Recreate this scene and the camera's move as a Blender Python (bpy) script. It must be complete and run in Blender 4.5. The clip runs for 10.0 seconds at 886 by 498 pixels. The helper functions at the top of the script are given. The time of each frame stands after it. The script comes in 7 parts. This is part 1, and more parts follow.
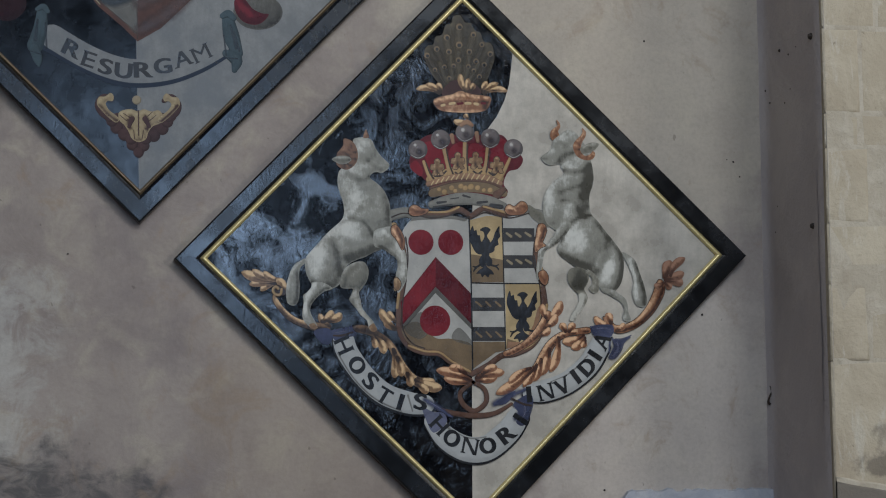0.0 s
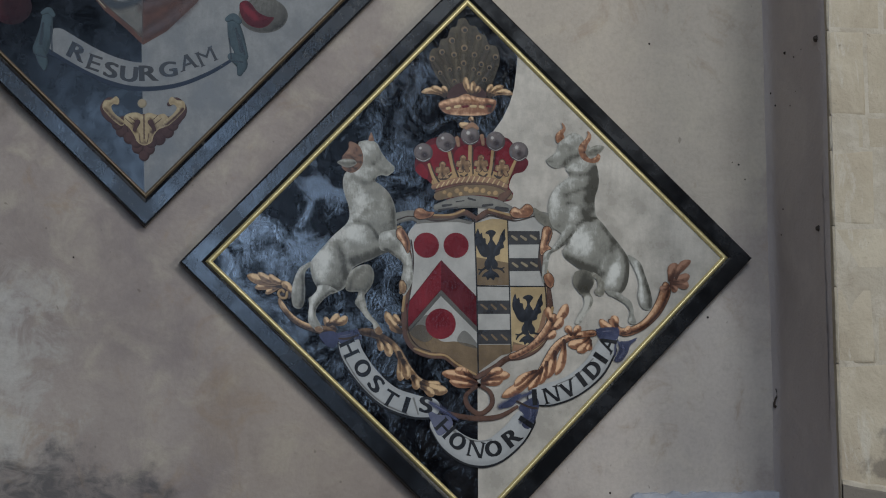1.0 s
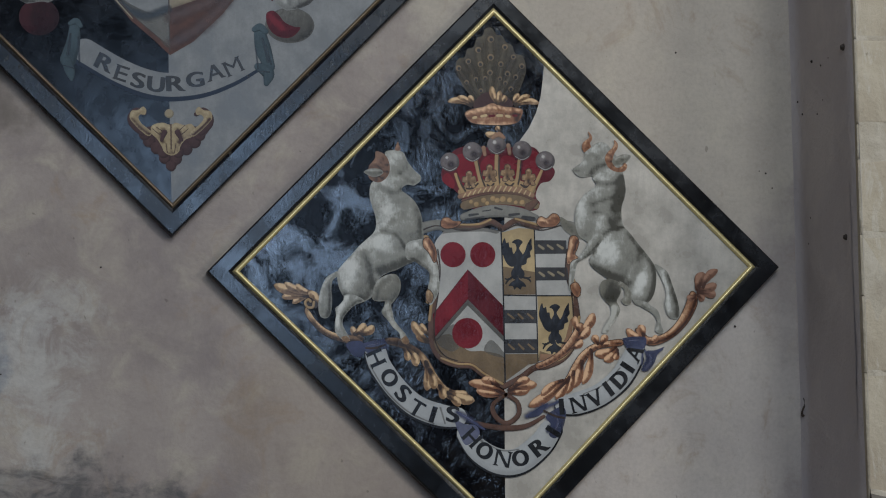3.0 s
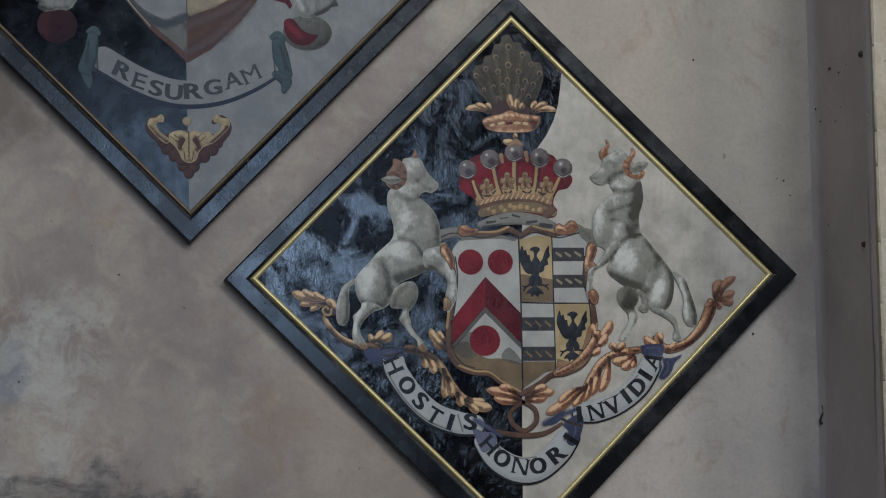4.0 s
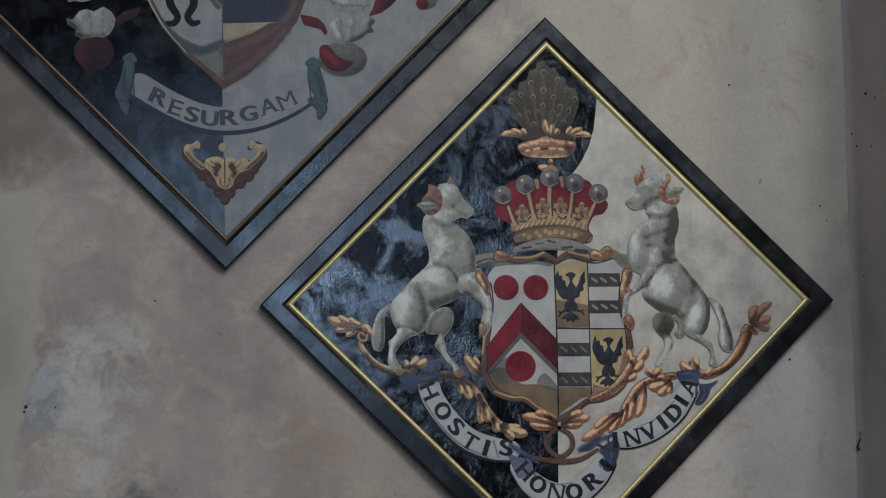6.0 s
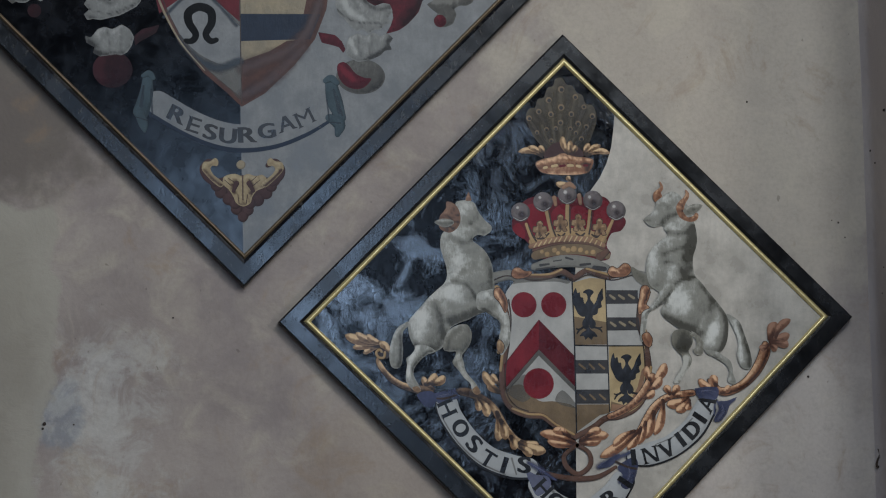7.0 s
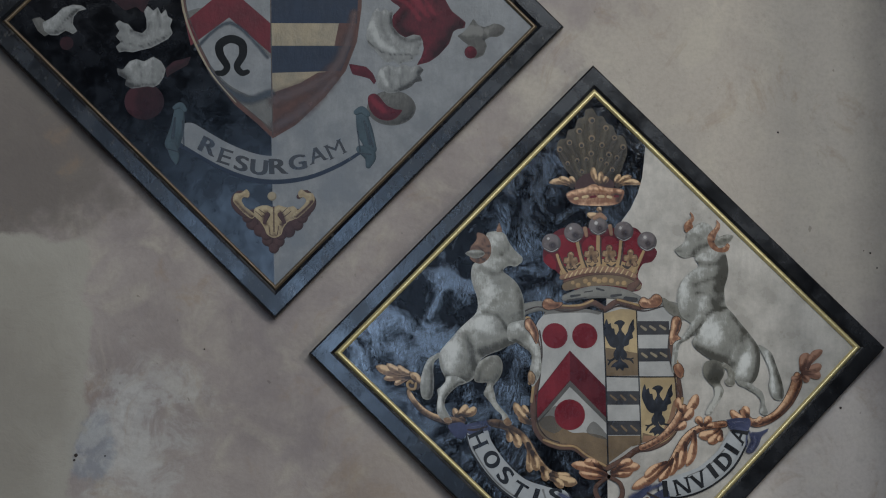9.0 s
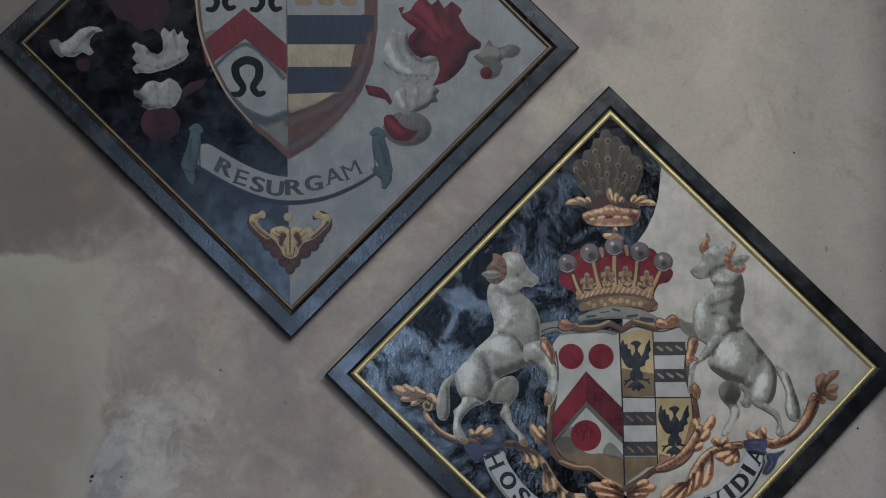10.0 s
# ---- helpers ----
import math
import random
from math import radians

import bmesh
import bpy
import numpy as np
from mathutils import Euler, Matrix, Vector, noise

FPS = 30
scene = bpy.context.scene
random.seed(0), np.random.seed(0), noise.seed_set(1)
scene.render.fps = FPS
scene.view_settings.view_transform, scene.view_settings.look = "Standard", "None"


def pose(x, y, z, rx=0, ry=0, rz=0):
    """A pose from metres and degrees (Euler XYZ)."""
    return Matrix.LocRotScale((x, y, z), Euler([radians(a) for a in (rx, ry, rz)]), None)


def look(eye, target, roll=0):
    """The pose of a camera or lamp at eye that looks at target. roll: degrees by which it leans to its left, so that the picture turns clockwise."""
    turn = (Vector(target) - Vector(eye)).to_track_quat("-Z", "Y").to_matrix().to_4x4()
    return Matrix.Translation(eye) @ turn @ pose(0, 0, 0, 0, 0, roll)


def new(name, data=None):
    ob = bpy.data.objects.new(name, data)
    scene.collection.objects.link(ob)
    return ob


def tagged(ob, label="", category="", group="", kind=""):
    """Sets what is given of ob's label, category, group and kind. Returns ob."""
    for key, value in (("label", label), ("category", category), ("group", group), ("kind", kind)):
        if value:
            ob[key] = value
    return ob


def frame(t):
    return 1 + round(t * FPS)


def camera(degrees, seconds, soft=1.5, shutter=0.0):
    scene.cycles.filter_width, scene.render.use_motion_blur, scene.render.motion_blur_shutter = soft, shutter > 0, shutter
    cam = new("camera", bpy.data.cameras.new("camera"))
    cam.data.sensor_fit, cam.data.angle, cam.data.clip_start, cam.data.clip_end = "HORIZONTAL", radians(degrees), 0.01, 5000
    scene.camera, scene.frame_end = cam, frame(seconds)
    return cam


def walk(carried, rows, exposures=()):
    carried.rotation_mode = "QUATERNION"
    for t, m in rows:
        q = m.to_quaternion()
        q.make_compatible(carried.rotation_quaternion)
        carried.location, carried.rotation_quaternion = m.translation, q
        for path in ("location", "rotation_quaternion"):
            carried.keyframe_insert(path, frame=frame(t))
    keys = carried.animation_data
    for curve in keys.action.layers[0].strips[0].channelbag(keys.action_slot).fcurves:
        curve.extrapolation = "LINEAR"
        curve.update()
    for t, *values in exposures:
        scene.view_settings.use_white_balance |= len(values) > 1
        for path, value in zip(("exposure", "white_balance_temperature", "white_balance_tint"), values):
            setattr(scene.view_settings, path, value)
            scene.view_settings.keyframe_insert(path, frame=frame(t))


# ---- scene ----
cam = camera(24.0, 10.0, 1.1)
EYE = (0.0, -7.0, 1.6)
# seconds, yaw, pitch, roll: a slow pan to the left and up from one standpoint
ROWS = [
    (0.0, -8.500, 5.500, 0.570),
    (0.5, -8.437, 5.527, 0.597),
    (1.0, -8.345, 5.583, 0.620),
    (1.5, -8.166, 5.664, 0.619),
    (2.0, -8.011, 5.712, 0.630),
    (2.5, -7.838, 5.766, 0.638),
    (4.0, -7.126, 6.059, 0.604),
    (4.5, -6.915, 6.179, 0.567),
    (5.0, -6.591, 6.384, 0.558),
    (5.5, -6.373, 6.561, 0.556),
    (7.0, -5.660, 7.249, 0.531),
    (7.5, -5.458, 7.435, 0.490),
    (8.0, -5.271, 7.617, 0.492),
    (8.5, -4.990, 7.906, 0.487),
    (9.0, -4.811, 8.111, 0.491),
    (9.5, -4.634, 8.334, 0.467),
    (10.0, -4.368, 8.683, 0.481),
]
EXPOSURE = [(0.0, 0.03), (2.5, 0.02), (5.5, -0.01), (10.0, -0.02)]
walk(cam, [(t, pose(*EYE, 90 + pitch, roll, yaw)) for t, yaw, pitch, roll in ROWS], EXPOSURE)

# ---- world and light ----
world = bpy.data.worlds.new("sky")
scene.world = world
world.use_nodes = True
wn = world.node_tree.nodes
sky = wn.new("ShaderNodeTexSky")
sky.sky_type, sky.sun_disc = "NISHITA", False
sky.sun_elevation, sky.sun_rotation = radians(40), radians(70)
world.node_tree.links.new(sky.outputs[0], wn["Background"].inputs[0])
wn["Background"].inputs[1].default_value = 0.1


def window_light(name, m, w, h, power, colour):
    """The sky's light coming in at a window's opening."""
    data = bpy.data.lights.new(name, "AREA")
    data.shape, data.size, data.size_y, data.energy, data.color = "RECTANGLE", w, h, power, colour
    ob = new(name, data)
    ob.matrix_world = m
    return ob


COOL, WARM = (0.46, 0.67, 1.0), (0.98, 0.955, 0.90)
# the window across the nave, a row of high windows over it, and one in the east wall
window_light("window_light_south", look((0.15, -9.45, 3.6), (0.15, 0, 3.4)), 1.9, 2.0, 98, COOL)
for x, power in ((-0.8, 100), (1.7, 150), (4.2, 285)):
    window_light("window_light_high", look((x, -9.45, 8.0), (x, 0, 2.5)), 2.0, 2.2, power, (0.90, 0.95, 0.98))
window_light("window_light_east", look((6.9, -6.5, 3.9), (1.5, -0.3, 2.4)), 1.5, 2.4, 150, WARM)


# ---- materials ----
def srgb(r, g, b):
    f = lambda c: c / 12.92 if c <= 0.04045 else ((c + 0.055) / 1.055) ** 2.4
    return (f(r / 255), f(g / 255), f(b / 255), 1.0)


class Shader:
    """A small wrapper to build node materials."""

    def __init__(self, name):
        self.mat = bpy.data.materials.new(name)
        self.mat.use_nodes = True
        self.tree = self.mat.node_tree
        self.bsdf = self.tree.nodes["Principled BSDF"]
        self.coord = self.tree.nodes.new("ShaderNodeTexCoord")

    def link(self, a, b):
        self.tree.links.new(a, b)

    def mapped(self, scale=(1, 1, 1), turn=(0, 0, 0), at=(0, 0, 0), space="Object"):
        n = self.tree.nodes.new("ShaderNodeMapping")
        n.inputs["Scale"].default_value, n.inputs["Location"].default_value = scale, at
        n.inputs["Rotation"].default_value = [radians(a) for a in turn]
        self.link(self.coord.outputs[space], n.inputs["Vector"])
        return n.outputs[0]

    def noise(self, scale, detail=4, rough=0.55, vector=None, distort=0.0):
        n = self.tree.nodes.new("ShaderNodeTexNoise")
        n.inputs["Scale"].default_value, n.inputs["Detail"].default_value = scale, detail
        n.inputs["Roughness"].default_value, n.inputs["Distortion"].default_value = rough, distort
        self.link(vector if vector else self.coord.outputs["Object"], n.inputs["Vector"])
        return n.outputs[0]

    def ramp(self, value, lo, hi, a=0.0, b=1.0):
        n = self.tree.nodes.new("ShaderNodeMapRange")
        n.interpolation_type = "SMOOTHSTEP"
        for key, v in (("From Min", lo), ("From Max", hi), ("To Min", a), ("To Max", b)):
            n.inputs[key].default_value = v
        self.link(value, n.inputs["Value"])
        return n.outputs[0]

    def calc(self, op, a, b):
        n = self.tree.nodes.new("ShaderNodeMath")
        n.operation = op
        for i, v in enumerate((a, b)):
            if isinstance(v, (int, float)):
                n.inputs[i].default_value = v
            else:
                self.link(v, n.inputs[i])
        return n.outputs[0]

    def mix(self, fac, a, b, mode="MIX"):
        n = self.tree.nodes.new("ShaderNodeMix")
        n.data_type, n.blend_type = "RGBA", mode
        for key, v in (("Factor", fac), ("A", a), ("B", b)):
            sock = [s for s in n.inputs if s.name == key and (s.type == "VALUE" if key == "Factor" else s.type == "RGBA")][0]
            if isinstance(v, (int, float)):
                sock.default_value = v
            elif isinstance(v, tuple):
                sock.default_value = v
            else:
                self.link(v, sock)
        return [s for s in n.outputs if s.type == "RGBA"][0]

    def spot(self, x, z, rx, rz, wobble, vector_scale=3.0):
        """1 inside a ragged patch round (x, z) on an upright wall, 0 outside."""
        n = self.tree.nodes.new("ShaderNodeSeparateXYZ")
        self.link(self.coord.outputs["Object"], n.inputs[0])
        dx = self.calc("DIVIDE", self.calc("SUBTRACT", n.outputs[0], x), rx)
        dz = self.calc("DIVIDE", self.calc("SUBTRACT", n.outputs[2], z), rz)
        d = self.calc("SQRT", self.calc("ADD", self.calc("MULTIPLY", dx, dx), self.calc("MULTIPLY", dz, dz)), 0)
        w = self.calc("MULTIPLY", self.calc("SUBTRACT", self.noise(vector_scale, 6, 0.65), 0.5), wobble)
        return self.ramp(self.calc("ADD", d, w), 0.75, 1.15, 1.0, 0.0)

    def bump(self, height, strength, distance=0.01):
        n = self.tree.nodes.new("ShaderNodeBump")
        n.inputs["Strength"].default_value, n.inputs["Distance"].default_value = strength, distance
        self.link(height, n.inputs["Height"])
        self.link(n.outputs[0], self.bsdf.inputs["Normal"])

    def set(self, colour=None, rough=None, metal=None, specular=None):
        for key, v in (("Base Color", colour), ("Roughness", rough), ("Metallic", metal), ("Specular IOR Level", specular)):
            if v is None:
                continue
            if isinstance(v, (int, float, tuple)):
                self.bsdf.inputs[key].default_value = v
            else:
                self.link(v, self.bsdf.inputs[key])
        return self


def scaled(c, k):
    return (min(c[0] * k, 1), min(c[1] * k, 1), min(c[2] * k, 1), 1.0)


def oil_paint(name, colour, vary=0.35, rough=0.42, streak=0.3, specular=0.36, model=0.0, soft=0.0):
    """Old varnished oil paint: brush grain, mottling, fine dirt. model: how far the brushwork goes from dark to light across a stroke. soft: feathered edges."""
    s = Shader(name)
    brush = s.noise(60, 4, 0.6, s.mapped((1, 1, 0.25), (0, 38, 0)))
    blot = s.noise(11, 5, 0.6)
    dirt = s.noise(170, 3, 0.6)
    mid, wool = s.noise(42, 4, 0.6), s.noise(95, 5, 0.7)
    c = s.mix(s.ramp(blot, 0.32, 0.68), scaled(colour, 1 - vary), scaled(colour, 1 + vary * 0.7))
    sep = s.tree.nodes.new("ShaderNodeSeparateXYZ")
    s.link(s.coord.outputs["UV"], sep.inputs[0])
    if model:
        t = s.calc("ADD", sep.outputs[0], s.calc("MULTIPLY", s.calc("SUBTRACT", mid, 0.5), 0.55))
        c = s.mix(s.ramp(t, 0.05, 0.5), scaled(colour, 1 - model), c)
        c = s.mix(s.ramp(t, 0.55, 0.85, 0.0, 0.75), c, scaled(colour, 1 + model * 0.6))
    c = s.mix(s.calc("MULTIPLY", s.ramp(wool, 0.45, 0.7), vary), c, scaled(colour, 0.62))
    c = s.mix(s.calc("MULTIPLY", s.ramp(brush, 0.35, 0.7), 0.3), c, scaled(colour, 1 - vary * 1.1))
    c = s.mix(s.calc("MULTIPLY", s.ramp(dirt, 0.62, 0.78), 0.3), c, (0.05, 0.045, 0.04, 1))
    s.set(c, s.ramp(blot, 0.3, 0.7, rough - 0.2, rough - 0.04), 0.0, specular)
    if soft:
        e = s.calc("ADD", sep.outputs[1], s.calc("MULTIPLY", s.calc("SUBTRACT", mid, 0.5), 0.7))
        s.link(s.ramp(e, 0.0, 0.95, 0.0, soft), s.bsdf.inputs["Alpha"])
    s.bump(s.calc("ADD", s.calc("ADD", s.calc("MULTIPLY", brush, 0.6), s.calc("MULTIPLY", wool, 0.5)), s.calc("MULTIPLY", blot, 0.8)), streak * 1.5, 0.004)
    return s.mat


def tone_paint(name, dark, mid, light, grain=0.16, rough=0.45, gloss=0.36):
    """Oil paint that runs from a dark through a middle to a light mixture as the brush laid it, with short hairs and thin spots."""
    s = Shader(name)
    sep = s.tree.nodes.new("ShaderNodeSeparateXYZ")
    s.link(s.coord.outputs["UV"], sep.inputs[0])
    hair = s.noise(120, 4, 0.65, s.mapped((1, 1, 0.35), (0, 24, 0)), 0.6)
    daub, blot = s.noise(38, 5, 0.65, None, 0.5), s.noise(12, 4, 0.6)
    t = s.calc("ADD", sep.outputs[0], s.calc("MULTIPLY", s.calc("SUBTRACT", hair, 0.5), grain * 1.6))
    t = s.calc("ADD", t, s.calc("MULTIPLY", s.calc("SUBTRACT", daub, 0.5), grain * 2.2))
    t = s.calc("ADD", t, s.calc("MULTIPLY", s.calc("SUBTRACT", blot, 0.5), grain))
    c = s.mix(s.ramp(t, 0.05, 0.52), dark, mid)
    c = s.mix(s.ramp(t, 0.48, 0.86), c, light)
    c = s.mix(s.calc("MULTIPLY", s.ramp(s.noise(170, 3, 0.6), 0.62, 0.78), 0.25), c, (0.05, 0.045, 0.04, 1))
    s.set(c, s.ramp(blot, 0.3, 0.7, rough - 0.2, rough - 0.05), 0.0, gloss)
    s.bump(s.calc("ADD", s.calc("MULTIPLY", hair, 0.5), s.calc("MULTIPLY", daub, 0.4)), 0.18, 0.004)
    return s.mat


def plaster_material():
    s = Shader("old_lime_plaster")
    broad, mid, fine = s.noise(1.3, 5, 0.6), s.noise(5.5, 6, 0.62, None, 0.6), s.noise(70, 4, 0.6)
    c = s.mix(s.ramp(broad, 0.35, 0.65), srgb(146, 136, 132), srgb(172, 162, 155))
    c = s.mix(s.calc("MULTIPLY", s.ramp(mid, 0.46, 0.68), 0.55), c, srgb(186, 177, 162))
    c = s.mix(s.calc("MULTIPLY", s.ramp(s.noise(3.1, 6, 0.65, s.mapped((1, 1, 1), (0, 0, 0), (7, 2, 3))), 0.5, 0.7), 0.55), c, srgb(134, 125, 126))
    # washed-out pale and dark damp stains low on the wall
    for x, z, rx, rz, k in ((-0.43, 2.10, 0.05, 0.05, 0.55), (-0.50, 2.02, 0.09, 0.06, 0.5), (-0.44, 1.92, 0.08, 0.08, 0.5), (-0.40, 1.66, 0.05, 0.09, 0.4)):
        c = s.mix(s.calc("MULTIPLY", s.calc("MULTIPLY", s.spot(x, z, rx * 1.3, rz * 1.3, 3.2, 11), s.ramp(mid, 0.4, 0.6)), k), c, srgb(192, 190, 186))
    c = s.mix(s.calc("MULTIPLY", s.spot(-0.58, 1.93, 0.08, 0.12, 1.8, 8), 0.7), c, srgb(138, 144, 152))
    cloud = s.calc("MULTIPLY", s.spot(-0.5, 1.86, 0.34, 0.40, 1.8, 4), s.ramp(s.noise(6.5, 6, 0.65, s.mapped((1, 1, 1), (0, 0, 0), (2, 5, 6)), 0.8), 0.42, 0.58))
    c = s.mix(s.calc("MULTIPLY", cloud, 0.5), c, srgb(192, 190, 185))
    damp = s.spot(-0.36, 1.40, 0.46, 0.21, 1.9, 5)
    swirl = s.ramp(s.noise(9, 6, 0.65, s.mapped((1, 1, 1.8), (0, 30, 0)), 1.2), 0.35, 0.62)
    c = s.mix(s.calc("MULTIPLY", damp, s.calc("ADD", 0.35, s.calc("MULTIPLY", swirl, 0.5))), c, srgb(84, 84, 87))
    # a yellowish pale patch, spread and lightened to brighten the dim right side
    pale_right = s.spot(1.75, 3.0, 0.85, 0.8, 1.6, 2.5)
    c = s.mix(s.calc("MULTIPLY", pale_right, 0.5), c, srgb(202, 193, 176))
    # light painted in low right and dimness upper left, then a brown tint
    for x, z, rx, rz, k, tint in ((1.78, 1.75, 0.6, 0.5, 0.55, srgb(207, 199, 190)), (-0.95, 3.15, 0.62, 0.65, 0.8, srgb(108, 101, 95)), (0.75, 1.7, 0.5, 0.4, 0.25, srgb(150, 134, 116))):
        c = s.mix(s.calc("MULTIPLY", s.spot(x, z, rx, rz, 1.6, 2.5), k), c, tint)
    rust = s.noise(4.2, 6, 0.7, s.mapped((1, 1, 0.8), (0, 20, 0), (3, 9, 1)), 1.0)
    c = s.mix(s.calc("MULTIPLY", s.ramp(rust, 0.55, 0.72), 0.45), c, srgb(150, 128, 106))
    grain = s.noise(22, 6, 0.7, s.mapped((1, 1, 1), (0, 0, 0), (1, 4, 2)))
    c = s.mix(s.calc("MULTIPLY", s.ramp(grain, 0.5, 0.72), 0.18), c, srgb(128, 117, 110))
    specks = s.noise(38, 2, 0.5, s.mapped((1, 1, 0.7), (0, 25, 0)))
    c = s.mix(s.calc("MULTIPLY", s.ramp(specks, 0.71, 0.77), 0.45), c, srgb(96, 88, 80))
    c = s.mix(s.calc("MULTIPLY", s.ramp(fine, 0.35, 0.7), 0.12), c, srgb(112, 103, 97))
    # a thin repair coat whose feathered border dried paler than its middle
    sep = s.tree.nodes.new("ShaderNodeSeparateXYZ")
    s.link(s.coord.outputs["Object"], sep.inputs[0])
    wob = s.calc("MULTIPLY", s.calc("SUBTRACT", s.noise(5, 6, 0.62, s.mapped((1, 1, 1), (0, 0, 0), (2, 2, 9))), 0.5), 0.22)
    slip = s.ramp(sep.outputs[2], 1.86, 2.04, -0.06, 0.0)
    side = s.calc("ADD", s.calc("ADD", s.calc("SUBTRACT", -0.583, sep.outputs[0]), slip), wob)
    head = s.calc("ADD", s.calc("SUBTRACT", 2.648, sep.outputs[2]), s.calc("MULTIPLY", wob, 0.8))
    n = s.tree.nodes.new("ShaderNodeMath")
    n.operation = "SMOOTH_MIN"
    s.link(side, n.inputs[0]), s.link(head, n.inputs[1])
    n.inputs[2].default_value = 0.08
    inside = n.outputs[0]
    coat = s.mix(s.ramp(broad, 0.35, 0.65), srgb(150, 144, 133), srgb(163, 158, 146))
    coat = s.mix(s.calc("MULTIPLY", s.ramp(mid, 0.5, 0.7), 0.4), coat, srgb(138, 131, 123))
    coat = s.mix(s.ramp(inside, 0.03, 0.13, 0.6, 0.0), coat, srgb(174, 169, 158))
    coat = s.mix(s.calc("MULTIPLY", s.ramp(fine, 0.55, 0.75), 0.12), coat, srgb(112, 106, 98))
    c = s.mix(s.ramp(inside, -0.006, 0.022, 0.0, 0.9), c, coat)
    s.set(c, 0.88, 0, 0.2)
    s.bump(s.calc("ADD", s.calc("ADD", s.calc("MULTIPLY", mid, 0.8), s.calc("MULTIPLY", fine, 0.12)), s.ramp(inside, -0.004, 0.008, 0.0, 0.08)), 0.35, 0.02)
    return s.mat


def limewashed(name, base, pale, dark, scale=9, soot=(), relief=0.55, smear=0.0):
    s = Shader(name)
    info = s.tree.nodes.new("ShaderNodeObjectInfo")
    mid, fine = s.noise(scale, 7, 0.65, None, 0.4), s.noise(55, 5, 0.65)
    c = s.mix(s.ramp(mid, 0.4, 0.62), base, pale)
    c = s.mix(s.calc("MULTIPLY", s.ramp(s.noise(scale * 0.45, 5, 0.6), 0.52, 0.7), 0.6), c, dark)
    c = s.mix(s.calc("MULTIPLY", info.outputs["Random"], 0.2), c, dark)
    c = s.mix(s.calc("MULTIPLY", s.ramp(fine, 0.6, 0.75), 0.35), c, scaled(dark, 0.6))
    if smear:
        # thick limewash dragged downwards by the brush, and small pits that it missed
        drag = s.noise(11, 6, 0.7, s.mapped((1.5, 1.5, 0.42)), 0.5)
        c = s.mix(s.calc("MULTIPLY", s.ramp(drag, 0.54, 0.68), smear), c, srgb(202, 198, 187))
        pits = s.noise(24, 5, 0.75, s.mapped((1.2, 1.2, 0.8), (0, 0, 0), (5, 3, 8)))
        c = s.mix(s.calc("MULTIPLY", s.ramp(pits, 0.64, 0.72), smear), c, scaled(dark, 0.5))
    for x, z, rx, rz, k in soot:
        c = s.mix(s.calc("MULTIPLY", s.spot(x, z, rx, rz, 2.0, 12), k), c, srgb(92, 87, 82))
    s.set(c, 0.9, 0, 0.2)
    s.bump(s.calc("ADD", mid, s.calc("MULTIPLY", fine, 0.35)), relief, 0.02)
    return s.mat


def frame_paint(name, colour, rough, scratch, gloss=0.4):
    s = Shader(name)
    blot, fine = s.noise(9, 6, 0.65), s.noise(120, 4, 0.6, s.mapped((1, 1, 0.3), (0, 45, 0)))
    c = s.mix(s.ramp(blot, 0.35, 0.7), scaled(colour, 0.7), scaled(colour, 1.4))
    c = s.mix(s.calc("MULTIPLY", s.ramp(s.noise(48, 6, 0.75, s.mapped((1, 1, 0.5), (0, 45, 0))), 0.56, 0.68), scratch), c, srgb(128, 124, 116))
    s.set(c, s.ramp(blot, 0.3, 0.7, rough - 0.05, rough + 0.1), 0, gloss)
    s.bump(s.calc("ADD", blot, s.calc("MULTIPLY", fine, 0.6)), 0.2, 0.004)
    return s.mat


def gilding(name, colour, worn, amount):
    s = Shader(name)
    blot, fine = s.noise(28, 6, 0.7), s.noise(140, 4, 0.6)
    wear = s.ramp(blot, 0.55, 0.72, 0.0, amount)
    c = s.mix(wear, s.mix(fine, scaled(colour, 0.75), scaled(colour, 1.15)), worn)
    s.set(c, s.ramp(fine, 0.3, 0.7, 0.28, 0.42), s.calc("SUBTRACT", 0.55, s.calc("MULTIPLY", wear, 0.5)), 0.6)
    s.bump(fine, 0.3, 0.002)
    return s.mat


def black_varnish(name, colour, rough, strength, gloss, sunken=0.12):
    """Black ground on a warped board, with coarse brushwork that breaks up the window's gleam."""
    s = Shader(name)
    brush = s.noise(80, 5, 0.7, s.mapped((1, 1, 0.5), (0, 52, 0)), 1.2)
    warp = s.noise(9, 3, 0.55, None, 0.8)
    blot = s.noise(14, 6, 0.65)
    c = s.mix(s.ramp(blot, 0.35, 0.7), scaled(colour, 0.6), scaled(colour, 1.5))
    # the varnish has sunk in patches, which no longer shine
    sunk = s.ramp(s.noise(8.5, 5, 0.6, s.mapped((1, 1, 1), (0, 0, 0), (4, 1, 8)), 0.7), 0.42, 0.6, gloss * sunken, gloss)
    s.set(c, s.ramp(blot, 0.35, 0.65, rough - 0.03, rough + 0.06), 0, sunk)
    s.bump(s.calc("ADD", s.calc("MULTIPLY", brush, 0.36), s.calc("MULTIPLY", warp, 0.5)), strength, 0.008)
    return s.mat


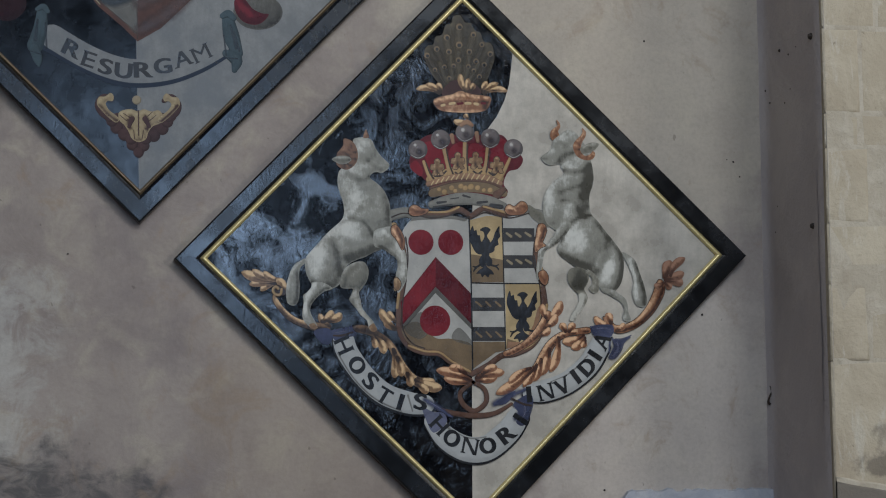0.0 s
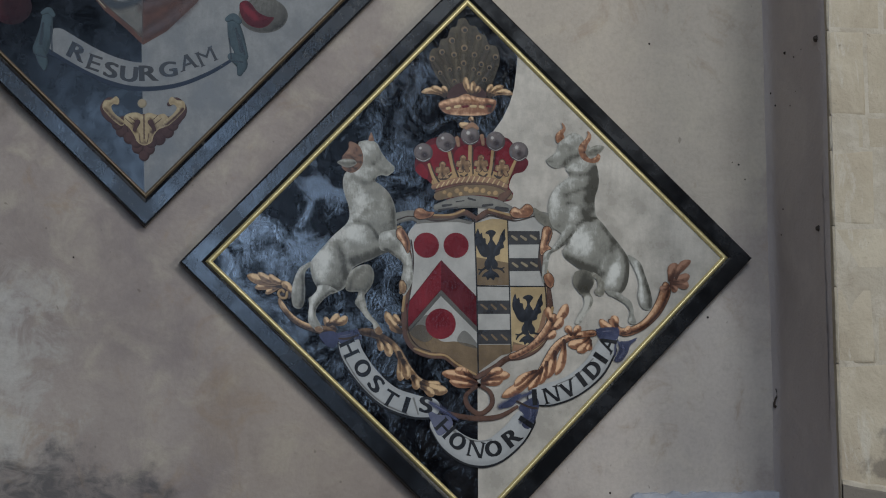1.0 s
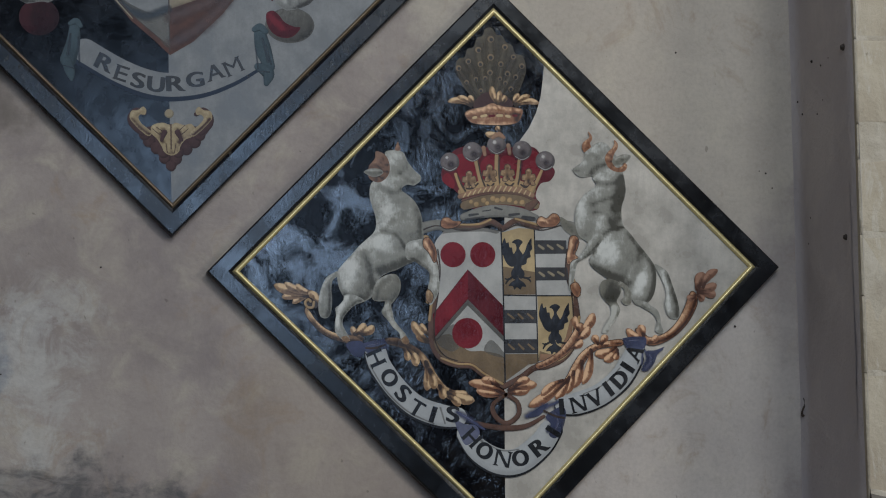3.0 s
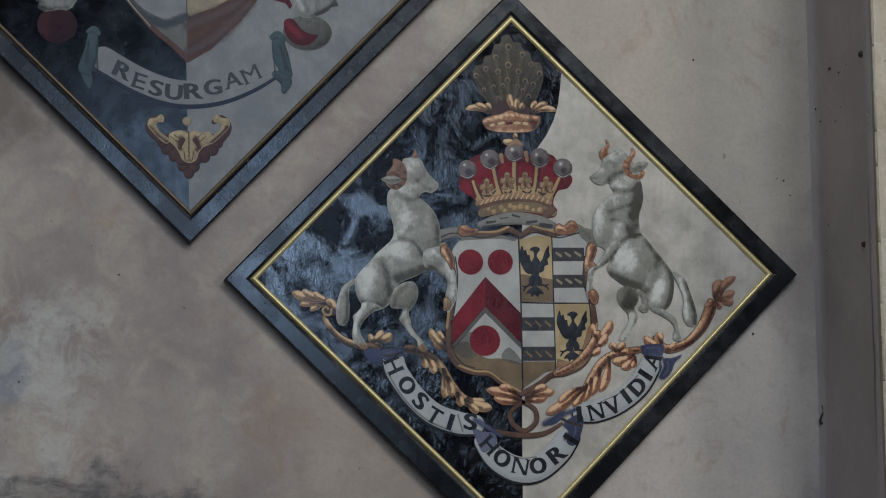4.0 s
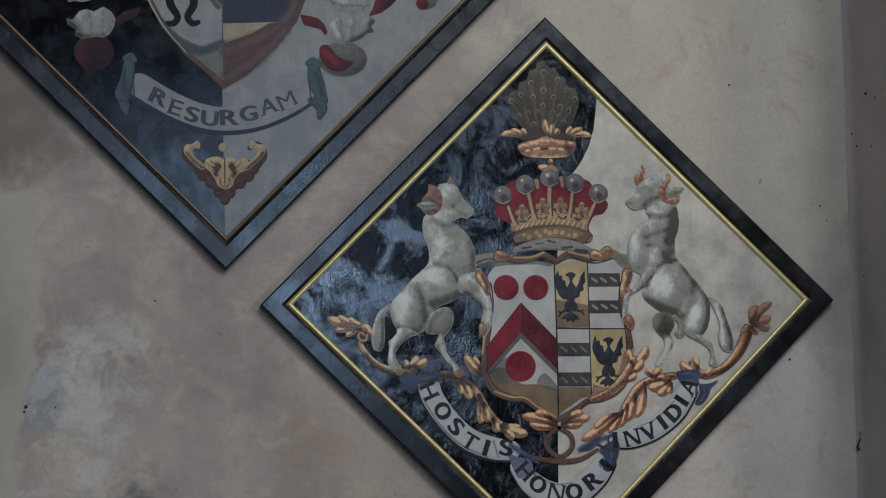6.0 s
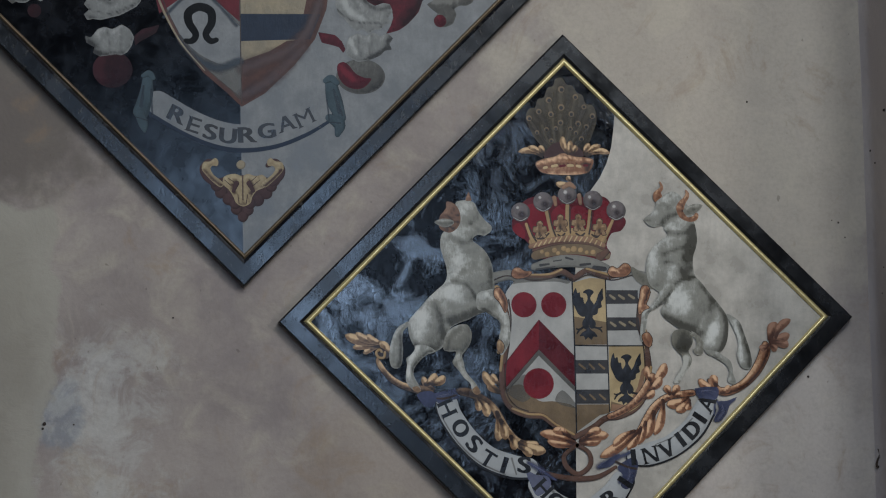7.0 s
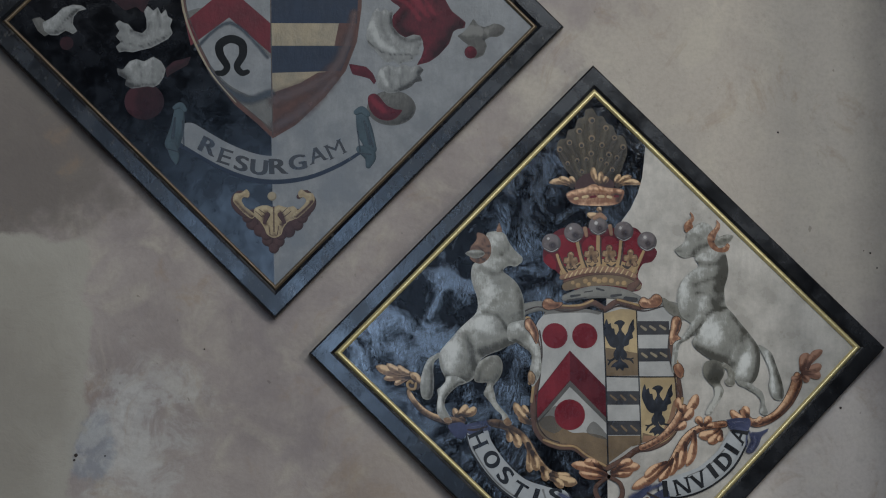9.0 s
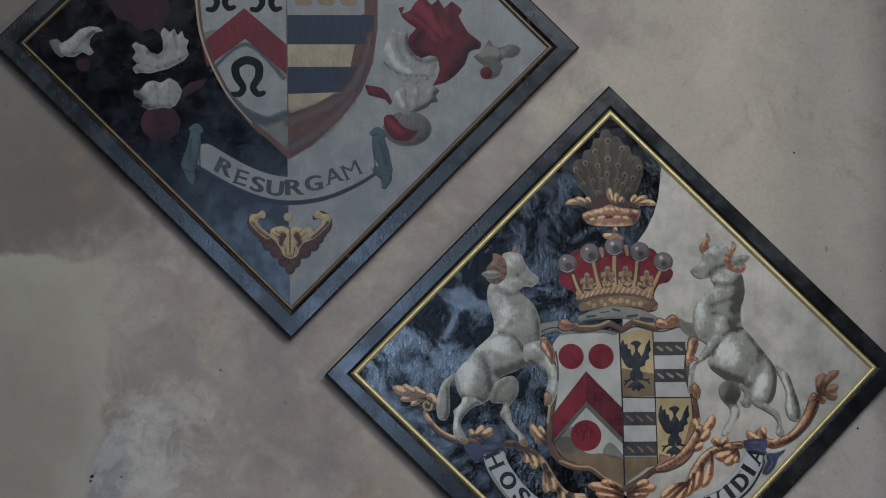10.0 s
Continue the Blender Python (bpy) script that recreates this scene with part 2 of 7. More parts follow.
PLASTER = plaster_material()
RETURN_PLASTER = limewashed("grey_limewash", srgb(188, 180, 180), srgb(200, 192, 190), srgb(168, 160, 158), 3)
STONE = limewashed("limewashed_stone", srgb(178, 167, 148), srgb(192, 182, 163), srgb(163, 149, 130), 5, ((2.466, 1.535, 0.2, 0.05, 0.6), (2.53, 1.525, 0.14, 0.035, 0.5), (2.63, 1.60, 0.25, 0.10, 0.5)), 0.6, 0.6)
ROSY_STONE = limewashed("rosy_stone", srgb(176, 158, 138), srgb(186, 172, 152), srgb(160, 136, 116))
MORTAR = limewashed("lime_mortar", srgb(180, 171, 155), srgb(192, 184, 169), srgb(162, 150, 133), 14)
LOWER = limewashed("blue_white_limewash", srgb(176, 180, 190), srgb(194, 196, 202), srgb(150, 152, 160), 8)
IRON = frame_paint("rusty_iron", srgb(52, 42, 36), 0.6, 0.2)
BARE_STONE = limewashed("nave_plaster", srgb(122, 116, 108), srgb(134, 128, 120), srgb(100, 94, 88), 2)
TIMBER = oil_paint("old_oak", srgb(96, 70, 48), 0.4, 0.6, 0.3)
FLAGS = limewashed("stone_flags", srgb(120, 112, 102), srgb(140, 132, 120), srgb(92, 86, 78), 3)


# ---- mesh helpers ----
from mathutils.geometry import delaunay_2d_cdt, tessellate_polygon


def link_mesh(name, bm, material, parent=None, label=""):
    me = bpy.data.meshes.new(name)
    bm.to_mesh(me)
    bm.free()
    me.materials.append(material)
    ob = new(name, me)
    ob.parent = parent
    return tagged(ob, label)


part = link_mesh


def box(bm, x0, x1, y0, y1, z0, z1, bevel=0.0):
    made = bmesh.ops.create_cube(bm, size=1.0, matrix=Matrix.LocRotScale(((x0 + x1) / 2, (y0 + y1) / 2, (z0 + z1) / 2), None, (x1 - x0, y1 - y0, z1 - z0)))
    if bevel:
        edges = list({e for v in made["verts"] for e in v.link_edges})
        bmesh.ops.bevel(bm, geom=edges, offset=bevel, segments=2, affect="EDGES")


def spline(pts, step=8, closed=False):
    """A smooth line through the control points."""
    n, out = len(pts), []
    for i in range(n if closed else n - 1):
        a, b, c, d = (pts[(i + k) % n] if closed else pts[min(max(i + k, 0), n - 1)] for k in (-1, 0, 1, 2))
        for j in range(step):
            t = j / step
            out.append(tuple(0.5 * (2 * q + (r - p) * t + (2 * p - 5 * q + 4 * r - s) * t * t + (3 * q - p - 3 * r + s) * t ** 3)
                             for p, q, r, s in zip(a, b, c, d)))
    if not closed:
        out.append(tuple(pts[-1]))
    return out


LIGHT_FROM = (-0.55, 0.83)


def tone(bm, vert_values):
    """Keeps, as a UV pair, how light the brush left each spot (u) and how near it is to the stroke's middle (v)."""
    uv = bm.loops.layers.uv.verify()
    for f in bm.faces:
        for loop in f.loops:
            loop[uv].uv = vert_values[loop.vert]


def add_stroke(bm, pts, y, step=6):
    """One tapering brush stroke, modelled across its width: control points are (x, z, width)."""
    line, across, values = spline(pts, step), (-1, -0.6, 0, 0.6, 1), {}

    def spot(x, z, dx, dz, k, edge):
        v = bm.verts.new((x + dx * k, y, z + dz * k))
        d = math.hypot(dx, dz) or 1
        lit = (dx * LIGHT_FROM[0] + dz * LIGHT_FROM[1]) / d
        values[v] = (0.15 + 0.5 * math.sqrt(max(0.0, 1 - k * k)) + 0.35 * k * lit, edge)
        return v

    rows = []
    for i, (x, z, w) in enumerate(line):
        (xa, za, _), (xb, zb, _) = line[max(i - 1, 0)], line[min(i + 1, len(line) - 1)]
        d = math.hypot(xb - xa, zb - za) or 1
        nx, nz = -(zb - za) / d * w / 2, (xb - xa) / d * w / 2
        rows.append([spot(x, z, nx, nz, k, 1 - abs(k)) for k in across])
    for a, b in zip(rows, rows[1:]):
        for k in range(4):
            bm.faces.new((a[k], b[k], b[k + 1], a[k + 1]))
    for i, side in ((0, 1), (len(line) - 1, -1)):
        x, z, w = line[i]
        row = rows[i]
        a = math.atan2(row[4].co.z - z, row[4].co.x - x)
        rim = [spot(x, z, w / 2 * math.cos(a + side * math.pi * j / 8), w / 2 * math.sin(a + side * math.pi * j / 8), 1, 0) for j in range(1, 8)]
        ends = [row[4], *rim, row[0]]
        mid = row[2]
        inner = [row[3]] + [spot(x, z, w / 2 * math.cos(a + side * math.pi * j / 8), w / 2 * math.sin(a + side * math.pi * j / 8), 0.6, 0.4) for j in range(1, 8)] + [row[1]]
        for j in range(8):
            bm.faces.new((ends[j], ends[j + 1], inner[j + 1], inner[j]))
            bm.faces.new((inner[j], inner[j + 1], mid))
    tone(bm, values)


def face_front(bm):
    for f in bm.faces:
        f.normal_update()
        if f.normal.y > 0:
            f.normal_flip()


class Painter:
    """Lays flat painted shapes on a panel, each a hair in front of the last."""

    def __init__(self, panel, y):
        self.panel, self.y = panel, y

    def next(self):
        self.y -= 0.000015
        return self.y

    def finish(self, name, bm, material, parent, label):
        face_front(bm)
        return part(name, bm, material, parent or self.panel, label)

    def series(self, name, material, fill, items, parent, label):
        """One object for each shape; with no parent given, the first carries the rest."""
        first = None
        for item in items:
            bm = bmesh.new()
            fill(bm, item, self.next())
            ob = self.finish(name, bm, material, parent or first, "" if first else label)
            first = first or ob
        return first

    def strokes(self, name, material, *lines, parent=None, label=""):
        return self.series(name, material, add_stroke, lines, parent, label)

    def blob(self, name, material, *outlines, parent=None, label="", sharp=False):
        def fill(bm, pts, y):
            line = pts if sharp else spline(pts, 6, True)
            verts = [bm.verts.new((x, y, z)) for x, z in line]
            for tri in tessellate_polygon([[Vector((x, z, 0)) for x, z in line]]):
                bm.faces.new([verts[i] for i in tri])
            tone(bm, {v: (0.55, 1.0) for v in verts})
        return self.series(name, material, fill, outlines, parent, label)

    def discs(self, name, material, *spots, parent=None, label=""):
        """Round spots: (x, z, radius)."""
        def fill(bm, spot, y):
            x, z, r = spot
            values, rings = {}, []
            for k in (1, 0.6):
                ring = []
                for a in range(24):
                    ca, sa = math.cos(a * math.pi / 12), math.sin(a * math.pi / 12)
                    v = bm.verts.new((x + r * k * ca, y, z + r * k * sa))
                    values[v] = (0.15 + 0.5 * math.sqrt(1 - k * k) + 0.35 * k * (ca * LIGHT_FROM[0] + sa * LIGHT_FROM[1]), 1 - k)
                    ring.append(v)
                rings.append(ring)
            mid = bm.verts.new((x, y, z))
            values[mid] = (0.65, 1)
            for a in range(24):
                b = (a + 1) % 24
                bm.faces.new((rings[0][a], rings[0][b], rings[1][b], rings[1][a]))
                bm.faces.new((rings[1][a], rings[1][b], mid))
            tone(bm, values)
        return self.series(name, material, fill, spots, parent, label)

    def form(self, name, material, outline, bumps=(), accents=(), parent=None, label="", rim=None, edge=0.022, step=0.0075, crisp=False):
        """A shape modelled from dark to light by the brush, as if it were rounded and lit from the upper left.
        bumps: (x, z, radius, radius, turn, height) swellings; accents: (width, strength, line) softer darks and lights."""
        smooth = np.array(spline(outline, 16, True))
        if crisp:
            corners = np.array(outline)
            straight = np.concatenate([a + (b - a) * np.linspace(0, 1, 16, endpoint=False)[:, None] for a, b in zip(corners, np.roll(corners, -1, 0))])
            smooth = smooth * 0.3 + straight * 0.7
        line = [tuple(q) for q in smooth[::(4 if crisp else 3)]]
        border = smooth
        lo, hi = border.min(0), border.max(0)
        gx, gz = np.meshgrid(np.arange(lo[0], hi[0], step), np.arange(lo[1], hi[1], step))
        inner = np.stack([gx.ravel(), gz.ravel()], 1)
        p0, p1 = border, np.roll(border, -1, 0)
        cross = (p0[:, 1] > inner[:, 1:]) != (p1[:, 1] > inner[:, 1:])
        at = p0[:, 0] + (inner[:, 1:] - p0[:, 1]) * (p1[:, 0] - p0[:, 0]) / np.where(p1[:, 1] == p0[:, 1], 1e-9, p1[:, 1] - p0[:, 1])
        inside = (cross & (inner[:, :1] < at)).sum(1) % 2 == 1
        gap = np.sqrt(((inner[:, None] - border[None]) ** 2).sum(2)).min(1)
        inner = inner[inside & (gap > step * 0.45)]
        n = len(line)
        verts, _, faces, *_ = delaunay_2d_cdt([Vector(q) for q in line] + [Vector(q) for q in inner], [(i, (i + 1) % n) for i in range(n)], [list(range(n))], 1, 1e-7)
        pts = np.array([(v.x, v.y) for v in verts])

        def height(q):
            d = np.sqrt(((q[:, None] - border[None]) ** 2).sum(2)).min(1)
            h = 0.55 * edge * np.sqrt(np.clip(1 - (1 - np.clip(d / edge, 0, 1)) ** 2, 0, 1))
            for x, z, rx, rz, turn, tall in bumps:
                c, s = math.cos(radians(turn)), math.sin(radians(turn))
                dx, dz = q[:, 0] - x, q[:, 1] - z
                h = h + tall * np.clip(1 - ((dx * c + dz * s) / rx) ** 2 - ((dz * c - dx * s) / rz) ** 2, 0, 1) ** 1.3
            return h

        e = 0.002
        hx = (height(pts + (e, 0)) - height(pts - (e, 0))) / (2 * e)
        hz = (height(pts + (0, e)) - height(pts - (0, e))) / (2 * e)
        lit = (0.42 * hx - 0.55 * hz + 0.72) / np.sqrt(1 + hx ** 2 + hz ** 2)
        value = 0.56 + 0.5 * (lit - 0.72)
        for width, strength, way in accents:
            way = np.array(spline(way, 8))
            d = np.sqrt(((pts[:, None] - way[None]) ** 2).sum(2)).min(1)
            value = value + strength * np.clip(1 - (d / width) ** 2, 0, 1) ** 1.5
        ry = self.next() if rim else 0
        bm, y = bmesh.new(), self.next()
        made = [bm.verts.new((v.x, y, v.y)) for v in verts]
        for f in faces:
            bm.faces.new([made[i] for i in f])
        tone(bm, {v: (float(k), 1.0) for v, k in zip(made, np.clip(value, 0.0, 1.0))})
        ob = self.finish(name, bm, material, parent, label)
        if rim:
            bm = bmesh.new()
            add_stroke(bm, [(x, z, 0.0045) for x, z in [*line, line[0]]], ry, 1)
            self.finish("dark_outline", bm, rim, parent or ob, "")
        return ob

    def lobe(self, name, material, x0, z0, x1, z1, width, bend, parent):
        """One lobe of a leaf: it swells from its root and turns over to a rounded tip, with a dark fold along its root."""
        width *= 1.25
        dx, dz = x1 - x0, z1 - z0
        spine = lambda t: (x0 + dx * t - dz * bend * 4 * t * (1 - t) * 0.5, z0 + dz * t + dx * bend * 4 * t * (1 - t) * 0.5)
        d = math.hypot(dx, dz)
        nx, nz = -dz / d * width / 2, dx / d * width / 2
        sides = ((0.0, 0.35), (0.25, 0.6), (0.5, 0.92), (0.72, 1.0), (0.9, 0.68))
        outline = [(spine(t)[0] + nx * k, spine(t)[1] + nz * k) for t, k in sides] + [(x1, z1)] + [(spine(t)[0] - nx * k, spine(t)[1] - nz * k) for t, k in sides[::-1]]
        off = -0.22 if nz > 0 else 0.22
        fold = [(spine(t)[0] + nx * off, spine(t)[1] + nz * off) for t in (0.0, 0.3, 0.62)]
        glint = [(spine(t)[0] - nx * off * 1.6, spine(t)[1] - nz * off * 1.6) for t in (0.4, 0.65, 0.85)]
        return self.form(name, material, outline, accents=[(width * 0.2, -0.34, fold), (width * 0.3, 0.36, glint), (width * 0.7, -0.4, [spine(0.0), spine(0.12)])],
                         parent=parent, edge=width * 0.45, step=0.006)

    def letter(self, char, material, x, z, angle, height, width, parent):
        """One serif capital: the built-in font's letter with serifs at its stem ends. angle: clockwise."""
        bm = bmesh.new()
        bm.from_mesh(glyph(char))
        lo_x, hi_x = min(v.co.x for v in bm.verts), max(v.co.x for v in bm.verts)
        hi_y, lo_y = max(v.co.y for v in bm.verts), min(v.co.y for v in bm.verts)
        tall = height * (0.16 if char == "." else 1)
        for v in bm.verts:
            v.co = ((v.co.x - lo_x) / (hi_x - lo_x) * width - width / 2, 0, (v.co.y - lo_y) / (hi_y - lo_y) * tall - height / 2)
        y, k = self.next(), 0
        if char in "OSGDUR":
            # the broad pen: the same letter laid thrice, side by side, so that uprights swell and level strokes stay thin
            once = bm.copy()
            for side in (-1, 1):
                k += 1
                again = bpy.data.meshes.new("pen")
                twin = once.copy()
                bmesh.ops.translate(twin, vec=(side * 0.062 * height, -0.00001 * k, side * -0.012 * height), verts=twin.verts)
                twin.to_mesh(again)
                twin.free()
                bm.from_mesh(again)
                bpy.data.meshes.remove(again)
            once.free()
        for foot, fx in SERIFS.get(char, ()):
            k += 1
            zc, xc, w, t = (-0.5 if foot == 0 else 0.5) * height, (fx - 0.5) * width, min(0.42 * width, 0.34 * height), height * 0.05
            s = 1 if foot == 0 else -1
            bm.faces.new([bm.verts.new((xc + dx, -0.00001 * k, zc + s * dz)) for dx, dz in
                          ((-w / 2, 0), (w / 2, 0), (w / 2, t * 0.7), (w * 0.2, t * 1.8), (-w * 0.2, t * 1.8), (-w / 2, t * 0.7))])
        for x0, x1 in STEMS.get(char, ()):
            k += 1
            t = (0.06 if char == "M" else 0.112) * height
            bm.faces.new([bm.verts.new((px, -0.00001 * k, pz)) for px, pz in
                          (((x1 - 0.5) * width - t, -height / 2), ((x1 - 0.5) * width + t, -height / 2), ((x0 - 0.5) * width + t, height / 2), ((x0 - 0.5) * width - t, height / 2))])
        self.y -= 0.00001 * k
        bmesh.ops.transform(bm, matrix=Matrix.Translation((x, y, z)) @ Matrix.Rotation(radians(angle), 4, "Y"), verts=bm.verts)
        return self.finish("letter", bm, material, parent, "")

    def words(self, material, parent, height, rows):
        for char, (x, z), angle, width in rows:
            self.letter(char, material, x, z, angle, height, width, parent)


SERIFS = {"H": ((0, .1), (0, .9), (1, .1), (1, .9)), "I": ((0, .5), (1, .5)), "T": ((0, .5),), "N": ((0, .1), (1, .1), (1, .9)),
          "R": ((0, .12), (0, .92), (1, .12)), "V": ((1, .06), (1, .94)), "A": ((0, .06), (0, .94)), "M": ((0, .08), (0, .92), (1, .08), (1, .92)),
          "U": ((1, .1), (1, .9)), "D": ((0, .12), (1, .12)), "E": ((0, .12), (1, .12))}
# thick strokes of the capitals: where each starts at the top and ends at the foot
STEMS = {"H": ((.12, .12), (.88, .88)), "I": ((.5, .5),), "T": ((.5, .5),), "N": ((.12, .88),), "R": ((.14, .14),), "V": ((.1, .46),), "A": ((.54, .9),),
         "M": ((.9, .9),), "E": ((.14, .14),), "D": ((.14, .14),)}
GLYPHS = {}


def glyph(char):
    if char not in GLYPHS:
        data = bpy.data.curves.new("glyph", "FONT")
        data.body, data.size, data.resolution_u, data.offset = char, 1.0, 4, 0.0 if char in "MN" else 0.010
        ob = new("glyph", data)
        bpy.context.view_layer.update()
        GLYPHS[char] = bpy.data.meshes.new_from_object(ob.evaluated_get(bpy.context.evaluated_depsgraph_get()))
        bpy.data.objects.remove(ob)
    return GLYPHS[char]


# ---- the structure: north wall, pier, and the plain room that closes round the camera ----
CORNER, PIER_Y = 2.199, -0.622


def uneven_wall(name, x0, x1, z0, z1, material, label, thick=0.6, amount=0.004, step=0.05):
    """A thick wall with its face at y = 0, trowelled slightly out of true."""
    bm = bmesh.new()
    nx, nz = int((x1 - x0) / step), int((z1 - z0) / step)
    bmesh.ops.create_grid(bm, x_segments=nx, y_segments=nz, size=0.5, matrix=Matrix.LocRotScale(((x0 + x1) / 2, 0, (z0 + z1) / 2), Euler((radians(90), 0, 0)), (x1 - x0, z1 - z0, 1)))
    for v in bm.verts:
        v.co.y = -amount * (noise.noise(v.co * 1.7) + 0.5 * noise.noise(v.co * 6.0))
    face_front(bm)
    for f in bm.faces:
        f.smooth = True
    box(bm, x0, x1, 0.02, thick, z0, z1)
    return tagged(link_mesh(name, bm, material), label, "wall", kind="structure")


def plain_box(name, material, label, category, *spans):
    bm = bmesh.new()
    for s in spans:
        box(bm, *s)
    return tagged(link_mesh(name, bm, material), label, category, kind="structure")


uneven_wall("wall_north", -2.6, CORNER, 0.2, 5.2, PLASTER, "stained grey-brown lime plaster wall behind the hatchments")
plain_box("wall_north_outer", BARE_STONE, "plain limewashed upper and far stretches of the north wall", "wall",
          (-6.0, -2.6, 0.0, 0.6, 0, 10), (-2.6, 7.0, 0.0, 0.6, 5.2, 10), (-2.6, CORNER, 0.0, 0.6, 0, 0.2), (CORNER, 7.0, 0.0, 0.6, 0, 5.2))
plain_box("floor", FLAGS, "worn grey stone flag floor", "floor", (-6.0, 7.0, -9.5, 0.6, -0.2, 0.0))
plain_box("ceiling", TIMBER, "dark oak boarded ceiling", "ceiling", (-6.4, 7.4, -10.0, 0.6, 10.0, 10.2))
plain_box("wall_west", BARE_STONE, "plain limewashed west wall", "wall", (-6.4, -6.0, -10.0, 0.6, 0, 10))


def pierced_wall(name, label, along, at, thick, lo, hi, top, holes):
    """A wall with rectangular window openings cut through it. holes: (low, high, sill, head)."""
    bm = bmesh.new()
    cuts = sorted({lo, hi, *(h[0] for h in holes), *(h[1] for h in holes)})
    for a, b in zip(cuts, cuts[1:]):
        mid, z = (a + b) / 2, 0.0
        for h in sorted((h for h in holes if h[0] < mid < h[1]), key=lambda h: h[2]):
            box(bm, *((a, b, at, at + thick) if along == "x" else (at, at + thick, a, b)), z, h[2])
            z = h[3]
        box(bm, *((a, b, at, at + thick) if along == "x" else (at, at + thick, a, b)), z, top)
    return tagged(link_mesh(name, bm, BARE_STONE), label, "wall", kind="structure")


HIGH = [(x - 1.0, x + 1.0, 6.9, 9.1) for x in (-0.8, 1.7, 4.2)]
pierced_wall("wall_south", "plain limewashed south wall with window openings", "x", -10.0, 0.5, -6.0, 7.0, 10, [(-0.8, 1.1, 2.6, 4.6), *HIGH])
pierced_wall("wall_east", "plain limewashed east wall with a window opening", "y", 7.0, 0.4, -10.0, 0.6, 10, [(-7.3, -5.7, 2.6, 5.2)])

# the side of the pier that turns towards the hatchments
bm = bmesh.new()
nx, nz = 18, 90
bmesh.ops.create_grid(bm, x_segments=nx, y_segments=nz, size=0.5, matrix=Matrix.LocRotScale((CORNER, PIER_Y / 2 + 0.01, 2.6), Euler((radians(90), 0, radians(90))), (-PIER_Y + 0.02, 5.2, 1)))
for v in bm.verts:
    v.co.x += 0.004 * noise.noise(v.co * 2.3)
    # rounded inner corner and a worn outer arris
    v.co.x -= 0.014 * max(0.0, 1 + v.co.y / 0.05) ** 2 if v.co.y > -0.05 else 0
    v.co.x += 0.012 * max(0.0, 1 - (v.co.y - PIER_Y) / 0.05) ** 2 if v.co.y < PIER_Y + 0.05 else 0
for f in bm.faces:
    f.smooth = True
    f.normal_update()
    if f.normal.x > 0:
        f.normal_flip()
box(bm, CORNER + 0.03, 4.2, PIER_Y + 0.03, 0.0, 0.0, 5.2)
pier = tagged(link_mesh("pier", bm, RETURN_PLASTER), "grey limewashed side of a stone pier beside the wall", "pier", kind="structure")
# a thin skim of plaster that stops short of the arris
bm = bmesh.new()
rim = [(PIER_Y + 0.07 + 0.012 * noise.noise(Vector((3.1, z * 0.9, 0))) + 0.006 * noise.noise(Vector((9, z * 7, 0))), z) for z in [1.5 + 0.03 * k for k in range(34)]]
for (ya, za), (yb, zb) in zip(rim, rim[1:]):
    quad = [bm.verts.new(p) for p in ((CORNER - 0.001, ya, za), (CORNER + 0.004, ya + 0.3, za), (CORNER + 0.004, yb + 0.3, zb), (CORNER - 0.001, yb, zb))]
    bm.faces.new(quad)
part("plaster_skim", bm, RETURN_PLASTER, pier, "cracked plaster skim that stops short of the edge")


# ---- hatchments ----
def rail_profile(bm, corners_in, corners_out, y_back, y_front, y_inner):
    """One mitred rail of a frame, its top chamfered towards the inside."""
    (ax, az), (bx, bz), (cx, cz), (dx, dz) = *corners_in, *corners_out
    def at(f, end, y):
        (ix, iz), (ox, oz) = ((ax, az), (cx, cz)) if end == 0 else ((bx, bz), (dx, dz))
        return bm.verts.new((ix + (ox - ix) * f, y, iz + (oz - iz) * f))
    section = ((0, y_back), (0, y_inner), (0.1, y_front + 0.002), (0.16, y_front), (0.9, y_front), (0.97, y_front + 0.003), (1, y_front + 0.008), (1, y_back))
    a, b = [at(f, 0, y) for f, y in section], [at(f, 1, y) for f, y in section]
    for i in range(len(section) - 1):
        bm.faces.new((a[i], a[i + 1], b[i + 1], b[i]))
    bm.faces.new(a), bm.faces.new(b[::-1])
    bmesh.ops.recalc_face_normals(bm, faces=bm.faces)


